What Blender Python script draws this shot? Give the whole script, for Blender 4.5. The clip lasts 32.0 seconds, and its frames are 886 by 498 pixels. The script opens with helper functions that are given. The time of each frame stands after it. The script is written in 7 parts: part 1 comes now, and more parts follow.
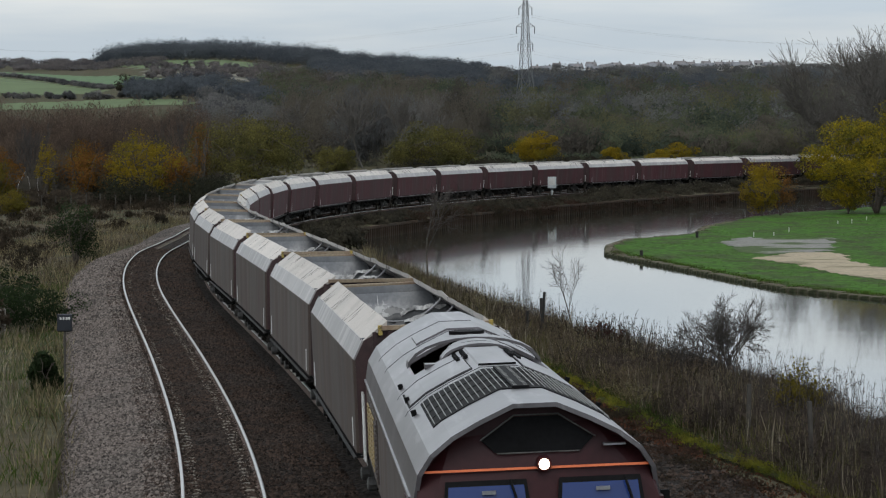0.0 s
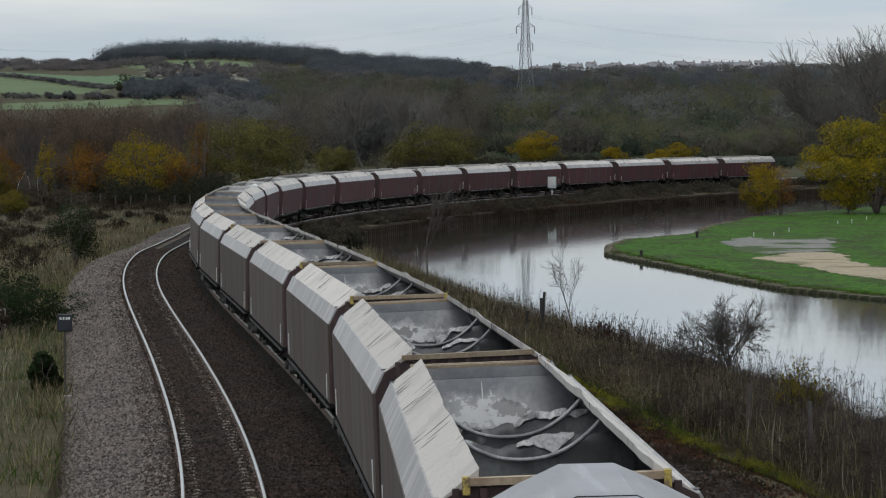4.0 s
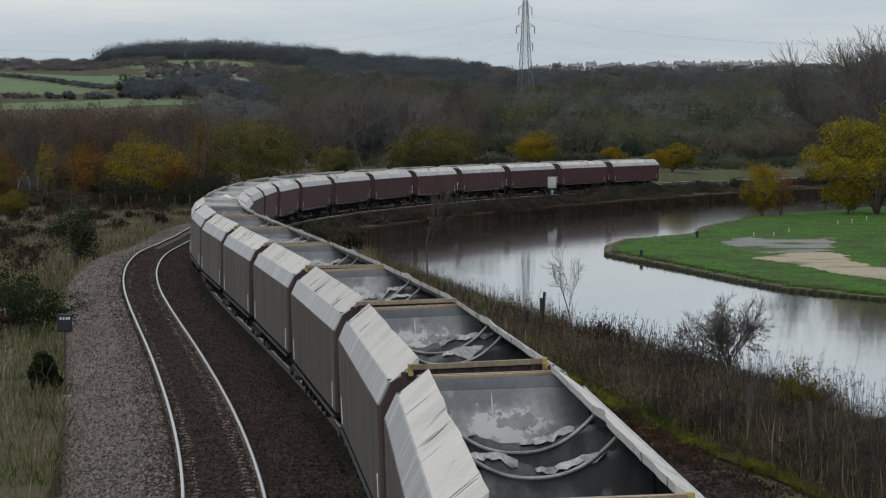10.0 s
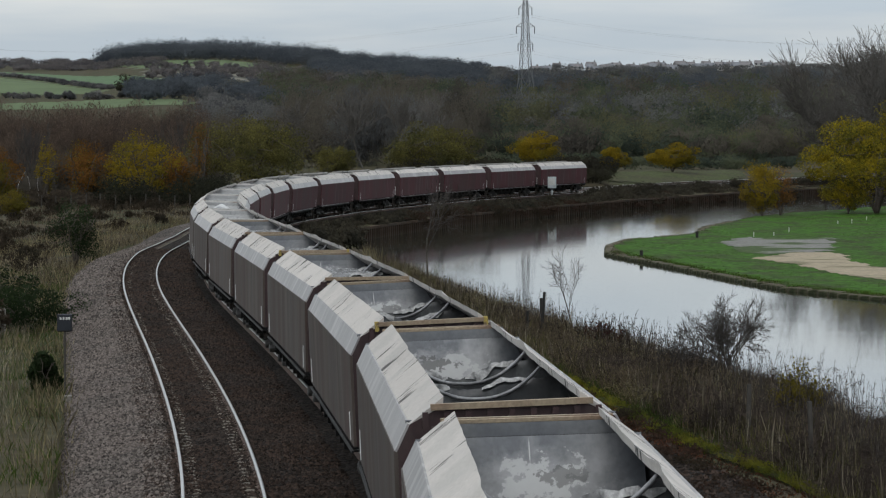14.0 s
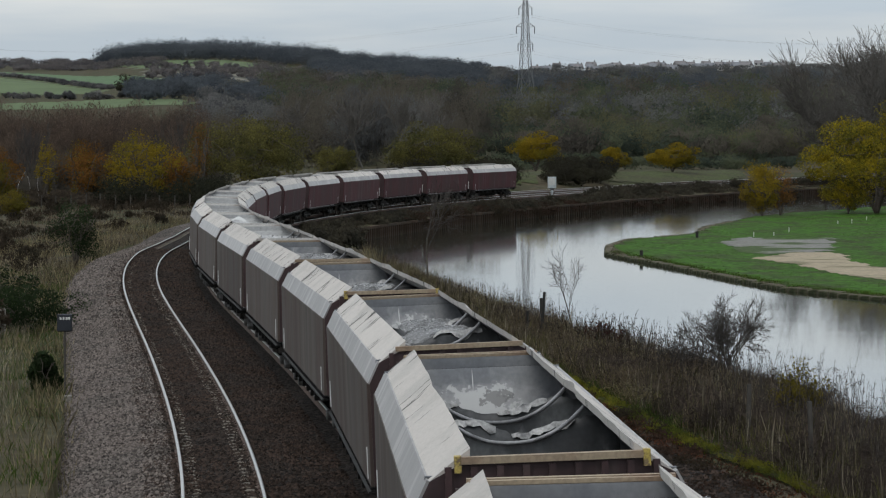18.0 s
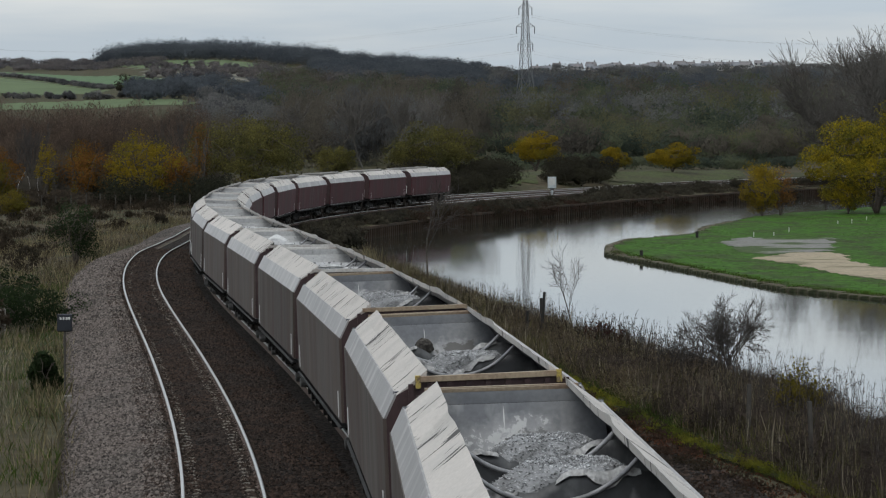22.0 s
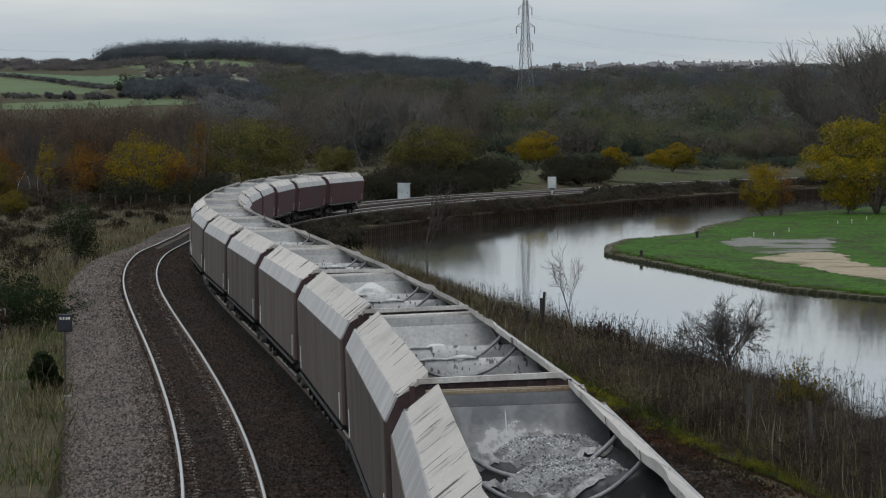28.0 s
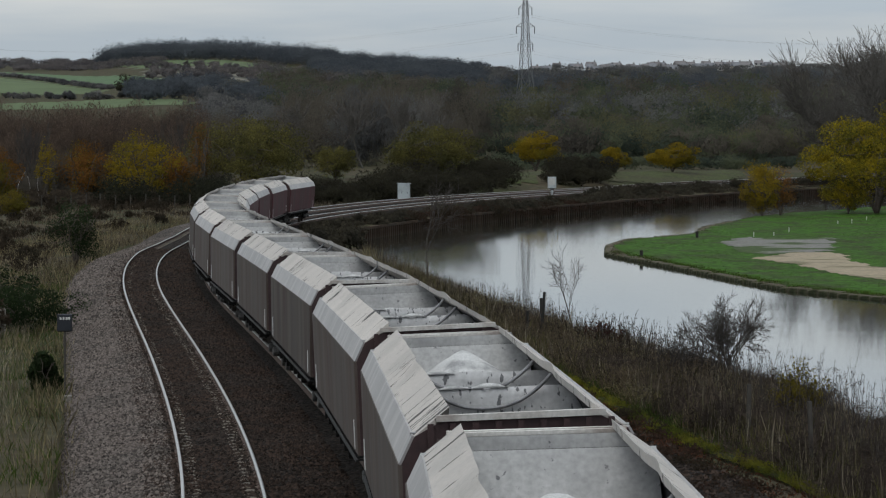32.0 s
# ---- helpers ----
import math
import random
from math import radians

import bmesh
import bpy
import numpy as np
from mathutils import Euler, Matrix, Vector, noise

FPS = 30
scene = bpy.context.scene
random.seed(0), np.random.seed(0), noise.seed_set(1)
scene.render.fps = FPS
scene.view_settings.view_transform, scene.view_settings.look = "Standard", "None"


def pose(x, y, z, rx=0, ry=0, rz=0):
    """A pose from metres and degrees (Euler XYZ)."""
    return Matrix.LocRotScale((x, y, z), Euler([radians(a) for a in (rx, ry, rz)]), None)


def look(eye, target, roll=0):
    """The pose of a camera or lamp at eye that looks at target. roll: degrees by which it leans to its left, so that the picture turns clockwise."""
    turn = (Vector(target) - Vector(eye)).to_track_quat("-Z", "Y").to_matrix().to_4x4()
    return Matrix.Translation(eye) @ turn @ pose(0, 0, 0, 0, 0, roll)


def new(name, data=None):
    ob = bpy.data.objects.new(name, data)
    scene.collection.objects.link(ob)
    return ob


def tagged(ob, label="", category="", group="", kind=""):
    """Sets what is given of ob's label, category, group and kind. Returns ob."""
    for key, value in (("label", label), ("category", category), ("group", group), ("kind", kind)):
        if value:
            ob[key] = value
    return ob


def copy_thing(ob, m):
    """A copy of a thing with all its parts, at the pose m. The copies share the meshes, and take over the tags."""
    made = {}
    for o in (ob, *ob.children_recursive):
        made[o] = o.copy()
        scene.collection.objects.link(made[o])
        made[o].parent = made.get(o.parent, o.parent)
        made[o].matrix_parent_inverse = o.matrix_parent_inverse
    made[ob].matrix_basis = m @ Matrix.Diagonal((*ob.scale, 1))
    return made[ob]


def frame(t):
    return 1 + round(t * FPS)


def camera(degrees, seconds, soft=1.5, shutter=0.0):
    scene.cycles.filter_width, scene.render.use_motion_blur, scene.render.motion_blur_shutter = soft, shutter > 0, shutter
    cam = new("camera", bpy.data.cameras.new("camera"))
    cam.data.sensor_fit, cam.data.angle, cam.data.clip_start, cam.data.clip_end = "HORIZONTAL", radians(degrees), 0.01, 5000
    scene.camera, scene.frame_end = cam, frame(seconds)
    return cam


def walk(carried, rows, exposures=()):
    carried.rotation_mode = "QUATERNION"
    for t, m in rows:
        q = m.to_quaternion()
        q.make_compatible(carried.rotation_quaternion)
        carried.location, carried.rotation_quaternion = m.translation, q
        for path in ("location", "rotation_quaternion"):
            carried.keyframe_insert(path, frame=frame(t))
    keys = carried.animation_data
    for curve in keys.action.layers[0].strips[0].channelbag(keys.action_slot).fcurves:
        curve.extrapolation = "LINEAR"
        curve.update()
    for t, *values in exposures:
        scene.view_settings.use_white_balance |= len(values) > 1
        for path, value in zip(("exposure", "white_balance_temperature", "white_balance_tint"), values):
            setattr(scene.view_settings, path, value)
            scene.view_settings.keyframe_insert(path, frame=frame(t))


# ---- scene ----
cam = camera(15.435, 32.0, soft=1.2)
EYE = (0.0, 0.0, 6.63)
AIM = look(EYE, (0.0, 100.0, 6.63 - 3.8653), -0.136)
walk(cam, [(0.0, AIM), (32.0, AIM)], exposures=[(0.0, 0.04), (6.0, -0.05), (24.0, -0.08), (32.0, -0.26)])

# ---- sky and light: an overcast November noon ----
world = bpy.data.worlds.new("overcast_sky")
scene.world = world
world.use_nodes = True
wn, wl = world.node_tree.nodes, world.node_tree.links
wn.clear()
w_out = wn.new("ShaderNodeOutputWorld")
w_bg = wn.new("ShaderNodeBackground")
w_sky = wn.new("ShaderNodeTexSky")
w_sky.sky_type, w_sky.sun_disc = "NISHITA", False
w_sky.sun_elevation, w_sky.sun_rotation = radians(62), radians(205)
w_co = wn.new("ShaderNodeTexCoord")
w_map = wn.new("ShaderNodeMapping")
w_map.inputs["Scale"].default_value = (1.0, 1.0, 9.0)
w_noise = wn.new("ShaderNodeTexNoise")
w_noise.inputs["Scale"].default_value = 5.5
w_noise.inputs["Detail"].default_value = 5.0
w_noise.inputs["Roughness"].default_value = 0.55
w_ramp = wn.new("ShaderNodeValToRGB")
w_ramp.color_ramp.elements[0].position, w_ramp.color_ramp.elements[0].color = 0.36, (5.3, 6.1, 6.9, 1)
w_ramp.color_ramp.elements[1].position, w_ramp.color_ramp.elements[1].color = 0.66, (7.4, 7.7, 7.8, 1)
w_mix = wn.new("ShaderNodeMix")
w_mix.data_type = "RGBA"
w_mix.inputs["Factor"].default_value = 0.9
wl.new(w_co.outputs["Generated"], w_map.inputs["Vector"])
wl.new(w_map.outputs["Vector"], w_noise.inputs["Vector"])
wl.new(w_noise.outputs["Fac"], w_ramp.inputs["Fac"])
wl.new(w_sky.outputs["Color"], w_mix.inputs["A"])
wl.new(w_ramp.outputs["Color"], w_mix.inputs["B"])
w_sep = wn.new("ShaderNodeSeparateXYZ")
w_high = wn.new("ShaderNodeMapRange")
w_high.inputs["From Min"].default_value, w_high.inputs["From Max"].default_value = 0.028, 0.10
w_high.inputs["To Min"].default_value, w_high.inputs["To Max"].default_value = 1.10, 1.62
w_gain = wn.new("ShaderNodeVectorMath")
w_gain.operation = "SCALE"
wl.new(w_co.outputs["Generated"], w_sep.inputs["Vector"])
wl.new(w_sep.outputs["Z"], w_high.inputs["Value"])
wl.new(w_mix.outputs["Result"], w_gain.inputs[0])
wl.new(w_high.outputs["Result"], w_gain.inputs["Scale"])
wl.new(w_gain.outputs["Vector"], w_bg.inputs["Color"])
w_bg.inputs["Strength"].default_value = 0.088
wl.new(w_bg.outputs["Background"], w_out.inputs["Surface"])
sun = new("sun", bpy.data.lights.new("sun", "SUN"))
sun.data.energy, sun.data.angle, sun.data.color = 0.95, radians(50), (1.0, 0.97, 0.93)
sun.matrix_world = look((-45, -95, 200), (0, 0, 0))

# ---- materials ----
MATS = {}


def mat(name, color, rough=0.8, metal=0.0, vary=0.25, scale=3.0, fine=40.0, bump=0.0, other=None, split=(0.45, 0.6),
        per_object=0.0, per_island=0.0, stretch=(1, 1, 1), spec=0.5, extra=None):
    """Procedural surface: base colour, a second colour in patches, fine grain and relief."""
    if name in MATS:
        return MATS[name]
    m = bpy.data.materials.new(name)
    m.use_nodes = True
    n, l = m.node_tree.nodes, m.node_tree.links
    b = n["Principled BSDF"]
    b.inputs["Roughness"].default_value = rough
    b.inputs["Metallic"].default_value = metal
    b.inputs["Specular IOR Level"].default_value = spec
    co = n.new("ShaderNodeTexCoord")
    mp = n.new("ShaderNodeMapping")
    mp.inputs["Scale"].default_value = stretch
    l.new(co.outputs["Object"], mp.inputs["Vector"])
    big = n.new("ShaderNodeTexNoise")
    big.inputs["Scale"].default_value, big.inputs["Detail"].default_value = scale, 6.0
    l.new(mp.outputs["Vector"], big.inputs["Vector"])
    small = n.new("ShaderNodeTexNoise")
    small.inputs["Scale"].default_value, small.inputs["Detail"].default_value = fine, 4.0
    l.new(mp.outputs["Vector"], small.inputs["Vector"])
    ramp = n.new("ShaderNodeValToRGB")
    ramp.color_ramp.elements[0].position, ramp.color_ramp.elements[0].color = split[0], (*color, 1)
    second = other or tuple(c * (1 - vary) for c in color)
    ramp.color_ramp.elements[1].position, ramp.color_ramp.elements[1].color = split[1], (*second, 1)
    l.new(big.outputs["Fac"], ramp.inputs["Fac"])
    hsv = n.new("ShaderNodeHueSaturation")
    l.new(ramp.outputs["Color"], hsv.inputs["Color"])
    mr = n.new("ShaderNodeMapRange")
    mr.inputs["From Min"].default_value, mr.inputs["From Max"].default_value = 0.3, 0.7
    mr.inputs["To Min"].default_value, mr.inputs["To Max"].default_value = 1 - vary, 1 + vary
    l.new(small.outputs["Fac"], mr.inputs["Value"])
    value = mr.outputs["Result"]
    if per_object or per_island:
        src = n.new("ShaderNodeObjectInfo") if per_object else n.new("ShaderNodeNewGeometry")
        rnd = src.outputs["Random"] if per_object else src.outputs["Random Per Island"]
        amount = per_object or per_island
        r2 = n.new("ShaderNodeMapRange")
        r2.inputs["To Min"].default_value, r2.inputs["To Max"].default_value = 1 - amount, 1 + amount
        l.new(rnd, r2.inputs["Value"])
        mul = n.new("ShaderNodeMath")
        mul.operation = "MULTIPLY"
        l.new(value, mul.inputs[0])
        l.new(r2.outputs["Result"], mul.inputs[1])
        value = mul.outputs["Value"]
    l.new(value, hsv.inputs["Value"])
    l.new(hsv.outputs["Color"], b.inputs["Base Color"])
    if bump:
        bp = n.new("ShaderNodeBump")
        bp.inputs["Strength"].default_value, bp.inputs["Distance"].default_value = 0.6, bump
        l.new(small.outputs["Fac"], bp.inputs["Height"])
        l.new(bp.outputs["Normal"], b.inputs["Normal"])
    if extra:
        extra(n, l, b, hsv, mp)
    MATS[name] = m
    return m


def streaks(color, scale, cut, softness, amount, stretch, sideways=0.0):
    """Long runs of another colour (dust, rust, rain marks) over the base."""
    def add(n, l, b, hsv, mp):
        co = n.new("ShaderNodeTexCoord")
        info = n.new("ShaderNodeObjectInfo")
        shift = n.new("ShaderNodeVectorMath")
        shift.operation = "SCALE"
        shift.inputs[0].default_value = (137.0, 71.0, 53.0)
        l.new(info.outputs["Random"], shift.inputs["Scale"])
        put = n.new("ShaderNodeVectorMath")
        l.new(co.outputs["Object"], put.inputs[0])
        l.new(shift.outputs["Vector"], put.inputs[1])
        m2 = n.new("ShaderNodeMapping")
        m2.inputs["Scale"].default_value = stretch
        m2.inputs["Rotation"].default_value = (0, 0, sideways)
        l.new(put.outputs["Vector"], m2.inputs["Vector"])
        t = n.new("ShaderNodeTexNoise")
        t.inputs["Scale"].default_value, t.inputs["Detail"].default_value = scale, 5.0
        l.new(m2.outputs["Vector"], t.inputs["Vector"])
        r = n.new("ShaderNodeMapRange")
        r.inputs["From Min"].default_value, r.inputs["From Max"].default_value = cut, cut + softness
        r.inputs["To Max"].default_value = amount
        l.new(t.outputs["Fac"], r.inputs["Value"])
        mx = n.new("ShaderNodeMix")
        mx.data_type = "RGBA"
        mx.inputs["B"].default_value = (*color, 1)
        l.new(r.outputs["Result"], mx.inputs["Factor"])
        old = b.inputs["Base Color"].links[0].from_socket
        l.new(old, mx.inputs["A"])
        l.new(mx.outputs["Result"], b.inputs["Base Color"])
    return add


def smear(color, centre, size, amount, rough_edge=0.5, grain=3.0, edge=0.35):
    """A splash of dust round one place, with a ragged edge."""
    def add(n, l, b, hsv, mp):
        co = n.new("ShaderNodeTexCoord")
        m2 = n.new("ShaderNodeMapping")
        m2.vector_type = "TEXTURE"
        m2.inputs["Location"].default_value, m2.inputs["Scale"].default_value = centre, size
        l.new(co.outputs["Object"], m2.inputs["Vector"])
        dist = n.new("ShaderNodeVectorMath")
        dist.operation = "LENGTH"
        l.new(m2.outputs["Vector"], dist.inputs[0])
        t = n.new("ShaderNodeTexNoise")
        t.noise_dimensions = "4D"
        t.inputs["Scale"].default_value, t.inputs["Detail"].default_value, t.inputs["Roughness"].default_value = grain, 8.0, 0.65
        l.new(co.outputs["Object"], t.inputs["Vector"])
        info = n.new("ShaderNodeObjectInfo")
        w = n.new("ShaderNodeMath")
        w.operation = "MULTIPLY"
        w.inputs[1].default_value = 40.0
        l.new(info.outputs["Random"], w.inputs[0])
        l.new(w.outputs["Value"], t.inputs["W"])
        k = n.new("ShaderNodeMath")
        k.operation = "MULTIPLY_ADD"
        k.inputs[1].default_value, k.inputs[2].default_value = 2.2 * rough_edge * 2, -1.1 * rough_edge * 2
        l.new(t.outputs["Fac"], k.inputs[0])
        sm = n.new("ShaderNodeMath")
        l.new(dist.outputs["Value"], sm.inputs[0])
        l.new(k.outputs["Value"], sm.inputs[1])
        r = n.new("ShaderNodeMapRange")
        r.inputs["From Min"].default_value, r.inputs["From Max"].default_value = 0.8 + edge, 0.8 - edge
        r.inputs["To Max"].default_value = amount
        l.new(sm.outputs["Value"], r.inputs["Value"])
        mx = n.new("ShaderNodeMix")
        mx.data_type = "RGBA"
        mx.inputs["B"].default_value = (*color, 1)
        l.new(r.outputs["Result"], mx.inputs["Factor"])
        old = b.inputs["Base Color"].links[0].from_socket
        l.new(old, mx.inputs["A"])
        l.new(mx.outputs["Result"], b.inputs["Base Color"])
    return add


def flakes(color, stretch, cut, amount=0.9):
    """Sparse clumps of short flaking marks that lie across the sheet."""
    def add(n, l, b, hsv, mp):
        co = n.new("ShaderNodeTexCoord")
        info = n.new("ShaderNodeObjectInfo")
        shift = n.new("ShaderNodeVectorMath")
        shift.operation = "SCALE"
        shift.inputs[0].default_value = (91.0, 37.0, 67.0)
        l.new(info.outputs["Random"], shift.inputs["Scale"])
        put = n.new("ShaderNodeVectorMath")
        l.new(co.outputs["Object"], put.inputs[0])
        l.new(shift.outputs["Vector"], put.inputs[1])
        m2 = n.new("ShaderNodeMapping")
        m2.inputs["Scale"].default_value = stretch
        m2.inputs["Rotation"].default_value = (0, 0, 0.35)
        l.new(put.outputs["Vector"], m2.inputs["Vector"])
        t = n.new("ShaderNodeTexNoise")
        t.inputs["Scale"].default_value, t.inputs["Detail"].default_value, t.inputs["Distortion"].default_value = 1.0, 6.0, 0.4
        l.new(m2.outputs["Vector"], t.inputs["Vector"])
        c = n.new("ShaderNodeTexNoise")
        c.inputs["Scale"].default_value, c.inputs["Detail"].default_value = 0.9, 2.0
        l.new(put.outputs["Vector"], c.inputs["Vector"])
        k = n.new("ShaderNodeMath")
        k.operation = "MULTIPLY_ADD"
        k.inputs[1].default_value = 0.8
        l.new(c.outputs["Fac"], k.inputs[0])
        l.new(t.outputs["Fac"], k.inputs[2])
        r = n.new("ShaderNodeMapRange")
        r.inputs["From Min"].default_value, r.inputs["From Max"].default_value = cut + 0.40, cut + 0.43
        r.inputs["To Max"].default_value = amount
        l.new(k.outputs["Value"], r.inputs["Value"])
        mx = n.new("ShaderNodeMix")
        mx.data_type = "RGBA"
        mx.inputs["B"].default_value = (*color, 1)
        l.new(r.outputs["Result"], mx.inputs["Factor"])
        l.new(b.inputs["Base Color"].links[0].from_socket, mx.inputs["A"])
        l.new(mx.outputs["Result"], b.inputs["Base Color"])
    return add


def both(*adds):
    def add(*a):
        for f in adds:
            f(*a)
    return add


maroon = mat("brown_dusty_maroon_side", (0.08, 0.061, 0.052), 0.75, spec=0.18, vary=0.12, scale=0.6, fine=9, per_object=0.18,
             other=(0.09, 0.077, 0.07), stretch=(1, 1, 0.25),
             extra=both(streaks((0.155, 0.138, 0.122), 0.9, 0.48, 0.3, 0.55, (1.0, 1, 0.22)), streaks((0.035, 0.026, 0.022), 1.6, 0.55, 0.25, 0.5, (1.2, 1, 0.16)), streaks((0.055, 0.02, 0.018), 0.7, 0.56, 0.2, 0.45, (0.8, 1, 0.5))))
maroon_fresh = mat("maroon_painted_side", (0.066, 0.02, 0.024), 0.65, spec=0.15, vary=0.12, scale=0.6, fine=9, per_object=0.2, other=(0.055, 0.026, 0.027), stretch=(1, 1, 0.25),
                   extra=streaks((0.16, 0.13, 0.13), 2.2, 0.55, 0.2, 0.45, (1.6, 1, 0.10)))
maroon_end = mat("maroon_wagon_end", (0.04, 0.018, 0.018), 0.65, vary=0.2, scale=1.5, fine=14, per_object=0.2,
                 extra=streaks((0.12, 0.095, 0.085), 2.5, 0.55, 0.3, 0.45, (1, 1.5, 0.4)))
galv = mat("dusty_galvanised_shoulder", (0.31, 0.297, 0.292), 0.5, 0.2, vary=0.1, scale=0.9, fine=18, per_object=0.12, stretch=(1, 1, 0.3),
           extra=streaks((0.5, 0.48, 0.465), 1.5, 0.5, 0.15, 0.55, (1.3, 0.25, 0.25)))
dusty = mat("dust_covered_top_sheet", (0.49, 0.452, 0.415), 0.85, vary=0.1, scale=0.8, fine=22, per_object=0.1, bump=0.004,
            other=(0.42, 0.392, 0.36),
            extra=both(streaks((0.40, 0.38, 0.36), 0.8, 0.5, 0.3, 0.45, (1.2, 0.7, 0.7), 0.3), flakes((0.03, 0.027, 0.024), (6.0, 1.1, 1.1), 0.655, 0.95)))
inner = mat("worn_hopper_lining", (0.105, 0.11, 0.12), 0.6, 0.15, vary=0.12, scale=0.8, fine=14, per_object=0.1, other=(0.165, 0.168, 0.172),
            extra=streaks((0.24, 0.23, 0.21), 0.7, 0.58, 0.2, 0.4, (1, 1, 0.7)))
inner_splash = mat("splashed_hopper_lining", (0.105, 0.11, 0.12), 0.6, 0.15, vary=0.12, scale=0.8, fine=14, per_object=0.1, other=(0.165, 0.168, 0.172),
                   extra=both(smear((0.42, 0.42, 0.42), (-7.0, 0.12, 2.56), (1.4, 0.75, 0.30), 0.5, 0.5, 3.0), smear((0.5, 0.5, 0.49), (-7.0, 0.1, 2.56), (1.4, 0.6, 0.26), 0.55, 0.9, 6.0, 0.06), smear((0.06, 0.058, 0.056), (-7.0, 0.35, 2.62), (1.4, 0.3, 0.12), 0.6, 0.9, 7.0, 0.06), streaks((0.32, 0.32, 0.32), 2.0, 0.54, 0.2, 0.5, (1, 1.6, 0.3)), smear((0.6, 0.6, 0.58), (-7.2, 0.0, 2.86), (1.0, 0.009, 0.16), 0.6, 0.3, 9.0)))
inner_dusted = mat("dust_streaked_hopper_lining", (0.105, 0.11, 0.12), 0.6, 0.15, vary=0.12, scale=0.8, fine=14, per_object=0.1, other=(0.165, 0.168, 0.172),
                   extra=both(streaks((0.36, 0.36, 0.36), 1.3, 0.52, 0.12, 0.6, (1, 1.2, 0.6)), smear((0.42, 0.42, 0.42), (-7.0, -0.1, 2.56), (1.4, 0.8, 0.3), 0.5, 0.6, 3.5), smear((0.46, 0.46, 0.45), (-7.0, -0.05, 2.58), (1.4, 0.7, 0.24), 0.55, 1.0, 5.0, 0.06), smear((0.07, 0.068, 0.066), (-7.0, -0.2, 2.66), (1.4, 0.45, 0.12), 0.75, 0.9, 6.0, 0.06)))
inner_caked = mat("caked_hopper_lining", (0.105, 0.11, 0.12), 0.6, 0.15, vary=0.12, scale=0.8, fine=14, per_object=0.1, other=(0.165, 0.168, 0.172),
                  extra=both(smear((0.42, 0.42, 0.42), (-7.0, 0.35, 2.45), (1.4, 0.7, 0.3), 0.7, 0.6, 5.0), smear((0.10, 0.095, 0.09), (-7.0, 0.62, 2.58), (1.4, 0.42, 0.16), 0.9, 0.6, 6.0, 0.08),
                             smear((0.6, 0.6, 0.58), (-7.2, 0.0, 2.86), (1.0, 0.009, 0.13), 0.6, 0.3, 9.0)))
inner_pale = mat("chalky_hopper_lining", (0.34, 0.34, 0.335), 0.7, 0.1, vary=0.15, scale=0.8, fine=14, per_object=0.15, other=(0.42, 0.42, 0.415),
                 extra=both(streaks((0.2, 0.2, 0.2), 0.9, 0.5, 0.2, 0.5, (1, 1, 0.5)), streaks((0.08, 0.08, 0.09), 9.0, 0.67, 0.04, 0.8, (1, 1, 1))))
# near-black base: dirt, plus the shade under the overhang put into the colour
inner_shaded = mat("dirty_shaded_hopper_side_lining", (0.011, 0.011, 0.012), 0.65, 0.0, spec=0.2, vary=0.2, scale=1.2, fine=12, per_object=0.2,
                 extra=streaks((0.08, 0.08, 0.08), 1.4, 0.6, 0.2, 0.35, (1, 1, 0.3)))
beam_pale = mat("whitened_timber_edge", (0.55, 0.53, 0.5), 0.8, vary=0.15, scale=1.5, fine=20, per_object=0.1, other=(0.34, 0.3, 0.27))
tan = mat("worn_tan_timber_edge", (0.285, 0.222, 0.15), 0.75, vary=0.2, scale=1.5, fine=20, per_object=0.2, other=(0.22, 0.15, 0.1))
frame_grey = mat("oily_underframe_steel", (0.012, 0.011, 0.010), 0.8, 0.0, spec=0.15, vary=0.3, scale=2, fine=20)
frame_light = mat("grey_running_gear", (0.085, 0.082, 0.077), 0.6, 0.2, vary=0.3, scale=3, fine=20)
board_steel = mat("grimy_running_board", (0.022, 0.021, 0.02), 0.7, 0.2, vary=0.3, scale=3, fine=20)
tie_steel = mat("scuffed_grey_tie_bar", (0.26, 0.26, 0.265), 0.5, 0.2, vary=0.2, scale=3, fine=20, other=(0.16, 0.16, 0.165))
wheel_steel = mat("wheel_steel", (0.10, 0.085, 0.075), 0.5, 0.6, vary=0.25, scale=4, fine=20)
white_paint = mat("chalky_white_paint", (0.62, 0.62, 0.6), 0.7, vary=0.15, scale=3, fine=30)
faded_blue = mat("faded_pale_blue_paint", (0.2, 0.27, 0.32), 0.7, vary=0.3, scale=3, fine=20)
yellow_paint = mat("worn_yellow_paint", (0.40, 0.30, 0.07), 0.7, vary=0.3, scale=14, fine=40, other=(0.16, 0.11, 0.06), split=(0.46, 0.58))
caked_dirt = mat("caked_grey_brown_dirt", (0.075, 0.068, 0.06), 0.95, vary=0.4, scale=6, fine=30, bump=0.02, other=(0.035, 0.031, 0.028))
gravel_load = mat("grey_stone_chippings", (0.36, 0.362, 0.365), 0.95, vary=0.2, scale=3, fine=34, other=(0.2, 0.2, 0.2), per_island=0.7)
dust_heap = mat("pale_stone_dust", (0.55, 0.55, 0.54), 0.95, vary=0.15, scale=2.2, fine=40, bump=0.01, other=(0.3, 0.3, 0.3))
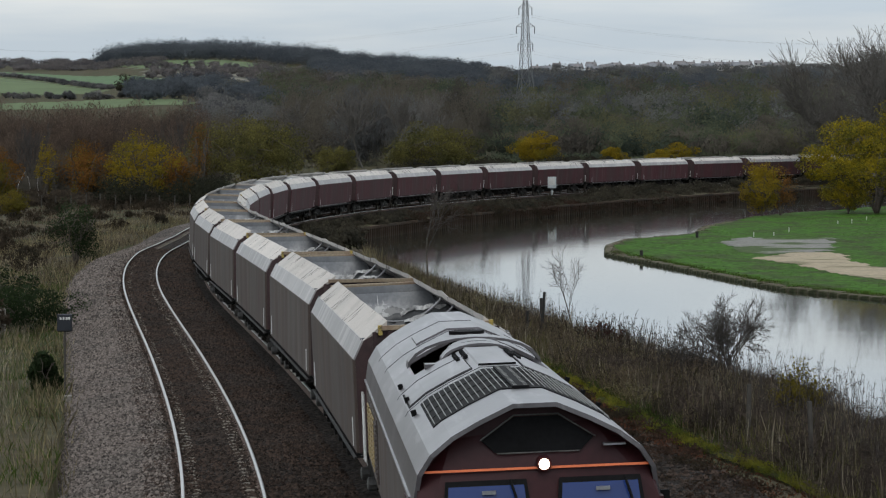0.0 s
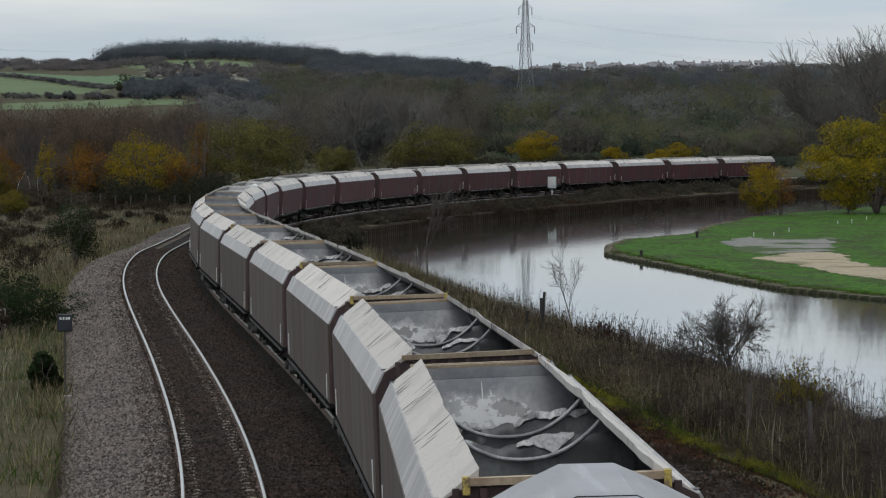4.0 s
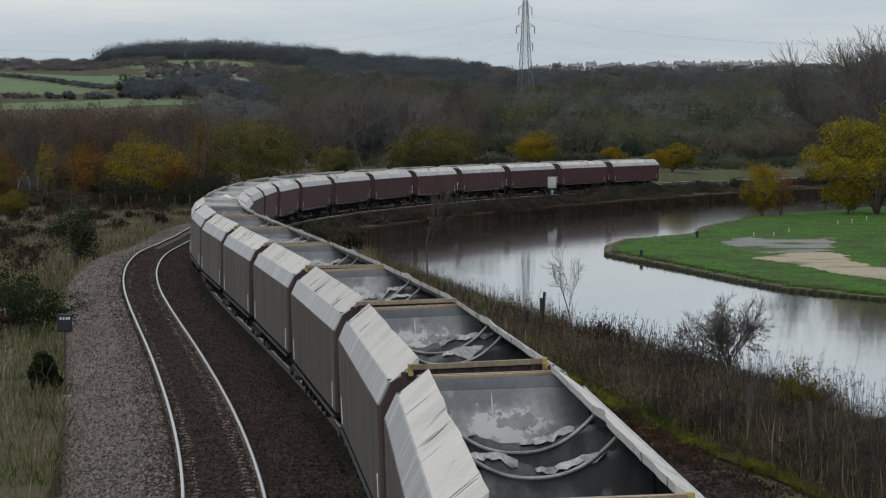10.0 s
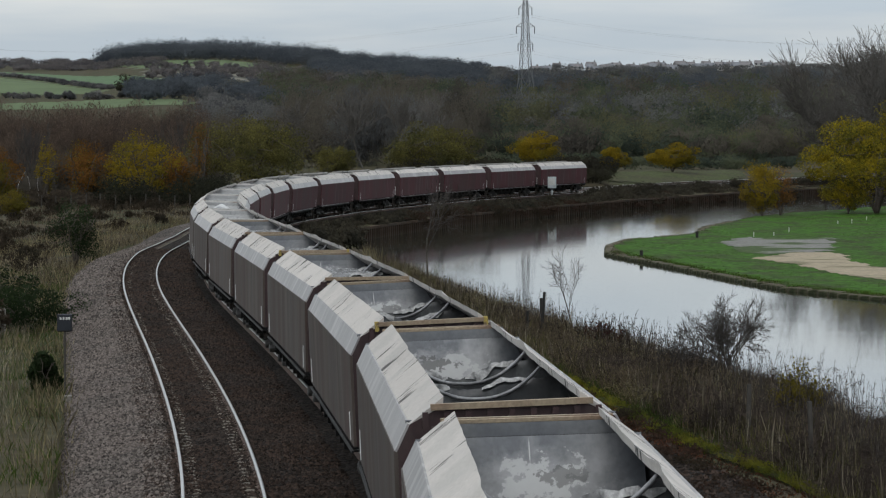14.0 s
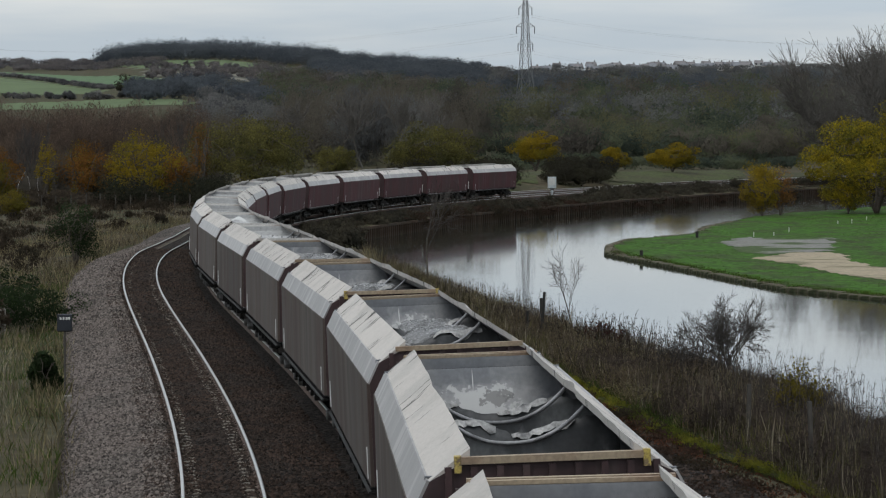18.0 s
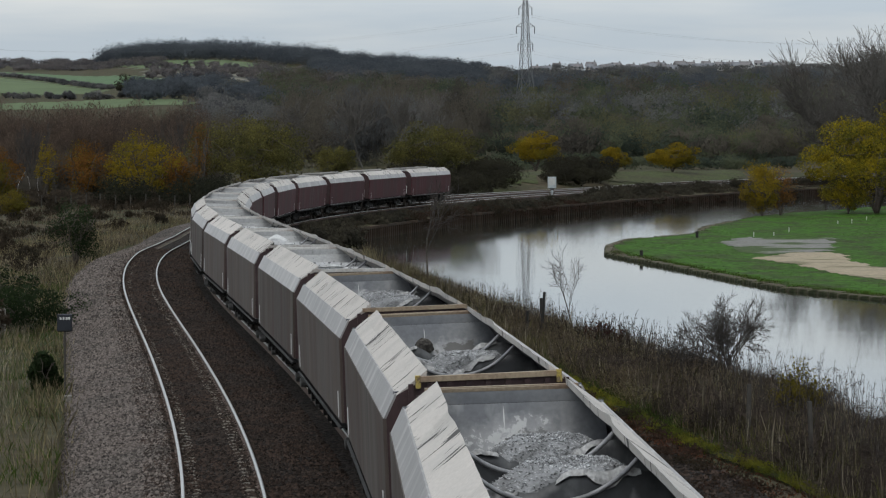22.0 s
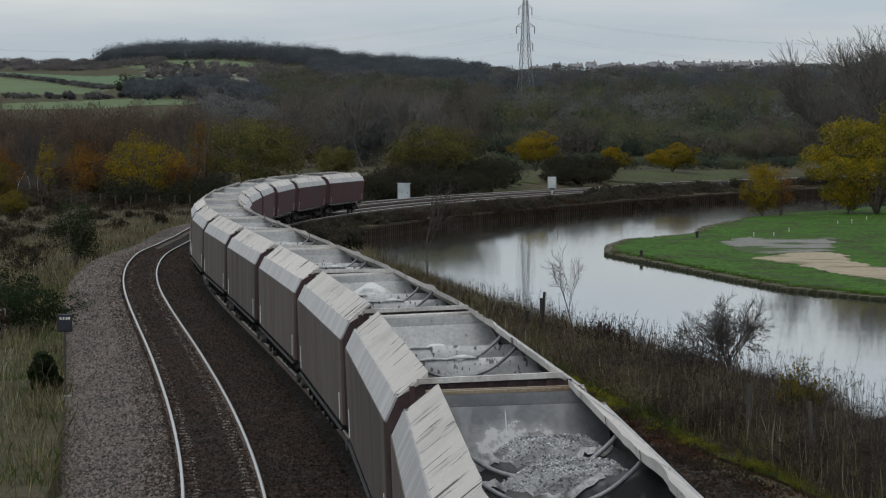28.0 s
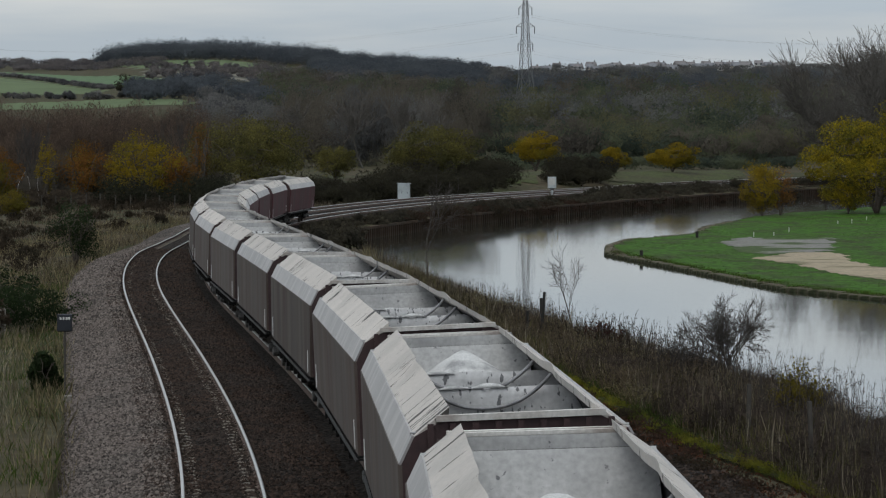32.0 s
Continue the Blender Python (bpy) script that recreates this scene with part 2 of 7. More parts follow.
sheet_grey = mat("grimy_partition_sheet", (0.035, 0.036, 0.037), 0.45, 0.15, vary=0.2, scale=1.6, fine=16, other=(0.105, 0.107, 0.107),
                 extra=both(streaks((0.03, 0.03, 0.032), 2.4, 0.54, 0.12, 0.7, (1, 1.4, 0.25)), streaks((0.4, 0.4, 0.4), 2.0, 0.62, 0.1, 0.5, (1, 1.0, 0.8))))
tear = mat("torn_lining_sheet", (0.40, 0.395, 0.385), 0.6, vary=0.3, scale=5, fine=26, other=(0.12, 0.12, 0.12), split=(0.48, 0.66))

rail_top = mat("polished_rail_head", (0.40, 0.385, 0.37), 0.32, 0.9, vary=0.08, scale=2, fine=20)
rail_side = mat("rusty_rail_web", (0.09, 0.055, 0.04), 0.9, vary=0.3, scale=5, fine=30)
concrete = mat("weathered_concrete_sleeper", (0.125, 0.108, 0.085), 0.9, vary=0.25, scale=3, fine=30, per_object=0.3)
spotted = mat("spotted_pale_partition", (0.5, 0.5, 0.5), 0.7, vary=0.12, scale=1.5, fine=14, other=(0.36, 0.36, 0.36),
              extra=streaks((0.05, 0.05, 0.055), 11.0, 0.58, 0.04, 0.85, (1, 1, 0.6)))


def stones(cell, low, high, relief):
    """Loose stone: cells of differing grey with joints between them."""
    def add(n, l, b, hsv, mp):
        v = n.new("ShaderNodeTexVoronoi")
        v.inputs["Scale"].default_value = 1.0 / cell
        l.new(mp.outputs["Vector"], v.inputs["Vector"])
        sep = n.new("ShaderNodeSeparateColor")
        l.new(v.outputs["Color"], sep.inputs["Color"])
        r = n.new("ShaderNodeMapRange")
        r.inputs["To Min"].default_value, r.inputs["To Max"].default_value = low, high
        l.new(sep.outputs["Red"], r.inputs["Value"])
        mx = n.new("ShaderNodeMix")
        mx.data_type, mx.blend_type = "RGBA", "MULTIPLY"
        mx.inputs["Factor"].default_value = 1.0
        old = b.inputs["Base Color"].links[0].from_socket
        l.new(old, mx.inputs["A"])
        l.new(r.outputs["Result"], mx.inputs["B"])
        l.new(mx.outputs["Result"], b.inputs["Base Color"])
        bp = n.new("ShaderNodeBump")
        bp.inputs["Strength"].default_value, bp.inputs["Distance"].default_value = 0.9, relief
        bp.invert = True
        l.new(v.outputs["Distance"], bp.inputs["Height"])
        l.new(bp.outputs["Normal"], b.inputs["Normal"])
    return add


ballast_new = mat("clean_grey_ballast", (0.078, 0.065, 0.057), 0.95, spec=0.12, vary=0.2, scale=0.35, fine=6, other=(0.055, 0.046, 0.04), extra=stones(0.12, 0.15, 2.15, 0.1))
ballast_old = mat("brown_oily_ballast", (0.0165, 0.012, 0.0092), 0.95, spec=0.12, vary=0.25, scale=0.4, fine=5, other=(0.017, 0.0135, 0.011), extra=stones(0.11, 0.2, 2.0, 0.1))
earth = mat("rough_autumn_ground", (0.062, 0.05, 0.03), 0.95, spec=0.1, vary=0.3, scale=0.12, fine=1.5, bump=0.1, other=(0.042, 0.045, 0.02))
lawn = mat("mown_green_grass", (0.034, 0.09, 0.006), 0.9, spec=0.08, vary=0.5, scale=0.4, fine=2.2, bump=0.12, other=(0.034, 0.05, 0.013), split=(0.46, 0.62), stretch=(1, 0.6, 1))
field_green = mat("winter_wheat_field", (0.088, 0.14, 0.07), 0.9, spec=0.12, vary=0.12, scale=0.02, fine=0.3, other=(0.08, 0.125, 0.065))
field_pale = mat("pale_pasture", (0.098, 0.132, 0.062), 0.9, spec=0.12, vary=0.12, scale=0.02, fine=0.3)
meadow_grass = mat("rough_meadow_grass", (0.054, 0.064, 0.024), 0.95, spec=0.1, vary=0.35, scale=0.2, fine=2, bump=0.05, other=(0.05, 0.048, 0.026))
scrub_hill = mat("heathy_hillside", (0.16, 0.15, 0.12), 0.95, spec=0.12, vary=0.25, scale=0.02, fine=0.15, other=(0.065, 0.062, 0.05))
sand = mat("pale_sandy_gravel", (0.30, 0.25, 0.175), 0.95, spec=0.12, vary=0.25, scale=0.25, fine=4, other=(0.15, 0.135, 0.08), split=(0.5, 0.62))
tarmac = mat("worn_grey_hardstanding", (0.17, 0.165, 0.15), 0.9, spec=0.12, vary=0.3, scale=0.18, fine=4, other=(0.045, 0.07, 0.02), split=(0.5, 0.56))
pile_steel = mat("rusty_sheet_piling", (0.05, 0.034, 0.024), 0.9, spec=0.08, vary=0.3, scale=0.5, fine=3, other=(0.034, 0.028, 0.022), per_object=0.3)
bank_soil = mat("mossy_brown_bank_soil", (0.06, 0.046, 0.028), 0.95, spec=0.1, vary=0.35, scale=0.6, fine=4, bump=0.08, other=(0.05, 0.05, 0.022))
stone_edge = mat("mossy_stone_edging", (0.10, 0.088, 0.062), 0.95, spec=0.12, vary=0.35, scale=0.8, fine=6, bump=0.05, other=(0.03, 0.035, 0.016))
trough_moss = mat("moss_covered_concrete", (0.036, 0.038, 0.012), 0.95, spec=0.1, vary=0.35, scale=1.2, fine=14, bump=0.06, other=(0.02, 0.021, 0.012))
bark = mat("grey_brown_bark", (0.085, 0.07, 0.055), 0.95, vary=0.25, scale=2, fine=12, bump=0.01)
bark_pale = mat("pale_birch_bark", (0.42, 0.40, 0.36), 0.8, vary=0.25, scale=3, fine=14, other=(0.2, 0.18, 0.16))
twig_dark = mat("bare_dark_twigs", (0.05, 0.042, 0.036), 0.95, vary=0.2, scale=1, fine=6)


def foliage(name, a, b, vary=0.3, island=0.3, scale=0.35, thin=0.48):
    """Leaves and twigs, which let some light through."""
    def add(n, l, s, hsv, mp):
        back, mix = n.new("ShaderNodeBsdfTranslucent"), n.new("ShaderNodeMixShader")
        l.new(s.inputs["Base Color"].links[0].from_socket, back.inputs["Color"])
        mix.inputs["Fac"].default_value = thin
        l.new(s.outputs["BSDF"], mix.inputs[1])
        l.new(back.outputs["BSDF"], mix.inputs[2])
        l.new(mix.outputs["Shader"], n["Material Output"].inputs["Surface"])
    return mat(name, a, 0.9, vary=vary, scale=scale, fine=3, other=b, per_island=island, spec=0.1, extra=add)


def water_material():
    m = bpy.data.materials.new("still_canal_water")
    m.use_nodes = True
    n, l = m.node_tree.nodes, m.node_tree.links
    b = n["Principled BSDF"]
    b.inputs["Base Color"].default_value = (0.018, 0.02, 0.014, 1)
    b.inputs["Roughness"].default_value = 0.05
    b.inputs["IOR"].default_value = 1.333
    co = n.new("ShaderNodeTexCoord")
    mp = n.new("ShaderNodeMapping")
    mp.inputs["Scale"].default_value = (1.0, 0.55, 1.0)
    l.new(co.outputs["Object"], mp.inputs["Vector"])
    a = n.new("ShaderNodeTexNoise")
    a.inputs["Scale"].default_value, a.inputs["Detail"].default_value = 1.6, 3.0
    c = n.new("ShaderNodeTexNoise")
    c.inputs["Scale"].default_value, c.inputs["Detail"].default_value = 0.12, 2.0
    l.new(mp.outputs["Vector"], a.inputs["Vector"])
    l.new(co.outputs["Object"], c.inputs["Vector"])
    r = n.new("ShaderNodeMapRange")
    r.inputs["From Min"].default_value, r.inputs["From Max"].default_value = 0.45, 0.62
    r.inputs["To Min"].default_value, r.inputs["To Max"].default_value = 0.15, 1.0
    l.new(c.outputs["Fac"], r.inputs["Value"])
    mul = n.new("ShaderNodeMath")
    mul.operation = "MULTIPLY"
    l.new(a.outputs["Fac"], mul.inputs[0])
    l.new(r.outputs["Result"], mul.inputs[1])
    bp = n.new("ShaderNodeBump")
    bp.inputs["Strength"].default_value, bp.inputs["Distance"].default_value = 0.14, 0.014
    l.new(mul.outputs["Value"], bp.inputs["Height"])
    l.new(bp.outputs["Normal"], b.inputs["Normal"])
    return m


water_mat = water_material()

# ---- small mesh helpers ----


def add_mesh(name, verts, faces, material, parent=None, label="", smooth=False):
    me = bpy.data.meshes.new(name)
    me.from_pydata([tuple(v) for v in verts], [], [tuple(f) for f in faces])
    me.materials.append(material)
    if smooth:
        me.polygons.foreach_set("use_smooth", [True] * len(me.polygons))
    me.update()
    ob = new(name, me)
    if parent:
        ob.parent = parent
    if label:
        ob["label"] = label
    return ob


def array_mesh(name, verts, faces, material, parent=None, label="", normals=None):
    """A mesh from numpy arrays; faces all of one corner count."""
    me = bpy.data.meshes.new(name)
    v, f = np.asarray(verts, np.float32), np.asarray(faces, np.int32)
    k = f.shape[1]
    me.vertices.add(len(v))
    me.vertices.foreach_set("co", v.ravel())
    me.loops.add(f.size)
    me.loops.foreach_set("vertex_index", f.ravel())
    me.polygons.add(len(f))
    me.polygons.foreach_set("loop_start", np.arange(0, f.size, k, dtype=np.int32))
    me.polygons.foreach_set("loop_total", np.full(len(f), k, np.int32))
    me.update(calc_edges=True)
    if normals is not None:
        me.polygons.foreach_set("use_smooth", [True] * len(f))
        me.normals_split_custom_set_from_vertices(normals)
    me.materials.append(material)
    ob = new(name, me)
    if parent:
        ob.parent = parent
    if label:
        ob["label"] = label
    return ob


def part(name, bm, material, parent, label="", bevel=0.0, smooth=False):
    if bevel:
        bmesh.ops.bevel(bm, geom=list(bm.edges), offset=bevel, segments=1, affect="EDGES", clamp_overlap=True)
    bmesh.ops.recalc_face_normals(bm, faces=bm.faces)
    me = bpy.data.meshes.new(name)
    bm.to_mesh(me)
    bm.free()
    me.materials.append(material)
    if smooth:
        me.polygons.foreach_set("use_smooth", [True] * len(me.polygons))
    ob = new(name, me)
    ob.parent = parent
    if label:
        ob["label"] = label
    return ob


def box(bm, x0, x1, y0, y1, z0, z1, m=None):
    c = [(x, y, z) for x in (x0, x1) for y in (y0, y1) for z in (z0, z1)]
    v = [bm.verts.new(m @ Vector(p) if m else p) for p in c]
    for f in ((0, 1, 3, 2), (4, 6, 7, 5), (0, 4, 5, 1), (2, 3, 7, 6), (0, 2, 6, 4), (1, 5, 7, 3)):
        bm.faces.new([v[i] for i in f])
    return bm


def slab(bm, corners, thick):
    """A plate over four corners, thickened against its normal."""
    p = [Vector(c) for c in corners]
    nrm = (p[1] - p[0]).cross(p[-1] - p[0]).normalized() * thick
    top, low = [bm.verts.new(c) for c in p], [bm.verts.new(c - nrm) for c in p]
    bm.faces.new(top)
    bm.faces.new(low[::-1])
    k = len(p)
    for i in range(k):
        bm.faces.new((top[i], low[i], low[(i + 1) % k], top[(i + 1) % k]))
    return bm


def extrude_x(bm, outline, x0, x1):
    """A closed outline in y, z drawn out along x."""
    a, b = [bm.verts.new((x0, y, z)) for y, z in outline], [bm.verts.new((x1, y, z)) for y, z in outline]
    k = len(outline)
    bm.faces.new(a[::-1])
    bm.faces.new(b)
    for i in range(k):
        bm.faces.new((a[i], a[(i + 1) % k], b[(i + 1) % k], b[i]))
    return bm


def rod(bm, points, r, sides=6):
    """A round bar through points."""
    pts = [Vector(p) for p in points]
    rings = []
    for i, p in enumerate(pts):
        d = (pts[min(i + 1, len(pts) - 1)] - pts[max(i - 1, 0)]).normalized()
        a = d.cross(Vector((0, 0, 1)) if abs(d.z) < 0.9 else Vector((1, 0, 0))).normalized()
        b = d.cross(a)
        rings.append([bm.verts.new(p + (a * math.cos(2 * math.pi * j / sides) + b * math.sin(2 * math.pi * j / sides)) * r) for j in range(sides)])
    for u, v in zip(rings, rings[1:]):
        for j in range(sides):
            bm.faces.new((u[j], u[(j + 1) % sides], v[(j + 1) % sides], v[j]))
    bm.faces.new(rings[0][::-1])
    bm.faces.new(rings[-1])
    return bm


def turned(bm, profile, axis_y0=0.0, sides=16, centre=(0, 0, 0)):
    """A solid turned about the y axis: profile of (y, radius)."""
    rings = []
    for y, r in profile:
        rings.append([bm.verts.new((centre[0] + r * math.cos(2 * math.pi * j / sides), centre[1] + y, centre[2] + r * math.sin(2 * math.pi * j / sides))) for j in range(sides)])
    for u, v in zip(rings, rings[1:]):
        for j in range(sides):
            bm.faces.new((u[j], u[(j + 1) % sides], v[(j + 1) % sides], v[j]))
    bm.faces.new(rings[0][::-1])
    bm.faces.new(rings[-1])
    return bm


def empty(name, m=None):
    ob = new(name)
    ob.empty_display_size = 0.5
    if m is not None:
        ob.matrix_world = m
    return ob


# ---- the railway's line: curvature every 16 m, height and cant ----
KAPPA = np.array([-178.5, -204.5, -47.7, -33.2, -28.1, 86.7, 129.0, 182.2, 210.8, 74.9, 64.3, 315.7, 392.9, 291.5, 191.7, 240.3,
                  264.0, 266.4, 231.0, 188.9, 182.0, 260.0, 330.0, 330.0, 330.0]) * 1e-5
LS = np.arange(-160.0, 520.0, 0.5)
LK = np.interp(LS, np.arange(len(KAPPA)) * 16.0, KAPPA)
LK[LS < 0] = np.interp(LS[LS < 0], [-60, 0], [0.0, KAPPA[0]])
TH = -np.concatenate([[0], np.cumsum((LK[1:] + LK[:-1]) * 0.25)])
I0 = int(160 / 0.5)
TH = TH - TH[I0] + 1.6287075
LX = np.concatenate([[0], np.cumsum((np.cos(TH[1:]) + np.cos(TH[:-1])) * 0.25)])
LY = np.concatenate([[0], np.cumsum((np.sin(TH[1:]) + np.sin(TH[:-1])) * 0.25)])
LX, LY = LX - LX[I0] + 0.481, LY - LY[I0] + 48.108
LZ = -0.4406 * LS / 100 + 0.0549 * (np.clip(LS, 0, 400) / 100) ** 2
CANT = 21.54 * LK
TRACK_GAP, GAUGE = 3.705, 0.7475


def on_line(s, q=0.0, h=0.0):
    """The place at s along the train's track, q to its right and h above its rails."""
    x, y, z, th, c = (np.interp(s, LS, a) for a in (LX, LY, LZ, TH, CANT))
    w, u = q * np.cos(c) + h * np.sin(c), h * np.cos(c) - q * np.sin(c)
    return Vector((x + w * np.sin(th), y - w * np.cos(th), z + u))


def near_line(x, y):
    """s and q of places in plan."""
    x, y = np.ravel(x), np.ravel(y)
    out_s, out_q = np.empty(len(x)), np.empty(len(x))
    cx, cy, cs, ct = LX[::4], LY[::4], LS[::4], TH[::4]
    for a in range(0, len(x), 20000):
        dx, dy = x[a:a + 20000, None] - cx, y[a:a + 20000, None] - cy
        i = np.argmin(dx * dx + dy * dy, 1)
        r = np.arange(len(i))
        along = dx[r, i] * np.cos(ct[i]) + dy[r, i] * np.sin(ct[i])
        out_s[a:a + 20000] = cs[i] + along
        out_q[a:a + 20000] = dx[r, i] * np.sin(ct[i]) - dy[r, i] * np.cos(ct[i])
    return out_s, out_q


# ---- the land ----
WATER_Z = -2.13
RIVER = [(40, -200), (30, 0), (20, 60), (15.5, 78), (12.2, 90), (9.6, 100), (7.0, 112), (4.6, 126), (1.6, 146), (-1.6, 170), (-4.2, 195), (-6.6, 220),
         (-7.2, 237.7), (-3.7, 254.7), (0.8, 274.2), (5.9, 292.0), (11.5, 308.7), (17.9, 327.4), (32.3, 362.3), (48.7, 393.4), (90, 460), (180, 560),
         (260, 480), (260, 100), (200, -200)]
ISLAND = [(10.9, 215.3), (12.3, 206), (14.0, 195.1), (16.1, 180.9), (18.0, 169.1), (21.7, 160.2), (34, 140), (60, 110), (150, 100), (200, 300), (120, 370),
          (70, 358), (47, 337), (38.5, 319), (31.5, 306), (27.6, 295), (25.2, 284), (21.5, 268), (19.3, 250.7), (16.5, 246), (13.5, 239.6), (11.6, 228)]


def inside(poly, x, y):
    r = np.zeros(len(x), bool)
    k = len(poly)
    for i in range(k):
        (x0, y0), (x1, y1) = poly[i], poly[(i + 1) % k]
        cross = (y0 > y) != (y1 > y)
        r ^= cross & (x < (x1 - x0) * (y - y0) / (y1 - y0 + 1e-12) + x0)
    return r


SKY_U = np.array([-784, -614, -569, -514, -404, -314, -224, -84, 66, 176, 784]) / 5785
SKY_Z = np.array([49.1, 49.1, 51.5, 53.9, 54.7, 53.9, 51.5, 47.5, 43.6, 42.8, 45.2])
STEEP_U, STEEP = np.array([-400, -280, 60, 200]) / 5785, np.array([1.25, 1.6, 1.6, 1.5])
SKY_R = 2300.0


def land(x, y):
    x, y = np.ravel(np.asarray(x, float)), np.ravel(np.asarray(y, float))
    s, q = near_line(x, y)
    zt = np.interp(s, LS, LZ)
    cant = np.interp(s, LS, CANT)
    bed = zt - 0.8 - np.clip(q, -8, 3) * np.sin(cant)
    right = zt - 0.62 - np.clip((q - 7.2) * 0.13, 0, 1.0)
    left = zt - 0.5 + 1.5 * np.clip((s - 290) / 40, 0, 1) * np.clip((-q - 8.5) / 9, 0, 1) - 0.2 * np.sin(np.clip(s, -200, 400) * 0.05) * np.clip((-q - 7) / 10, 0, 1)
    z = np.where(q > 6.2, right, np.where(q < -7.0, left, bed))
    z = z + 0.12 * np.sin(x * 0.9 + 1.3 * np.sin(y * 0.31)) * np.sin(y * 0.53 + x * 0.21) * (np.abs(q) > 8)
    r = np.hypot(x, y)
    u = np.where(y > 1, x / np.maximum(y, 1), np.sign(x) * 2)
    sky = np.interp(u, SKY_U, SKY_Z)
    far = np.clip((r - 430) / (SKY_R - 430), 0, 1)
    rise = far ** np.interp(u, STEEP_U, STEEP)
    z = np.where(r > 430, z * (1 - far) + sky * rise * np.where(y > 0, 1, 0.3), z)
    z = np.where(r > SKY_R, z - (r - SKY_R) * 0.02, z)
    wet = inside(RIVER, x, y) & ~inside(ISLAND, x, y)
    z = np.where(inside(ISLAND, x, y), -1.95 + 0.05 * np.sin(x * 0.4) * np.sin(y * 0.23), z)
    return np.where(wet, -4.5, z)


def build_ground():
    ang = np.concatenate([np.arange(-9.5, 9.51, 0.06), np.arange(12, 348, 6.0)])
    rad = np.concatenate([np.geomspace(2, 55, 25)[:-1], np.arange(55, 440, 1.3), np.geomspace(441, 4600, 70)])
    a = np.radians(ang)
    X, Y = np.outer(rad, np.sin(a)), np.outer(rad, np.cos(a))
    Z = land(X, Y).reshape(X.shape)
    v = np.stack([X, Y, Z], -1).reshape(-1, 3)
    nr, na = X.shape
    i, j = np.meshgrid(np.arange(nr - 1), np.arange(na), indexing="ij")
    j2 = (j + 1) % na
    f = np.stack([i * na + j, i * na + j2, (i + 1) * na + j2, (i + 1) * na + j], -1).reshape(-1, 4)[:, ::-1]
    ob = array_mesh("ground", v, f, earth)
    tagged(ob, "rough autumn grass and bare earth", "ground", kind="structure")
    ob.data.polygons.foreach_set("use_smooth", [True] * len(ob.data.polygons))


def draped(name, outline, step, material, lift, label, category="grass", ragged=0.0):
    """A sheet on the land inside an outline in plan."""
    xs, ys = [p[0] for p in outline], [p[1] for p in outline]
    gx, gy = np.arange(min(xs), max(xs) + step, step), np.arange(min(ys), max(ys) + step, step)
    X, Y = np.meshgrid(gx, gy, indexing="ij")
    Z = land(X, Y).reshape(X.shape) + lift
    cx, cy = (X[:-1, :-1] + step / 2).ravel(), (Y[:-1, :-1] + step / 2).ravel()
    if ragged:
        w = np.array([noise.noise_vector((a * 0.55, b * 0.25, 3.0)) + noise.noise_vector((a * 1.7, b * 0.8, 9.0)) * 0.5 for a, b in zip(cx, cy)])
        cx, cy = cx + w[:, 0] * ragged, cy + w[:, 1] * ragged * 2.5
    ok = inside(outline, cx, cy)
    ny = len(gy)
    i, j = np.meshgrid(np.arange(len(gx) - 1), np.arange(ny - 1), indexing="ij")
    f = np.stack([i * ny + j, (i + 1) * ny + j, (i + 1) * ny + j + 1, i * ny + j + 1], -1).reshape(-1, 4)[ok]
    used, inv = np.unique(f, return_inverse=True)
    v = np.stack([X, Y, Z], -1).reshape(-1, 3)[used]
    ob = array_mesh(name, v, inv.reshape(-1, 4), material)
    ob.data.polygons.foreach_set("use_smooth", [True] * len(ob.data.polygons))
    return tagged(ob, label, category, kind="structure")


def strip(name, sections, s0, s1, step, material, label, category, kind="structure", bend=None):
    """A cross-section of (q, h) points swept along the line."""
    ss = np.arange(s0, s1 + step / 2, step)
    v = [on_line(s, q + (float(np.interp(s, *bend)) if bend else 0.0), h) for s in ss for q, h in sections]
    k = len(sections)
    f = [(i * k + j, i * k + j + 1, (i + 1) * k + j + 1, (i + 1) * k + j) for i in range(len(ss) - 1) for j in range(k - 1)]
    ob = add_mesh(name, v, f, material)
    return tagged(ob, label, category, kind=kind)


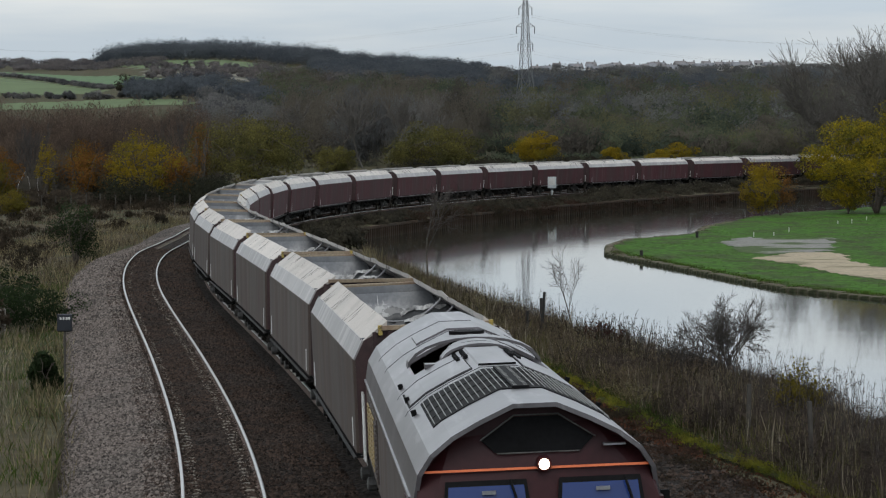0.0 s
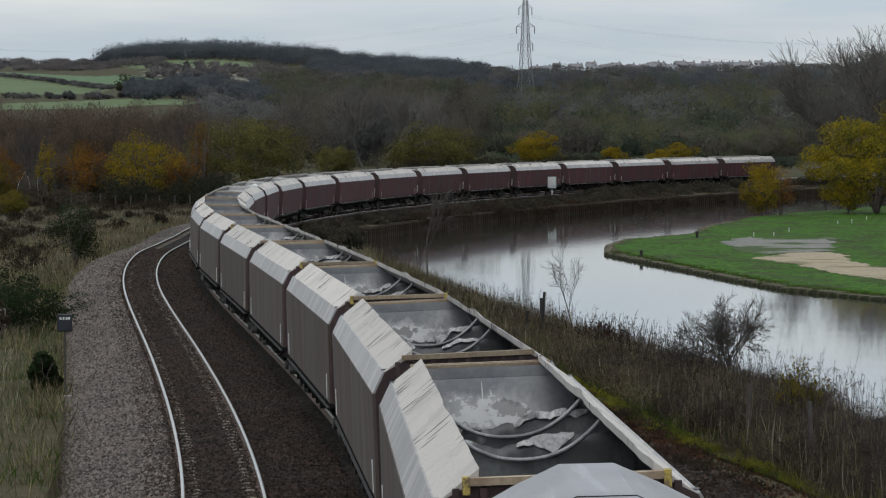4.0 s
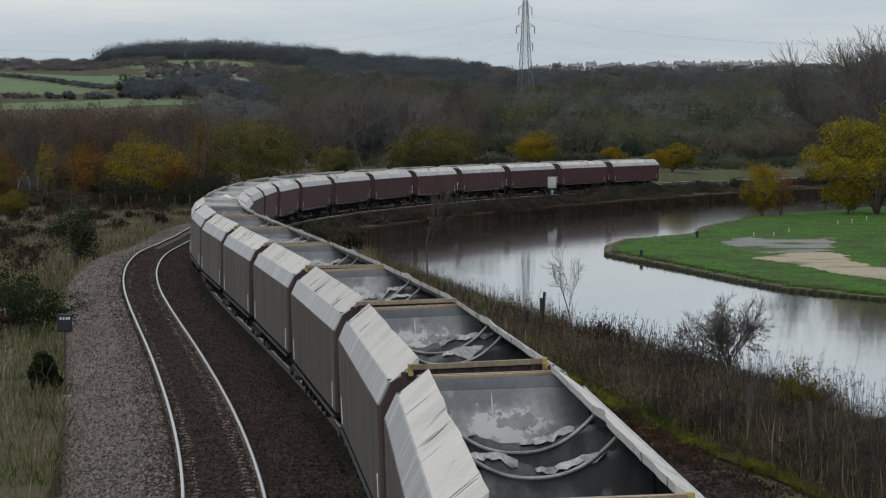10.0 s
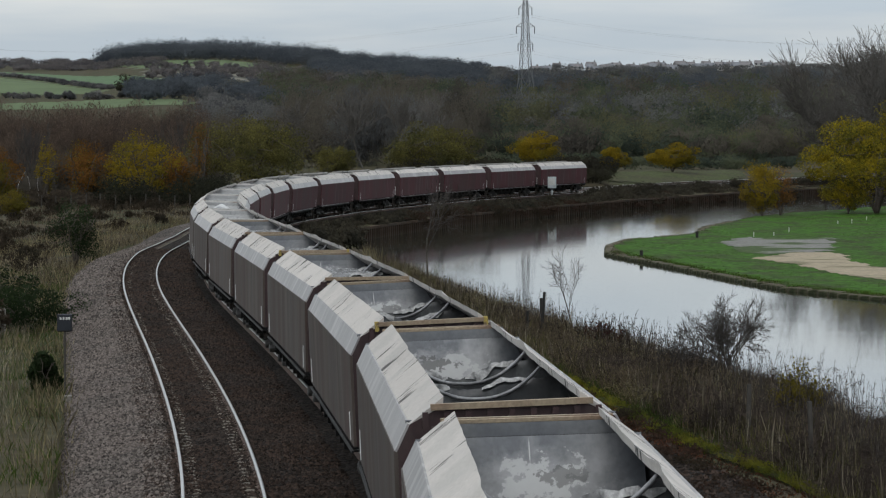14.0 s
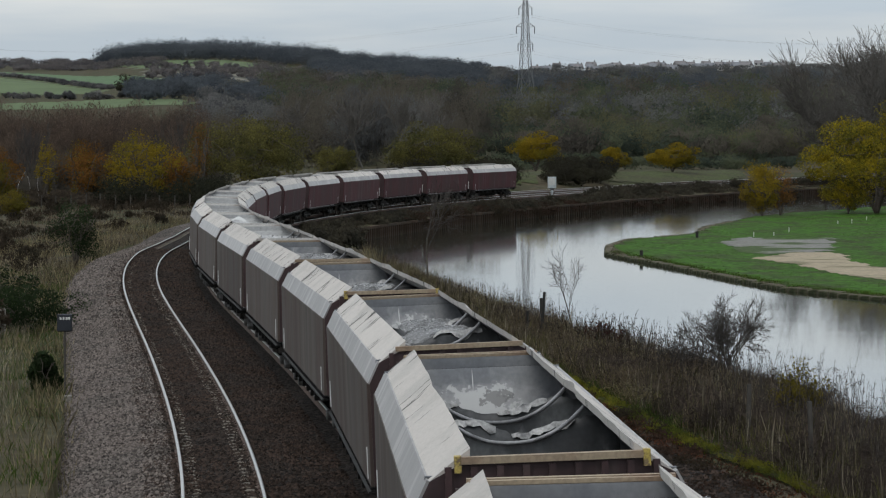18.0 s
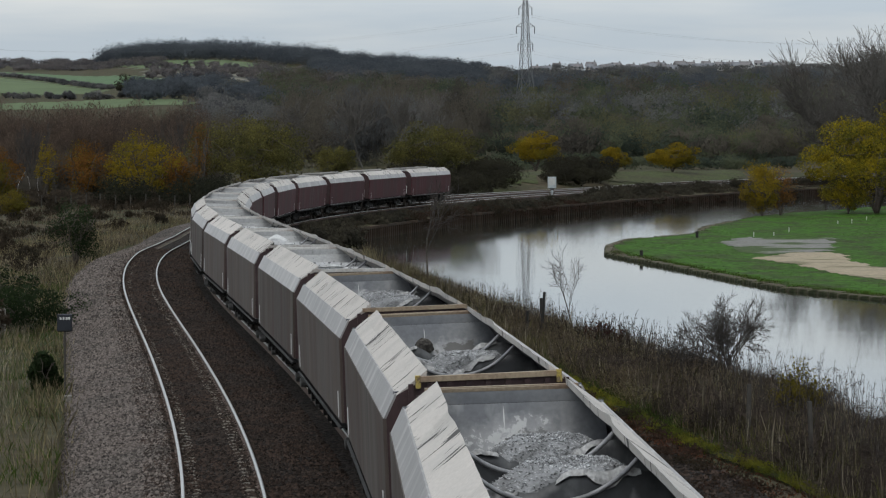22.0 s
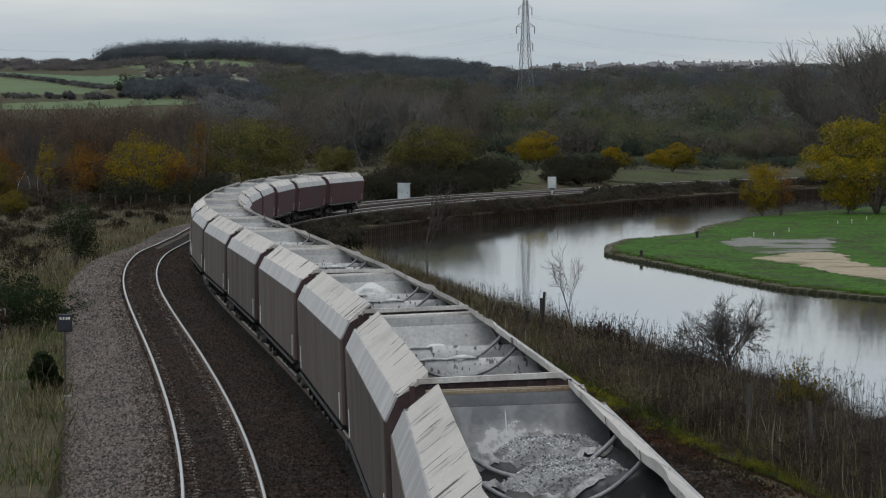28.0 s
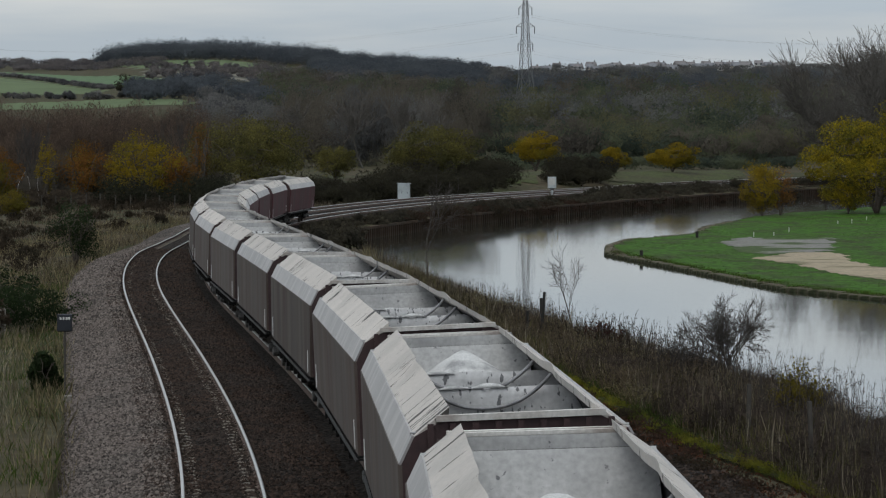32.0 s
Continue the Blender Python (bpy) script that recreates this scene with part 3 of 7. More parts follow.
def build_line():
    strip("ballast", [(-7.3, -0.9), (-6.7, -0.55), (-6.0, -0.32), (-5.35, -0.236), (-5.1, -0.196), (-4.62, -0.166)], -150, 205, 1.0, ballast_new,
          "pale grey ballast shoulder beside the track", "ballast")
    strip("ballast", [(-5.35, -0.24), (-5.1, -0.2), (-4.6, -0.17), (-4.1, -0.182), (-3.7, -0.19), (-3.3, -0.182), (-2.8, -0.17), (-2.3, -0.19), (-1.85, -0.26), (-1.2, -0.2), (-0.7, -0.175),
                      (0, -0.19), (0.7, -0.175), (1.3, -0.2), (1.9, -0.3), (3.2, -0.62), (6.6, -0.7)], -150, 150, 1.0, ballast_old,
          "dark brown oily ballast between the rails", "ballast")
    strip("ballast", [(-5.35, -0.24), (-5.1, -0.2), (-4.6, -0.17), (-4.1, -0.182), (-3.7, -0.19), (-3.3, -0.182), (-2.8, -0.17), (-2.3, -0.19), (-1.85, -0.26), (-1.2, -0.2), (-0.7, -0.175),
                      (0, -0.19), (0.7, -0.175), (1.3, -0.2), (1.9, -0.3), (2.7, -0.62), (3.3, -0.95)], 150, 420, 1.0, ballast_old,
          "dark brown oily ballast on the curve", "ballast")
    strip("ballast", [(-7.3, -0.9), (-6.7, -0.55), (-6.0, -0.32), (-5.35, -0.24)], 205, 420, 1.0, ballast_old,
          "dark brown ballast shoulder on the curve", "ballast")
    head = [(-0.033, -0.035), (-0.033, -0.009), (-0.02, 0.0), (0.02, 0.0), (0.033, -0.009), (0.033, -0.035)]
    web = [(-0.07, -0.16), (-0.02, -0.14), (-0.012, -0.04), (-0.034, -0.03), (0.034, -0.03), (0.012, -0.04), (0.02, -0.14), (0.07, -0.16)]
    for name, off in (("near_track", 0.0), ("outer_track", -TRACK_GAP)):
        track = empty("railway_track")
        tagged(track, "running line of steel rails on concrete sleepers", "track", kind="structure")
        for side in (-GAUGE, GAUGE):
            for nm, prof, mt in (("rail_head", head, rail_top), ("rail_web", web, rail_side)):
                ss = np.concatenate([np.arange(-150, 160, 1.0), np.arange(160, 421, 2.0)])
                v = [on_line(s, off + side + q, h) for s in ss for q, h in prof]
                k = len(prof)
                f = [(i * k + j, i * k + j + 1, (i + 1) * k + j + 1, (i + 1) * k + j) for i in range(len(ss) - 1) for j in range(k - 1)]
                add_mesh(nm, v, f, mt, track, smooth=True)
        # sleepers
        bm = bmesh.new()
        extrude_x(bm, [(-1.25, -0.36), (1.25, -0.36), (1.25, -0.26), (1.0, -0.19), (0.47, -0.155), (0.35, -0.2), (-0.35, -0.2), (-0.47, -0.155), (-1.0, -0.19), (-1.25, -0.26)], -0.13, 0.13)
        first = part("sleeper", bm, concrete if off else rail_side, track)
        shared = first.data
        lo, hi = (0.0, 190.0) if off else (270.0, 380.0)
        for i, s in enumerate(np.arange(lo, hi, 0.65)):
            ob = first if i == 0 else new("sleeper", shared)
            ob.parent = track
            a, b = on_line(s - 0.1, off), on_line(s + 0.1, off)
            d = (b - a).normalized()
            up = (on_line(s, off, 1) - on_line(s, off, 0)).normalized()
            lat = up.cross(d)
            m = Matrix((d, lat, d.cross(lat))).transposed().to_4x4()
            m.translation = on_line(s, off)
            ob.matrix_world = m


def loose_stones(name, s0, s1, q0, q1, per_m2, size, h_of_q, material, seed, label):
    """Single ballast stones lying on the bed."""
    rng = np.random.default_rng(seed)
    n = int((s1 - s0) * (q1 - q0) * per_m2)
    s, q = rng.uniform(s0, s1, n), rng.uniform(q0, q1, n)
    x, y, z, th, c = (np.interp(s, LS, a) for a in (LX, LY, LZ, TH, CANT))
    h = np.interp(q, *h_of_q) + size * 0.25
    w, u = q * np.cos(c) + h * np.sin(c), h * np.cos(c) - q * np.sin(c)
    p = np.stack([x + w * np.sin(th), y - w * np.cos(th), z + u], 1)
    base = np.array([(1, 0, 0), (0, 1, 0), (-1, 0, 0), (0, -1, 0), (0.2, 0.1, 0.8), (0, 0, -0.6)])
    k = rng.uniform(0.6, 1.35, (n, 1, 1)) * size
    v = base[None] * rng.uniform(0.65, 1.3, (n, 6, 1)) * k
    a = rng.uniform(0, 2 * np.pi, n)
    ca, sa = np.cos(a)[:, None], np.sin(a)[:, None]
    v = np.stack([v[..., 0] * ca - v[..., 1] * sa, v[..., 0] * sa + v[..., 1] * ca, v[..., 2] + rng.uniform(-0.3, 0.5, (n, 1)) * size * 0.6], -1) + p[:, None]
    f = np.array([(0, 1, 4), (1, 2, 4), (2, 3, 4), (3, 0, 4)])
    faces = (np.arange(n)[:, None, None] * 6 + f[None]).reshape(-1, 3)
    return tagged(array_mesh(name, v.reshape(-1, 3), faces, material), label, "ballast", kind="stuff")


stone_pale = mat("pale_ballast_stones", (0.112, 0.094, 0.083), 0.95, spec=0.1, vary=0.2, scale=0.5, fine=12, per_island=0.8, other=(0.095, 0.082, 0.073))
stone_brown = mat("brown_ballast_stones", (0.036, 0.025, 0.0195), 0.95, spec=0.08, vary=0.2, scale=0.5, fine=12, per_island=0.75, other=(0.032, 0.025, 0.021))


def scatter_ballast():
    shoulder = ([-7.3, -6.7, -6.0, -5.35, -5.1, -4.75], [-0.9, -0.55, -0.32, -0.24, -0.195, -0.175])
    bed = ([-5.35, -5.1, -4.6, -3.7, -2.8, -2.3, -1.85, -1.2, -0.7, 0, 0.7, 1.3, 1.9, 3.2, 6.6],
           [-0.24, -0.2, -0.17, -0.19, -0.17, -0.19, -0.26, -0.2, -0.175, -0.19, -0.175, -0.2, -0.3, -0.62, -0.7])
    loose_stones("ballast_stones", 8, 70, -7.1, -4.6, 170, 0.04, shoulder, stone_pale, 1, "loose pale grey ballast stones on the shoulder")
    loose_stones("ballast_stones", 70, 150, -7.1, -4.6, 90, 0.055, shoulder, stone_pale, 2, "loose pale grey ballast stones on the shoulder")
    loose_stones("ballast_stones", 8, 70, -5.2, -1.2, 120, 0.04, bed, stone_brown, 3, "loose brown ballast stones between the rails")
    loose_stones("ballast_stones", 70, 140, -5.2, -1.2, 45, 0.055, bed, stone_brown, 4, "loose brown ballast stones between the rails")
    loose_stones("ballast_stones", 10, 50, 2.0, 6.6, 45, 0.05, bed, stone_brown, 5, "loose brown ballast stones beside the line")


def build_water():
    v = [(-12, 60), (150, 60), (150, 130), (150, 460), (60, 460), (-12, 250)]
    ob = add_mesh("water", [(x, y, WATER_Z) for x, y in v], [range(6)], water_mat)
    tagged(ob, "still grey canal water with faint ripples", "water", kind="structure")

# ---- train ----
PITCH = 17.534
S0, V, ACC, JERK = -92.161, 6.0366, -0.0155, 0.00017


def run_of(t):
    """How far the train has gone since 16 s."""
    d = t - 16.0
    return V * d + ACC * d * d / 2 + JERK * d ** 3 / 6


def vehicle_pose(s_mid, pivot):
    """A vehicle's pose with its two bogies on the line, its front towards the line's start."""
    a, b = on_line(s_mid - pivot), on_line(s_mid + pivot)
    d = (a - b).normalized()
    c = float(np.interp(s_mid, LS, CANT))
    up = Vector((0, 0, 1))
    lat = up.cross(d).normalized()
    up = d.cross(lat)
    # the cant leans it towards the line's right, which is its own left
    lat, up = lat * math.cos(c) - up * math.sin(c), up * math.cos(c) + lat * math.sin(c)
    m = Matrix((d, lat, up)).transposed().to_4x4()
    m.translation = (a + b) / 2
    return m


def wheelset(parent, x):
    ws = part("wheelset", rod(bmesh.new(), [(x, -1.0, 0.46), (x, 1.0, 0.46)], 0.08, 8), frame_grey, parent)
    for sgn in (-1, 1):
        bm = turned(bmesh.new(), [(sgn * 0.68, 0.30), (sgn * 0.68, 0.49), (sgn * 0.71, 0.49), (sgn * 0.715, 0.46), (sgn * 0.81, 0.455), (sgn * 0.81, 0.38), (sgn * 0.76, 0.36), (sgn * 0.76, 0.12), (sgn * 0.84, 0.12), (sgn * 0.84, 0.02)], sides=18, centre=(x, 0, 0.46))
        part("wheel", bm, wheel_steel, ws, smooth=False)


def bogie(parent, x):
    bg = part("bogie", box(bmesh.new(), x - 0.25, x + 0.25, -1.0, 1.0, 0.55, 0.85), frame_grey, parent)
    for sgn in (-1, 1):
        y = sgn * 1.02
        out = [(-1.35, 0.42), (-1.35, 0.62), (-0.95, 0.72), (-0.5, 0.80), (0.5, 0.80), (0.95, 0.72), (1.35, 0.62), (1.35, 0.42), (0.75, 0.42), (0.45, 0.30), (-0.45, 0.30), (-0.75, 0.42)]
        bm = bmesh.new()
        a = [bm.verts.new((x + px, y - 0.06, pz)) for px, pz in out]
        b = [bm.verts.new((x + px, y + 0.06, pz)) for px, pz in out]
        bm.faces.new(a[::-1])
        bm.faces.new(b)
        for i in range(len(out)):
            bm.faces.new((a[i], a[(i + 1) % len(out)], b[(i + 1) % len(out)], b[i]))
        part("side_frame", bm, frame_grey, bg)
        for dx in (-0.9, 0.9):
            bm = turned(bmesh.new(), [(y + sgn * 0.06, 0.13), (y + sgn * 0.2, 0.12), (y + sgn * 0.22, 0.08)], sides=10, centre=(x + dx, 0, 0.46))
            part("axle_box", bm, frame_light, bg)
    for dx in (-0.9, 0.9):
        wheelset(parent, x + dx)


HALF = PITCH / 2 - 1.125
W1, W2, W3 = 1.396, 1.239, 0.821
H1, H2, H3 = 2.70, 3.01, 3.33


def hopper_wagon(kind, seed, paint=None, lining=None):
    """An open bogie hopper. Its front (+x) faces the way it goes."""
    rng = random.Random(seed)
    paint, lining = paint or maroon, lining or inner
    w = empty("hopper_wagon")
    L = HALF
    part("solebar", box(bmesh.new(), -L - 0.35, L + 0.35, -1.2, -1.05, 0.92, 1.12), frame_grey, w)
    part("solebar", box(bmesh.new(), -L - 0.35, L + 0.35, 1.05, 1.2, 0.92, 1.12), frame_grey, w)
    part("headstock", box(bmesh.new(), L + 0.35, L + 0.5, -1.2, 1.2, 0.85, 1.2), frame_grey, w)
    part("headstock", box(bmesh.new(), -L - 0.5, -L - 0.35, -1.2, 1.2, 0.85, 1.2), frame_grey, w)
    for sx in (-1, 1):
        part("coupling", rod(bmesh.new(), [(sx * (L + 0.5), 0, 0.95), (sx * (L + 1.12), 0, 0.95)], 0.09, 8), frame_grey, w)
        for sy in (-1, 1):
            bm = bmesh.new()
            rod(bm, [(sx * (L + 0.5), sy * 0.87, 1.02), (sx * (L + 0.9), sy * 0.87, 1.02)], 0.09, 8)
            rod(bm, [(sx * (L + 0.9), sy * 0.87, 1.02), (sx * (L + 0.95), sy * 0.87, 1.02)], 0.23, 12)
            part("buffer", bm, frame_light, w)
        bogie(w, sx * 5.9)
    for sy in (-1, 1):
        # side sheet, its two inward folds and the rolled rim
        side = part("side_panel", slab(bmesh.new(), [(-L, sy * W1, 1.1), (L, sy * W1, 1.1), (L, sy * W1, H1), (-L, sy * W1, H1)], -sy * -0.05), maroon_fresh if sy > 0 else paint, w)
        part("shoulder_panel", slab(bmesh.new(), [(-L, sy * (W1 + 0.012), H1 - 0.02), (L, sy * (W1 + 0.012), H1 - 0.02), (L, sy * W2, H2), (-L, sy * W2, H2)], sy * 0.03), galv, w)
        bm = bmesh.new()
        # the top sheet is dented along its rim
        n = 48
        bulge, wide = rng.uniform(-0.7, 0.7) * L, rng.uniform(0.5, 1.1)
        rim = [0.002 * rng.uniform(-1, 1) + 0.013 * noise.noise((i * 0.35, seed, sy)) + 0.045 * math.exp(-(((-L + 2 * L * i / n) - bulge) / wide) ** 2) for i in range(n + 1)]
        rows = []
        for i in range(n + 1):
            x = -L + 2 * L * i / n
            a = bm.verts.new((x, sy * W2, H2))
            b = bm.verts.new((x, sy * (W2 + W3) / 2, (H2 + H3) / 2 + 0.004 * rng.uniform(-1, 1)))
            c = bm.verts.new((x, sy * (W3 + rim[i]), H3 + rim[i] * 0.6))
            e = bm.verts.new((x, sy * (W3 + rim[i] + 0.01), H3 - 0.10))
            g = bm.verts.new((x, sy * (W2 - 0.03), H2 - 0.05))
            rows.append((a, b, c, e, g))
        for p, q in zip(rows, rows[1:]):
            for i in range(5):
                bm.faces.new((p[i], p[(i + 1) % 5], q[(i + 1) % 5], q[i]))
        bm.faces.new(rows[0])
        bm.faces.new(rows[-1][::-1])
        part("top_panel", bm, dusty, w)
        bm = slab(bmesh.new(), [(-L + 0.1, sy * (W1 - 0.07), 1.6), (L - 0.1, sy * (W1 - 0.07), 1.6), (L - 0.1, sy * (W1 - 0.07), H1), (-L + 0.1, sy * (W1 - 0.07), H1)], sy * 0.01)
        part("inner_side", bm, inner_shaded, w)
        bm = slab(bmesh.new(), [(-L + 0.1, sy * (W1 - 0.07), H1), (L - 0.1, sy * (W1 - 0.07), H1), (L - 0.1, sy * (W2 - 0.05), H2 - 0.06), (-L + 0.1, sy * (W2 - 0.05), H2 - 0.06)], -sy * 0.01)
        part("inner_fold", bm, inner_shaded, w)
        # ladder of discharge gear under the side
        bm = bmesh.new()
        rod(bm, [(-4.4, sy * 1.27, 1.0), (4.4, sy * 1.27, 1.0)], 0.035, 6)
        rod(bm, [(-4.4, sy * 1.27, 0.72), (4.4, sy * 1.27, 0.72)], 0.03, 6)
        part("pipe_run", bm, frame_grey, w)
        # running board of two bars and many rungs
        bm = bmesh.new()
        for y in (1.27, 1.46):
            box(bm, -L + 0.2, L - 0.2, sy * y - 0.02, sy * y + 0.02, 0.97, 1.01)
        for i in range(36):
            x = -L + 0.35 + i * (2 * L - 0.7) / 35
            box(bm, x - 0.02, x + 0.02, sy * 1.365 - 0.07, sy * 1.365 + 0.07, 0.975, 1.01)
        part("running_board", bm, board_steel, w)
        for i in range(7):
            x = -4.2 + i * 1.4
            part("bracket", box(bmesh.new(), x - 0.05, x + 0.05, sy * 1.3 - 0.13, sy * 1.3 + 0.13, 0.72, 0.965), frame_grey, w)
        for x in (-L + 0.75, L - 0.75):
            part("grab_rail", rod(bmesh.new(), [(x, sy * (W1 + 0.04), 1.15), (x, sy * (W1 + 0.04), 1.65)], 0.025, 6), white_paint, w)
        if sy > 0 and seed % 3 == 0:
            # faded paint scrawl, unreadable
            x = rng.uniform(-3, 2)
            for i in range(6):
                part("paint_mark", box(bmesh.new(), x + i * 0.42, x + i * 0.42 + 0.3, W1 + 0.001, W1 + 0.006, 1.5 + 0.1 * rng.random(), 1.95 + 0.15 * rng.random()), white_paint if seed % 2 else faded_blue, side)
        part("data_panel", box(bmesh.new(), -L + 1.2, -L + 1.45, sy * (W1 + 0.004) - 0.004, sy * (W1 + 0.004) + 0.004, 1.35, 1.7), white_paint, w)
    for sx in (-1, 1):
        x = sx * L
        prof = [(-W1, 1.1), (W1, 1.1), (W1, H1), (W2, H2), (W3 + 0.1, H3 - 0.16), (-W3 - 0.1, H3 - 0.16), (-W2, H2), (-W1, H1)]
        end = part("end_wall", extrude_x(bmesh.new(), prof, x - 0.03, x + 0.03), maroon_end, w)
        for i in range(9):
            y = -1.05 + i * 2.1 / 8
            part("rib", box(bmesh.new(), min(x + sx * 0.02, x + sx * 0.075), max(x + sx * 0.02, x + sx * 0.075), y - 0.035, y + 0.035, 1.2, H3 - 0.18), maroon_end, end)
        part("end_beam", box(bmesh.new(), min(x - sx * 0.02, x + sx * 0.09), max(x - sx * 0.02, x + sx * 0.09), -W3 - 0.16, W3 + 0.16, H3 - 0.158, H3 - 0.085), beam_pale if lining is inner_pale else tan, w)
        part("inner_beam", box(bmesh.new(), min(x - sx * 0.05, x - sx * 0.13), max(x - sx * 0.05, x - sx * 0.13), -W3 - 0.14, W3 + 0.14, H3 - 0.135, H3 - 0.095), beam_pale if lining is inner_pale else tan, w)
        if sx > 0 and seed % 2 == 0 and lining is inner:
            for sy in (-1, 1):
                part("corner_bracket", box(bmesh.new(), x - 0.035, x + 0.105, sy * (W3 + 0.13) - 0.035, sy * (W3 + 0.13) + 0.035, H3 - 0.24, H3 - 0.072), yellow_paint, w, "worn yellow paint")
        # inner end sheet: upright band, then the slope to the hopper floor
        xe = x - sx * 0.16
        part("upper_end_sheet", slab(bmesh.new(), [(xe, -W3 - 0.14, H3 - 0.14), (xe, W3 + 0.14, H3 - 0.14), (xe - sx * 0.03, W2 - 0.13, 3.04), (xe - sx * 0.03, -W2 + 0.13, 3.04)], -sx * 0.02), lining, w)
        back = {"gravel": inner_splash, "half": inner_caked, "empty": inner_splash if seed % 2 == 0 else inner_dusted}.get(kind, lining) if sx < 0 else lining
        part("slope_sheet", slab(bmesh.new(), [(xe - sx * 0.06, -W2 - 0.04, 3.03), (xe - sx * 0.06, W2 + 0.04, 3.03), (xe - sx * 1.6, W1 - 0.08, 1.0), (xe - sx * 1.6, -W1 + 0.08, 1.0)], -sx * 0.02), back, w)
        # end platform rails
        for sy in (-1, 1):
            part("end_post", rod(bmesh.new(), [(x + sx * 0.4, sy * 1.1, 1.1), (x + sx * 0.4, sy * 1.1, 1.9)], 0.025, 6), white_paint, w)
    for x in (-2.6, -0.9, 0.9, 2.6):
        part("discharge_chute", extrude_x(bmesh.new(), [(-0.5, 0.32), (0.5, 0.32), (1.0, 1.05), (-1.0, 1.05)], x - 0.75, x + 0.75), frame_grey, w)
    # floor, the two bowed ties and the sheet behind each
    part("hopper_floor", box(bmesh.new(), -L + 1.5, L - 1.5, -W1 + 0.08, W1 - 0.08, 0.98, 1.03), lining, w)
    torn = lining is inner
    for x in (-1.4, 1.4):
        pts = []
        for i in range(21):
            f = -1 + 2 * i / 20
            pts.append((x, f * 0.93, 2.76 + 0.47 * abs(f) ** 2.3))
        part("bowed_tie", rod(bmesh.new(), pts, 0.026, 8), tie_steel, w, smooth=True)
        n = 40
        # a straight sheet, or one torn down to a ragged double sag with its edge curled over
        prof = []
        dip, at, tilt, ragged = rng.uniform(0.13, 0.24), rng.uniform(-0.32, 0.1), rng.uniform(-0.02, 0.05), rng.uniform(0.015, 0.035)
        for i in range(n + 1):
            f = -1 + 2 * i / n
            if torn:
                z = 3.03 - dip * max(0.0, 1 - abs((f - at) / 0.42) ** 1.5) + tilt * f - (0.06 if f < -0.7 else 0) + ragged * 1.6 * noise.noise((f * 6, x, seed)) + rng.gauss(0, ragged * 0.4)
            else:
                z = 3.05 - 0.02 * (f > 0.15) - (0.05 if -0.02 < f < 0.1 and x > 0 else 0) + 0.006 * noise.noise((f * 6, x, seed))
            prof.append((f, z))
        bm = bmesh.new()
        rows = []
        for f, z in prof:
            y = f * (W1 - 0.10)
            z = min(z, 3.09 - max(0, abs(y) - 0.98) * 0.75)
            rows.append((bm.verts.new((x - 0.12, y, z)), bm.verts.new((x - 0.10, y, z - 0.12)), bm.verts.new((x - 0.02, y, 2.5)), bm.verts.new((x + 0.1, y, 1.02))))
        for a, b in zip(rows, rows[1:]):
            for i in range(3):
                bm.faces.new((a[i], b[i], b[i + 1], a[i + 1]))
        bm.normal_update()
        bmesh.ops.solidify(bm, geom=list(bm.faces), thickness=0.02)
        sheet = part("partition", bm, sheet_grey if torn else spotted, w, smooth=True)
        if torn:
            # lengths of its edge curled over, whitened with dust
            for start, count in ((rng.randrange(3, 6), rng.randrange(9, 14)), (rng.randrange(18, 22), rng.randrange(10, 15))):
                bm = bmesh.new()
                rows = []
                for i in range(start, start + count + 1):
                    f, z = prof[i]
                    y = f * (W1 - 0.10)
                    z = min(z, 3.09 - max(0, abs(y) - 0.98) * 0.75)
                    taper = math.sin(math.pi * (i - start + 0.35) / (count + 0.7)) ** 0.6
                    out = (0.03 + 0.06 * rng.random()) * taper
                    deep = (0.02 + 0.05 * rng.random() + 0.22 * max(0.0, noise.noise((f * 4.5 + 9, x, seed)))) * taper + 0.01
                    lift = 0.022 * rng.random() * taper
                    rows.append([bm.verts.new(c) for c in ((x - 0.125, y, z), (x - 0.10 + out * 0.5, y + rng.gauss(0, 0.008), z + 0.012 + lift), (x - 0.09 + out, y + rng.gauss(0, 0.012), z - deep), (x - 0.105 + out * 0.5, y, z - deep * 0.25))])
                for a, b in zip(rows, rows[1:]):
                    for i in range(4):
                        bm.faces.new((a[i], b[i], b[(i + 1) % 4], a[(i + 1) % 4]))
                bm.faces.new(rows[0])
                bm.faces.new(rows[-1][::-1])
                part("torn_flap", bm, tear, sheet, "curled edge white with dust")
        elif kind in ("light", "dust"):
            # dust lying on the sheet's edge
            bm = bmesh.new()
            for c in ((0.05, 0.26, 0.05), (-0.42, 0.24, 0.03)) if x > 0 else ((-0.5, 0.25, 0.02),):
                rows = []
                for i in range(9):
                    y = c[0] + c[1] * (i - 4) / 4
                    hgt = c[2] * math.cos((i - 4) / 4 * 1.57) + 0.004 * rng.random() - 0.02 * ((i - 4) / 4) ** 2
                    rows.append([bm.verts.new((x - 0.2, y, 3.02)), bm.verts.new((x - 0.12, y, 3.045 + hgt)), bm.verts.new((x - 0.07, y, 3.03))])
                for a, b in zip(rows, rows[1:]):
                    for i in range(3):
                        bm.faces.new((a[i], b[i], b[(i + 1) % 3], a[(i + 1) % 3]))
                bm.faces.new(rows[0])
                bm.faces.new(rows[-1][::-1])
            part("dust_drift", bm, dust_heap, sheet, "drift of pale dust", smooth=True)
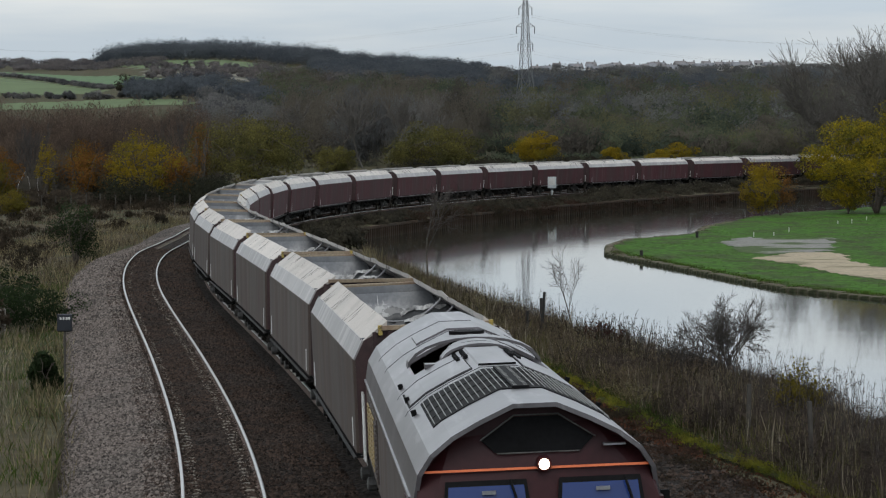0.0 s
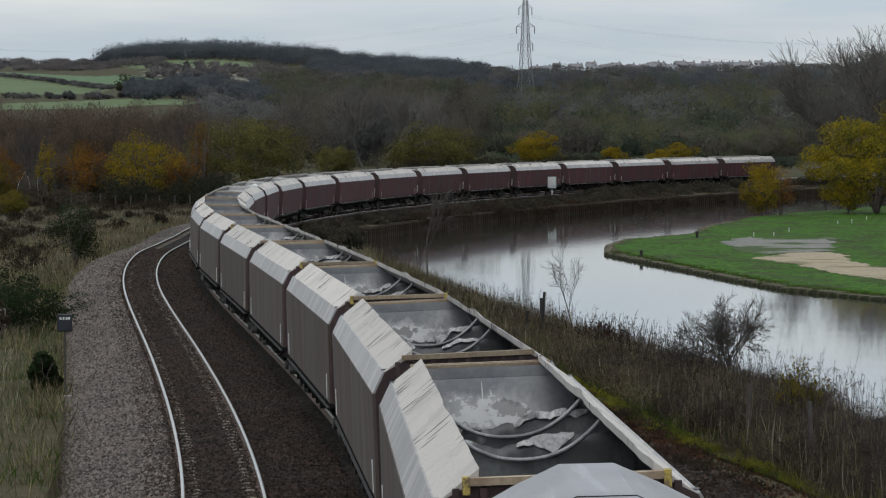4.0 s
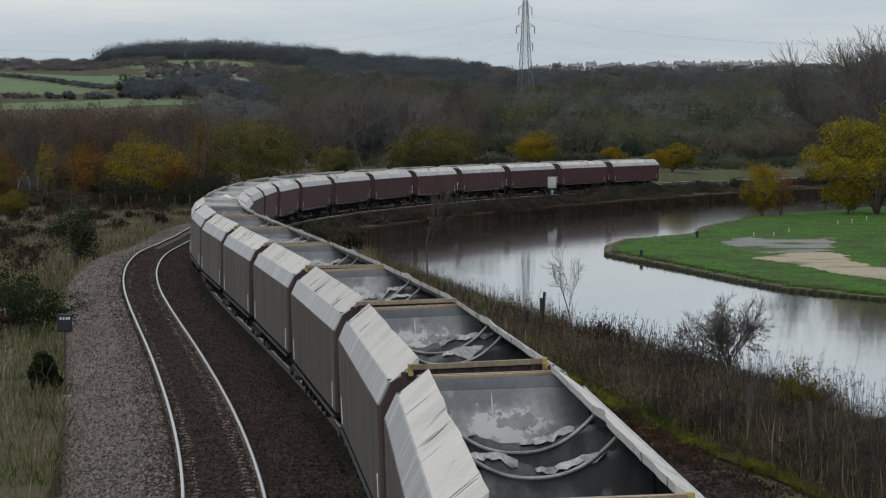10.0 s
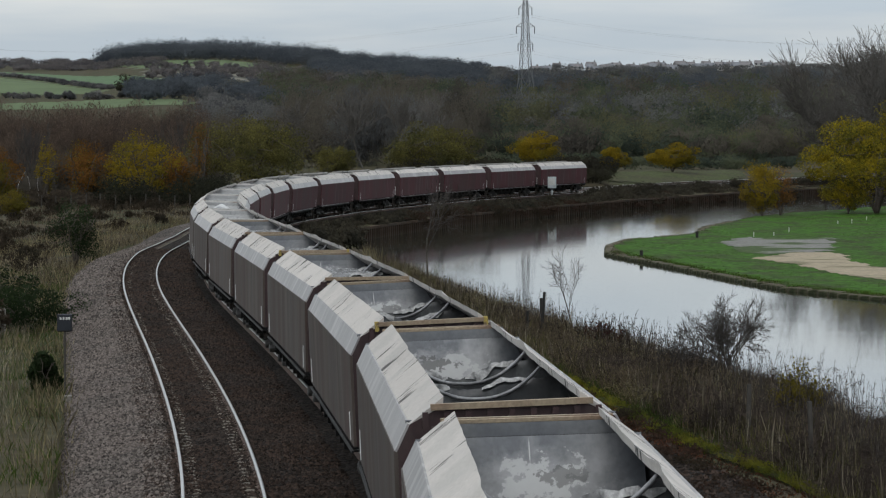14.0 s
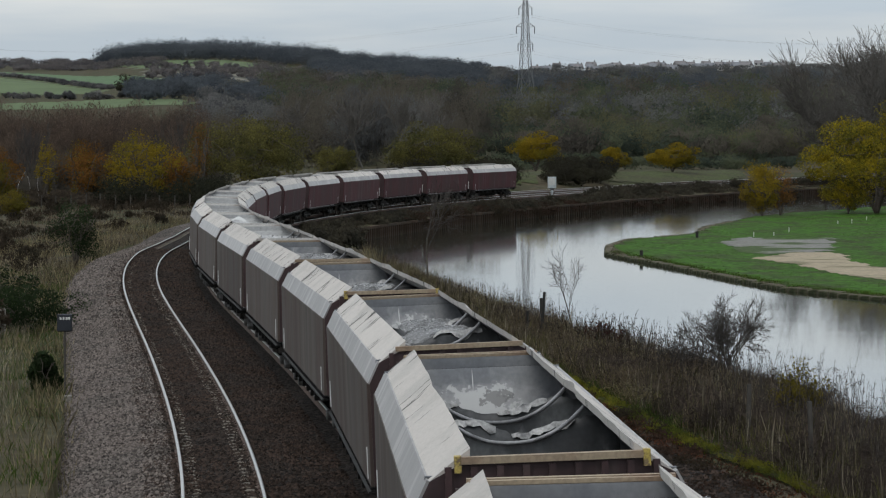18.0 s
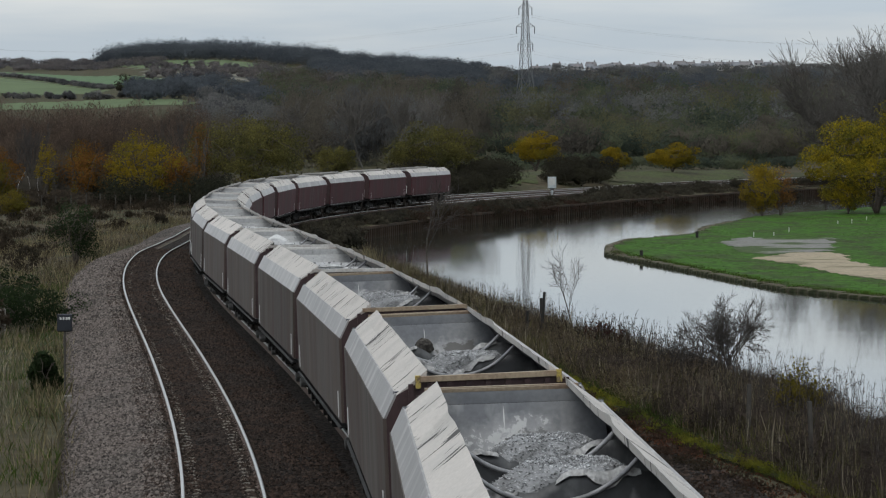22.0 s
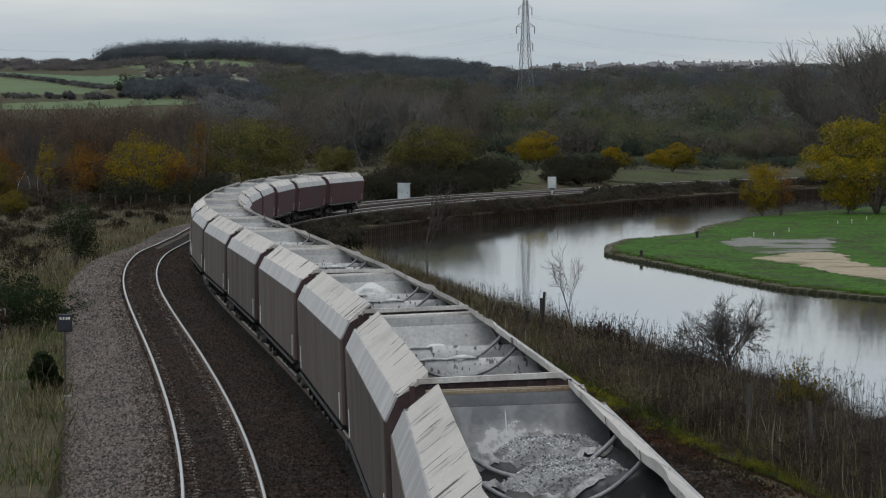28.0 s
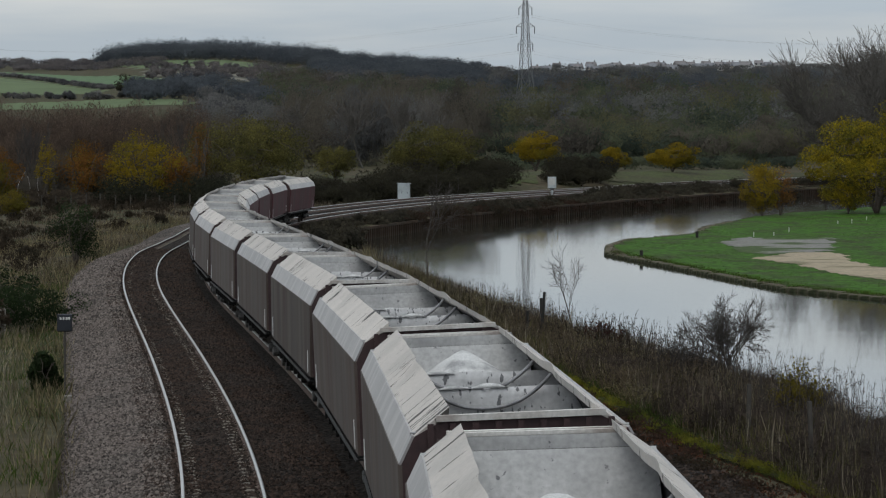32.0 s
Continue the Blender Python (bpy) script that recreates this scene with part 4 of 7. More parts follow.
    # heaps: x, y, top, flatness
    heaps = {"empty": [], "gravel": [(-3.6, 0.32, 2.97, 0.42), (-0.1, 0.30, 3.04, 0.45)], "half": [(0.0, 0.28, 3.02, 0.42)],
             "dust": [(-3.6, 0.0, 3.22, 0.05), (0.0, 0.1, 2.8, 0.1)], "light": [(-4.0, -0.02, 2.93, 0.12), (0.4, 0.1, 2.8, 0.1)]}[kind]
    if heaps:
        n, k = 70, 26
        bm = bmesh.new()
        grid = []
        x0, x1 = (-1.4, 1.3) if kind == "half" else (-6.3, 1.3)

        def top_of(x, y):
            z = 1.5
            for hx, hy, top, flat in heaps:
                z = max(z, top - 0.58 * max(0.0, math.hypot((x - hx) * 0.62, y - hy) - flat) - 0.05 * math.hypot(x - hx, y - hy))
            return z + 0.035 * noise.noise((x * 1.7 + seed, y * 1.7, seed))
        for i in range(n + 1):
            x = x0 + (x1 - x0) * i / n
            row = []
            for j in range(k + 1):
                y = (-1 + 2 * j / k) * (W1 - 0.14)
                row.append(bm.verts.new((x, y, top_of(x, y))))
            grid.append(row)
        for i in range(n):
            for j in range(k):
                bm.faces.new((grid[i][j], grid[i + 1][j], grid[i + 1][j + 1], grid[i][j + 1]))
        pale = kind in ("dust", "light")
        if not pale:
            # single chippings lie all over it
            for _ in range(11000 if kind == "gravel" else 6500):
                x, y = rng.uniform(x0 + 0.1, x1 - 0.05), rng.gauss(0.3, 0.45)
                if abs(y) > 1.2:
                    continue
                z, r = top_of(x, y), rng.uniform(0.008, 0.019)
                a, c = rng.uniform(0, 6.28), rng.uniform(0.5, 1.2)
                q = [bm.verts.new((x + r * math.cos(a + o) * 1.3, y + r * math.sin(a + o), z + h * r)) for o, h in ((0, 0.2 + c), (2.1, 0.1), (4.2, 0.3))]
                top = bm.verts.new((x, y, z + r * c))
                for o in range(3):
                    bm.faces.new((q[o], q[(o + 1) % 3], top))
        part("load", bm, dust_heap if pale else gravel_load, w, "pale heap of stone dust" if pale else "grey stone chippings", smooth=pale)
    if kind == "half":
        bm = bmesh.new()
        bmesh.ops.create_icosphere(bm, subdivisions=3, radius=0.16)
        for v in bm.verts:
            v.co = v.co * (1 + 0.2 * noise.noise(v.co * 14))
            v.co = Vector((v.co.x * 0.45 - 6.98, v.co.y * 1.05 - 0.03, v.co.z + 2.66))
        part("lump", bm, caked_dirt, w, "dark caked lump of dirt")
    return w

# ---- plants ----


def leaf_mesh(points, size, rng, long=1.0, rise=0.0):
    """Small three-cornered leaves or sprays at points."""
    n = len(points)
    a = rng.normal(size=(n, 3))
    a[:, 2] += rise
    a /= np.linalg.norm(a, axis=1, keepdims=True)
    b = rng.normal(size=(n, 3))
    b -= a * (a * b).sum(1, keepdims=True)
    b /= np.linalg.norm(b, axis=1, keepdims=True)
    s = (np.asarray(size) * rng.uniform(0.6, 1.4, n))[:, None]
    v = np.stack([points + a * s * long, points - a * s * 0.5 * long + b * s * 0.8, points - a * s * 0.5 * long - b * s * 0.8], 1).reshape(-1, 3)
    return v, np.arange(3 * n).reshape(-1, 3)


def crown_normals(v, centre, rng, up=0.55, loose=0.35):
    """Soft shading for a crown: leaves face outwards and up. Also turns the corner order to match."""
    t = v.reshape(-1, 3, 3)
    out = t.mean(1) - centre
    out /= np.linalg.norm(out, axis=1, keepdims=True) + 1e-9
    nrm = out + rng.normal(size=out.shape) * loose
    nrm[:, 2] += up
    nrm /= np.linalg.norm(nrm, axis=1, keepdims=True)
    g = np.cross(t[:, 1] - t[:, 0], t[:, 2] - t[:, 0])
    # corners run so that the leaf's face is the side turned to the bridge
    flip = (g * -t.mean(1)).sum(1) < 0
    t[flip] = t[flip][:, ::-1]
    return t.reshape(-1, 3), np.repeat(nrm, 3, 0)


def crown_points(rng, n, rx, ry, rz, lumps=14, tight=0.42):
    """Points in an uneven crown made of lumps, with gaps between."""
    d = rng.normal(size=(lumps, 3))
    d /= np.linalg.norm(d, axis=1, keepdims=True)
    c = d * rng.uniform(0.35, 0.85, (lumps, 1))
    size = rng.uniform(0.6, 1.25, lumps) * tight
    i = rng.integers(0, lumps, n)
    e = rng.normal(size=(n, 3))
    e /= np.linalg.norm(e, axis=1, keepdims=True)
    p = c[i] + e * (size[i] * rng.uniform(0.25, 1.0, n) ** 0.5)[:, None]
    return p * np.array([rx, ry, rz])


def tube_mesh(segs, sides=4):
    """Tapered limbs: rows of (p0, p1, r0, r1)."""
    p0, p1 = np.array([s[0] for s in segs], float), np.array([s[1] for s in segs], float)
    r0, r1 = np.array([s[2] for s in segs]), np.array([s[3] for s in segs])
    d = p1 - p0
    d /= np.linalg.norm(d, axis=1, keepdims=True) + 1e-9
    ref = np.where(np.abs(d[:, 2:3]) < 0.9, np.array([[0, 0, 1.0]]), np.array([[1.0, 0, 0]]))
    a = np.cross(d, ref)
    a /= np.linalg.norm(a, axis=1, keepdims=True) + 1e-9
    b = np.cross(d, a)
    ang = np.arange(sides) * 2 * np.pi / sides
    ring = a[:, None] * np.cos(ang)[None, :, None] + b[:, None] * np.sin(ang)[None, :, None]
    v = np.concatenate([p0[:, None] + ring * r0[:, None, None], p1[:, None] + ring * r1[:, None, None]], 1).reshape(-1, 3)
    k = np.arange(len(segs))[:, None] * 2 * sides
    j = np.arange(sides)[None]
    f = np.stack([k + j, k + (j + 1) % sides, k + sides + (j + 1) % sides, k + sides + j], -1).reshape(-1, 4)
    return v, f


def grow(rng, base, height, radius, levels=4, forks=3, spread=0.55, up=0.25, stems=1, bare_to=0.25):
    """Limbs of a tree by repeated forking; gives wood segments by level and the twig tips."""
    by_level = [[] for _ in range(levels + 1)]
    tips = []

    def limb(p, d, length, r, level):
        n = 3 if level < levels else 2
        for i in range(n):
            d2 = d + rng.normal(size=3) * 0.13
            d2[2] += up * 0.25
            d2 /= np.linalg.norm(d2)
            q = p + d2 * length / n
            by_level[level].append((p, q, r * (1 - i / n * 0.5), r * (1 - (i + 1) / n * 0.5)))
            if level < levels and (i > 0 or level > 0):
                for _ in range(forks if i == n - 1 else forks - 1):
                    e = d2 + rng.normal(size=3) * spread
                    e[2] += up
                    e /= np.linalg.norm(e)
                    limb(q, e, length * rng.uniform(0.5, 0.78), r * 0.5, level + 1)
            p, d = q, d2
        if level == levels:
            tips.append(p)

    for _ in range(stems):
        d = np.array([rng.normal() * (0.1 if stems == 1 else 0.5), rng.normal() * (0.1 if stems == 1 else 0.5), 1.0])
        limb(np.array(base, float), d / np.linalg.norm(d), height * bare_to * (1.6 if stems > 1 else 1.7), radius, 0)
    return by_level, np.array(tips)


def woody(name, x, y, height, radius, seed, label, category="tree", wood=None, levels=4, forks=3, spread=0.55, up=0.25, stems=1, leaves=0,
          leaf=None, leaf_size=0.08, twig=None, min_r=0.006, z=None, bare=0.25):
    """A tree or shrub that shows its branches, with or without leaves."""
    rng = np.random.default_rng(seed)
    z = float(land([x], [y])[0]) - 0.05 if z is None else z
    t = empty(name, Matrix.Translation((x, y, z)))
    tagged(t, label, category)
    lv, tips = grow(rng, (0, 0, 0), height, radius, levels, forks, spread, up, stems, bare)
    top = max(max(s[1][2] for s in l) for l in lv if l)
    k = height / top
    lv = [[(a * k, b * k, max(r0 * 1.0, min_r), max(r1, min_r)) for a, b, r0, r1 in l] for l in lv]
    v, f = tube_mesh(lv[0] if stems == 1 else lv[0][:3], 6)
    array_mesh("trunk", v, f, wood or bark, t)
    v, f = tube_mesh(([] if stems == 1 else lv[0][3:]) + sum(lv[1:], []), 4)
    array_mesh("branch_spray", v, f, twig or twig_dark, t)["kind"] = "stuff"
    if leaves:
        tips = tips * k
        p = tips[rng.integers(0, len(tips), leaves)] + rng.normal(size=(leaves, 3)) * height * 0.035
        v, f = leaf_mesh(p, leaf_size, rng)
        array_mesh("crown", v, f, leaf, t)
    return t


def taper_limb(name, line, radius, material, parent):
    """One limb through the points of a line, thinner towards its tip."""
    pts, rings, sides = [Vector(p) for p in line], [], 6
    bm = bmesh.new()
    for i, p in enumerate(pts):
        d = (pts[min(i + 1, len(pts) - 1)] - pts[max(i - 1, 0)]).normalized()
        a = d.cross(Vector((0.3, 1, 0.1))).normalized()
        b, r = d.cross(a), radius * (1 - 0.8 * i / (len(pts) - 1))
        rings.append([bm.verts.new(p + (a * math.cos(math.tau * j / sides) + b * math.sin(math.tau * j / sides)) * r) for j in range(sides)])
    for u, w in zip(rings, rings[1:]):
        for j in range(sides):
            bm.faces.new((u[j], u[(j + 1) % sides], w[(j + 1) % sides], w[j]))
    bm.faces.new(rings[-1])
    return part(name, bm, material, parent, smooth=True)


def leafy(name, x, y, height, width, seed, leaf, label, count=5000, size=0.16, low=0.1, lumps=16, depth=None, tight=0.42, z=None, wood=None, category="tree"):
    """A leafy tree: trunk, limbs and a crown of many small sprays."""
    rng = np.random.default_rng(seed)
    z = float(land([x], [y])[0]) - 0.05 if z is None else z
    t = empty(name, Matrix.Translation((x, y, z)))
    tagged(t, label, category)
    c0 = height * (low + (1 - low) / 2)
    rz = height * (1 - low) / 2
    twigs = []
    for i in range(5):
        a = rng.uniform(0, 2 * np.pi)
        tipp = np.array([np.cos(a) * width * 0.28, np.sin(a) * width * 0.28, c0 + rng.uniform(0.0, 0.5) * rz])
        line = [(0, 0, 0)]
        for j in range(4):
            q = tipp * ((j + 1) / 4) ** np.array([1.4, 1.4, 0.9]) + rng.normal(size=3) * 0.02 * height
            for _ in range(3):
                twigs.append((q, q + rng.normal(size=3) * np.array([width, width, height]) * 0.10, height * 0.006, height * 0.002))
            line.append(tuple(q))
        taper_limb("trunk" if i == 0 else "limb", line, height * (0.022 if i == 0 else 0.017), wood or bark, t)
    v, f = tube_mesh(twigs, 5)
    array_mesh("branch_spray", v, f, wood or bark, t)["kind"] = "stuff"
    p = crown_points(rng, count, width / 2, (depth or width) / 2, rz, lumps, tight) + np.array([0, 0, c0])
    p = p[p[:, 2] > 0.02 * height]
    v, f = leaf_mesh(p, size, rng)
    at = np.array([x, y, z])
    v, nrm = crown_normals(v + at, at + np.array([0, 0, c0 - rz * 0.3]), rng)
    array_mesh("crown", v - at, f, leaf, t, normals=nrm)
    return t


def woods(name, spots, leaf, seed, per, size, label, slim=1.0, category="woodland", lift=0.0, rise=0.5, lumps=14):
    """Far woodland: one mesh of many crowns. spots: rows of x, y, height, width."""
    rng = np.random.default_rng(seed)
    spots = np.asarray(spots, float)
    zs = land(spots[:, 0], spots[:, 1]) + lift
    vs, fs, ns, n = [], [], [], 0
    for (x, y, h, w), z in zip(spots, zs):
        k = max(40, int(per))
        p = crown_points(rng, k, w / 2, w / 2, h * 0.5, lumps, 0.45) + np.array([x, y, z + h * 0.5])
        v, f = leaf_mesh(p, size, rng, slim, rise)
        v, nrm = crown_normals(v, np.array([x, y, z + h * 0.35]), rng, up=0.5, loose=0.1)
        vs.append(v)
        ns.append(nrm)
        fs.append(f + n)
        n += len(v)
    ob = array_mesh(name, np.concatenate(vs), np.concatenate(fs), leaf, normals=np.concatenate(ns))
    return tagged(ob, label, category, kind="stuff")


def blades(name, x, y, height, material, seed, label, width=0.012, lean=0.25, category="grass", z=None, sink=0.05):
    """Upright grass or dead stems: one tapering blade at each place."""
    rng = np.random.default_rng(seed)
    n = len(x)
    z = (land(x, y) if z is None else z) - sink
    base = np.stack([x, y, z], 1)
    h = np.asarray(height)[:, None] * np.ones((n, 1))
    tip = base + np.concatenate([rng.normal(size=(n, 2)) * lean * h, h], 1)
    a = rng.uniform(0, np.pi, n)
    side = np.stack([np.cos(a), np.sin(a), np.zeros(n)], 1) * (width * rng.uniform(0.6, 1.6, n))[:, None]
    mid = base * 0.45 + tip * 0.55 + rng.normal(size=(n, 3)) * 0.04 * h
    v = np.stack([base - side, base + side, mid + side * 0.7, tip, mid - side * 0.7], 1).reshape(-1, 3)
    f = np.arange(5 * n).reshape(-1, 5)
    ob = array_mesh(name, v, f, material)
    return tagged(ob, label, category, kind="stuff")


leaf_lime = foliage("green_yellow_lime_leaves", (0.275, 0.213, 0.015), (0.106, 0.106, 0.018), 0.3, 0.5, 0.5)
leaf_yellow = foliage("yellow_autumn_leaves", (0.257, 0.182, 0.016), (0.162, 0.135, 0.019))
leaf_orange = foliage("orange_autumn_leaves", (0.196, 0.092, 0.022), (0.133, 0.077, 0.025))
leaf_olive = foliage("olive_willow_leaves", (0.149, 0.134, 0.041), (0.078, 0.078, 0.029), 0.3, 0.45)
wood_brown = foliage("bare_brown_woodland", (0.138, 0.122, 0.096), (0.08, 0.072, 0.062), 0.14, 0.08, 0.09)
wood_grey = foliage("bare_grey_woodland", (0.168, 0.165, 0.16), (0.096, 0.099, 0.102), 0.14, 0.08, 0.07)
wood_green = foliage("dull_green_woodland", (0.112, 0.126, 0.076), (0.058, 0.075, 0.058), 0.14, 0.08, 0.09)
wood_olive = foliage("olive_woodland", (0.147, 0.141, 0.075), (0.093, 0.095, 0.057), 0.14, 0.08, 0.09)
# bare twigs with the distance haze put into their blue-grey base colour
wood_hazed = foliage("bare_grey_woodland_haze_tint", (0.114, 0.128, 0.143), (0.079, 0.091, 0.106), 0.12, 0.08, 0.03)
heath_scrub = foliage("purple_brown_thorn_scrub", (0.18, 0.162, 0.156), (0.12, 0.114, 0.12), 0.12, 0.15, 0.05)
wood_russet = foliage("russet_woodland", (0.129, 0.095, 0.072), (0.081, 0.06, 0.049))
straw = foliage("dead_straw_grass", (0.21, 0.175, 0.10), (0.12, 0.10, 0.058), 0.3, 0.6)
weeds = foliage("dead_brown_weeds", (0.114, 0.088, 0.06), (0.06, 0.047, 0.035), 0.4, 0.75)
rusty_weeds = foliage("rusty_dock_seedheads", (0.075, 0.03, 0.02), (0.05, 0.024, 0.017))
green_blades = foliage("green_grass_blades", (0.062, 0.092, 0.018), (0.04, 0.062, 0.014))
moss = foliage("yellow_green_moss", (0.17, 0.16, 0.02), (0.085, 0.10, 0.016))

K = 1 / 5785
twig_ash = mat("grey_brown_ash_twigs", (0.11, 0.10, 0.088), 0.95, vary=0.2, scale=1, fine=6)


def spots(rng, u0, u1, r0, r1, n, h, w, keep=None):
    """Places for trees: x, y, height, width, in a sector seen from the bridge."""
    u, r = rng.uniform(u0, u1, n), np.sqrt(rng.uniform(r0 ** 2, r1 ** 2, n))
    s = rng.uniform(0.7, 1.25, n)
    p = np.stack([u * r, r, h * s, w * s * rng.uniform(0.8, 1.2, n)], 1)
    wet = inside(RIVER, p[:, 0], p[:, 1])
    sq = near_line(p[:, 0], p[:, 1])[1]
    ok = ~wet & ((sq < -9 - p[:, 3] / 2) | (p[:, 1] > 480))
    if keep is not None:
        ok &= keep(u / K, r)
    return p[ok]


def build_woods():
    rng = np.random.default_rng(5)
    # flat land behind the railway
    woods("alder_wood", spots(rng, -260 * K, 60 * K, 480, 600, 44, 11.6, 8.5), wood_brown, 1, 2600, 0.07, "tall bare brown alders and willows", slim=5.5, rise=1.6)
    woods("alder_wood", spots(rng, -200 * K, 30 * K, 470, 560, 14, 11.0, 7), wood_grey, 101, 2200, 0.06, "tall bare grey alders in the wood", slim=7, rise=2.2)
    woods("alder_wood", spots(rng, -470 * K, -220 * K, 440, 600, 46, 6.6, 9), wood_brown, 22, 2200, 0.11, "bare brown willow wood behind the line", slim=1.3)
    woods("valley_wood", spots(rng, -420 * K, -230 * K, 640, 960, 60, 6.5, 10), wood_grey, 23, 900, 0.24, "bare grey woodland below the fields", slim=1.3)
    woods("scrub_wood", spots(rng, 20 * K, 800 * K, 500, 690, 80, 5.8, 8.5), wood_green, 2, 1400, 0.16, "low dull green scrub beyond the canal", slim=1.2)
    woods("scrub_wood", spots(rng, 20 * K, 800 * K, 490, 700, 60, 5.8, 8), wood_brown, 12, 1300, 0.10, "low bare brown scrub beyond the canal", slim=3.5, rise=1.2)
    woods("scrub_wood", spots(rng, 40 * K, 800 * K, 500, 660, 34, 6.0, 8.5), wood_olive, 112, 1400, 0.14, "low olive sallows beyond the canal", slim=1.2)
    woods("valley_wood", spots(rng, 20 * K, 800 * K, 640, 960, 80, 9.5, 10), wood_grey, 3, 1100, 0.18, "bare grey woodland in the valley", slim=2.2, rise=1.0)
    woods("valley_wood", spots(rng, -60 * K, 800 * K, 640, 1000, 80, 9.5, 11), wood_green, 13, 1000, 0.24, "dull green woodland in the valley", slim=1.2)
    woods("valley_wood", spots(rng, 60 * K, 800 * K, 660, 1050, 50, 9.5, 10), wood_olive, 113, 1000, 0.24, "olive woodland in the valley", slim=1.2)
    woods("valley_wood", spots(rng, -330 * K, 800 * K, 1000, 1600, 170, 9.5, 12), wood_brown, 4, 500, 0.31, "bare brown woodland on rising ground", slim=1.3)
    woods("valley_wood", spots(rng, -330 * K, 800 * K, 1000, 1620, 170, 9.5, 13), wood_green, 14, 500, 0.32, "dull green woodland on rising ground", slim=1.2)
    woods("valley_wood", spots(rng, 60 * K, 800 * K, 1300, 1800, 120, 9.0, 13), wood_hazed, 114, 600, 0.3, "bare grey woodland on rising ground, tinted blue for haze", slim=1.3)
    woods("hill_wood", spots(rng, -600 * K, -190 * K, 2060, 2290, 260, 10.5, 17), wood_hazed, 6, 480, 0.36, "bare grey wood on the hilltop, tinted blue for haze", slim=1.1, lumps=40, rise=0.2)
    woods("hill_wood", spots(rng, -230 * K, 70 * K, 1780, 2290, 330, 8.0, 16), wood_hazed, 106, 420, 0.36, "bare grey wood on the hillside, tinted blue for haze", slim=1.1, lumps=40, rise=0.2)
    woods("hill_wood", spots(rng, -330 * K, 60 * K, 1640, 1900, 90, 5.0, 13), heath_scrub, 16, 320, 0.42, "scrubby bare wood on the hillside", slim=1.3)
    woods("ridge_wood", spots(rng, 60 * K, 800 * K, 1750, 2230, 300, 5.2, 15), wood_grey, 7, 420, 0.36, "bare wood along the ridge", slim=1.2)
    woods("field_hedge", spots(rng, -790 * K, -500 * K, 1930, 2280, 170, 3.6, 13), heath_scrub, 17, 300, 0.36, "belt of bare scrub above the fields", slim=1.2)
    # hedges between the fields
    rows = []
    for (x0, y0), (x1, y1), h, w in (((-249, 1804), (-198, 1616), 1.6, 3.5), ((-198, 1616), (-136, 1350), 1.8, 3.5), ((-172, 1192), (-104, 1150), 2.6, 5)):
        n = int(math.hypot(x1 - x0, y1 - y0) / 3.2)
        for i in range(n):
            f = i / n
            rows.append((x0 + (x1 - x0) * f + rng.normal() * 1.2, y0 + (y1 - y0) * f + rng.normal() * 2, h * rng.uniform(0.6, 1.3), w * rng.uniform(0.7, 1.2)))
    woods("field_hedge", rows, wood_grey, 18, 240, 0.36, "dark hedgerow between the fields", slim=1.2)
    woods("valley_wood", spots(rng, -545 * K, -200 * K, 1070, 1230, 90, 6.8, 10), wood_hazed, 24, 700, 0.27, "bare grey wood below the hill, tinted blue for haze", slim=1.3)
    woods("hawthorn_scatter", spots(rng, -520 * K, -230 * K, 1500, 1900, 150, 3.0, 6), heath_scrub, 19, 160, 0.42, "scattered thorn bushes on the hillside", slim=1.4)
    woods("spinney", [(-120, 1228, 7.0, 7.5), (-117, 1232, 6.6, 6), (-111, 1230, 4.0, 5)], leaf_hedge, 120, 1100, 0.26, "dark evergreen spinney beside the field", slim=1.1)
    # birch wood beside the line
    woods("birch_wood", spots(rng, -800 * K, -440 * K, 345, 450, 100, 8.2, 5.0), wood_russet, 8, 1900, 0.05, "russet birch wood, nearly bare", slim=5.5, rise=1.5)
    woods("birch_wood", spots(rng, -800 * K, -400 * K, 335, 420, 70, 4.6, 5.0), wood_brown, 9, 1700, 0.06, "bare brown undergrowth of the birch wood", slim=3.5, rise=1.2)
    woods("bramble_bank", spots(rng, -800 * K, -330 * K, 306, 335, 110, 1.3, 3.6), weeds_tan, 10, 700, 0.085, "brown brambles in front of the wood", slim=1.3, category="brambles")
    woods("thicket", spots(rng, -640 * K, -380 * K, 304, 345, 46, 2.6, 4.2), leaf_thicket, 31, 900, 0.075, "dark thicket of bramble and thorn under the trees", slim=1.4, category="thicket")
    woods("meadow_scrub", spots(rng, 55 * K, 620 * K, 446, 505, 90, 1.9, 5.0), wood_green, 32, 420, 0.12, "low dull scrub at the meadow's edge", slim=1.3, category="scrub")
    # dark hedge behind the far curve of the line
    rows = []
    for i in range(110):
        s = rng.uniform(262, 400)
        p = on_line(s, -rng.uniform(10.5, 22))
        if 0.019 < p.x / p.y < 0.031 or p.x / p.y > 0.05:
            continue
        rows.append((p.x, p.y, rng.uniform(1.5, 3.4), rng.uniform(3.5, 6.0)))
    woods("line_hedge", rows, leaf_hedge, 20, 1500, 0.085, "dark tangled hedge behind the line", slim=1.3, category="hedge")
    # brambles between the line and the piled wall
    rows = []
    for i in range(640):
        s = rng.uniform(185, 390)
        q = rng.uniform(2.9, np.interp(s, [190, 230, 260, 300, 380], [3.8, 5.5, 8.5, 10.5, 12]))
        p = on_line(s, q)
        rows.append((p.x, p.y, rng.uniform(0.6, 1.25), rng.uniform(1.5, 3.0)))
    rows = [r for r in rows if not inside(RIVER, np.array([r[0]]), np.array([r[1]]))[0]]
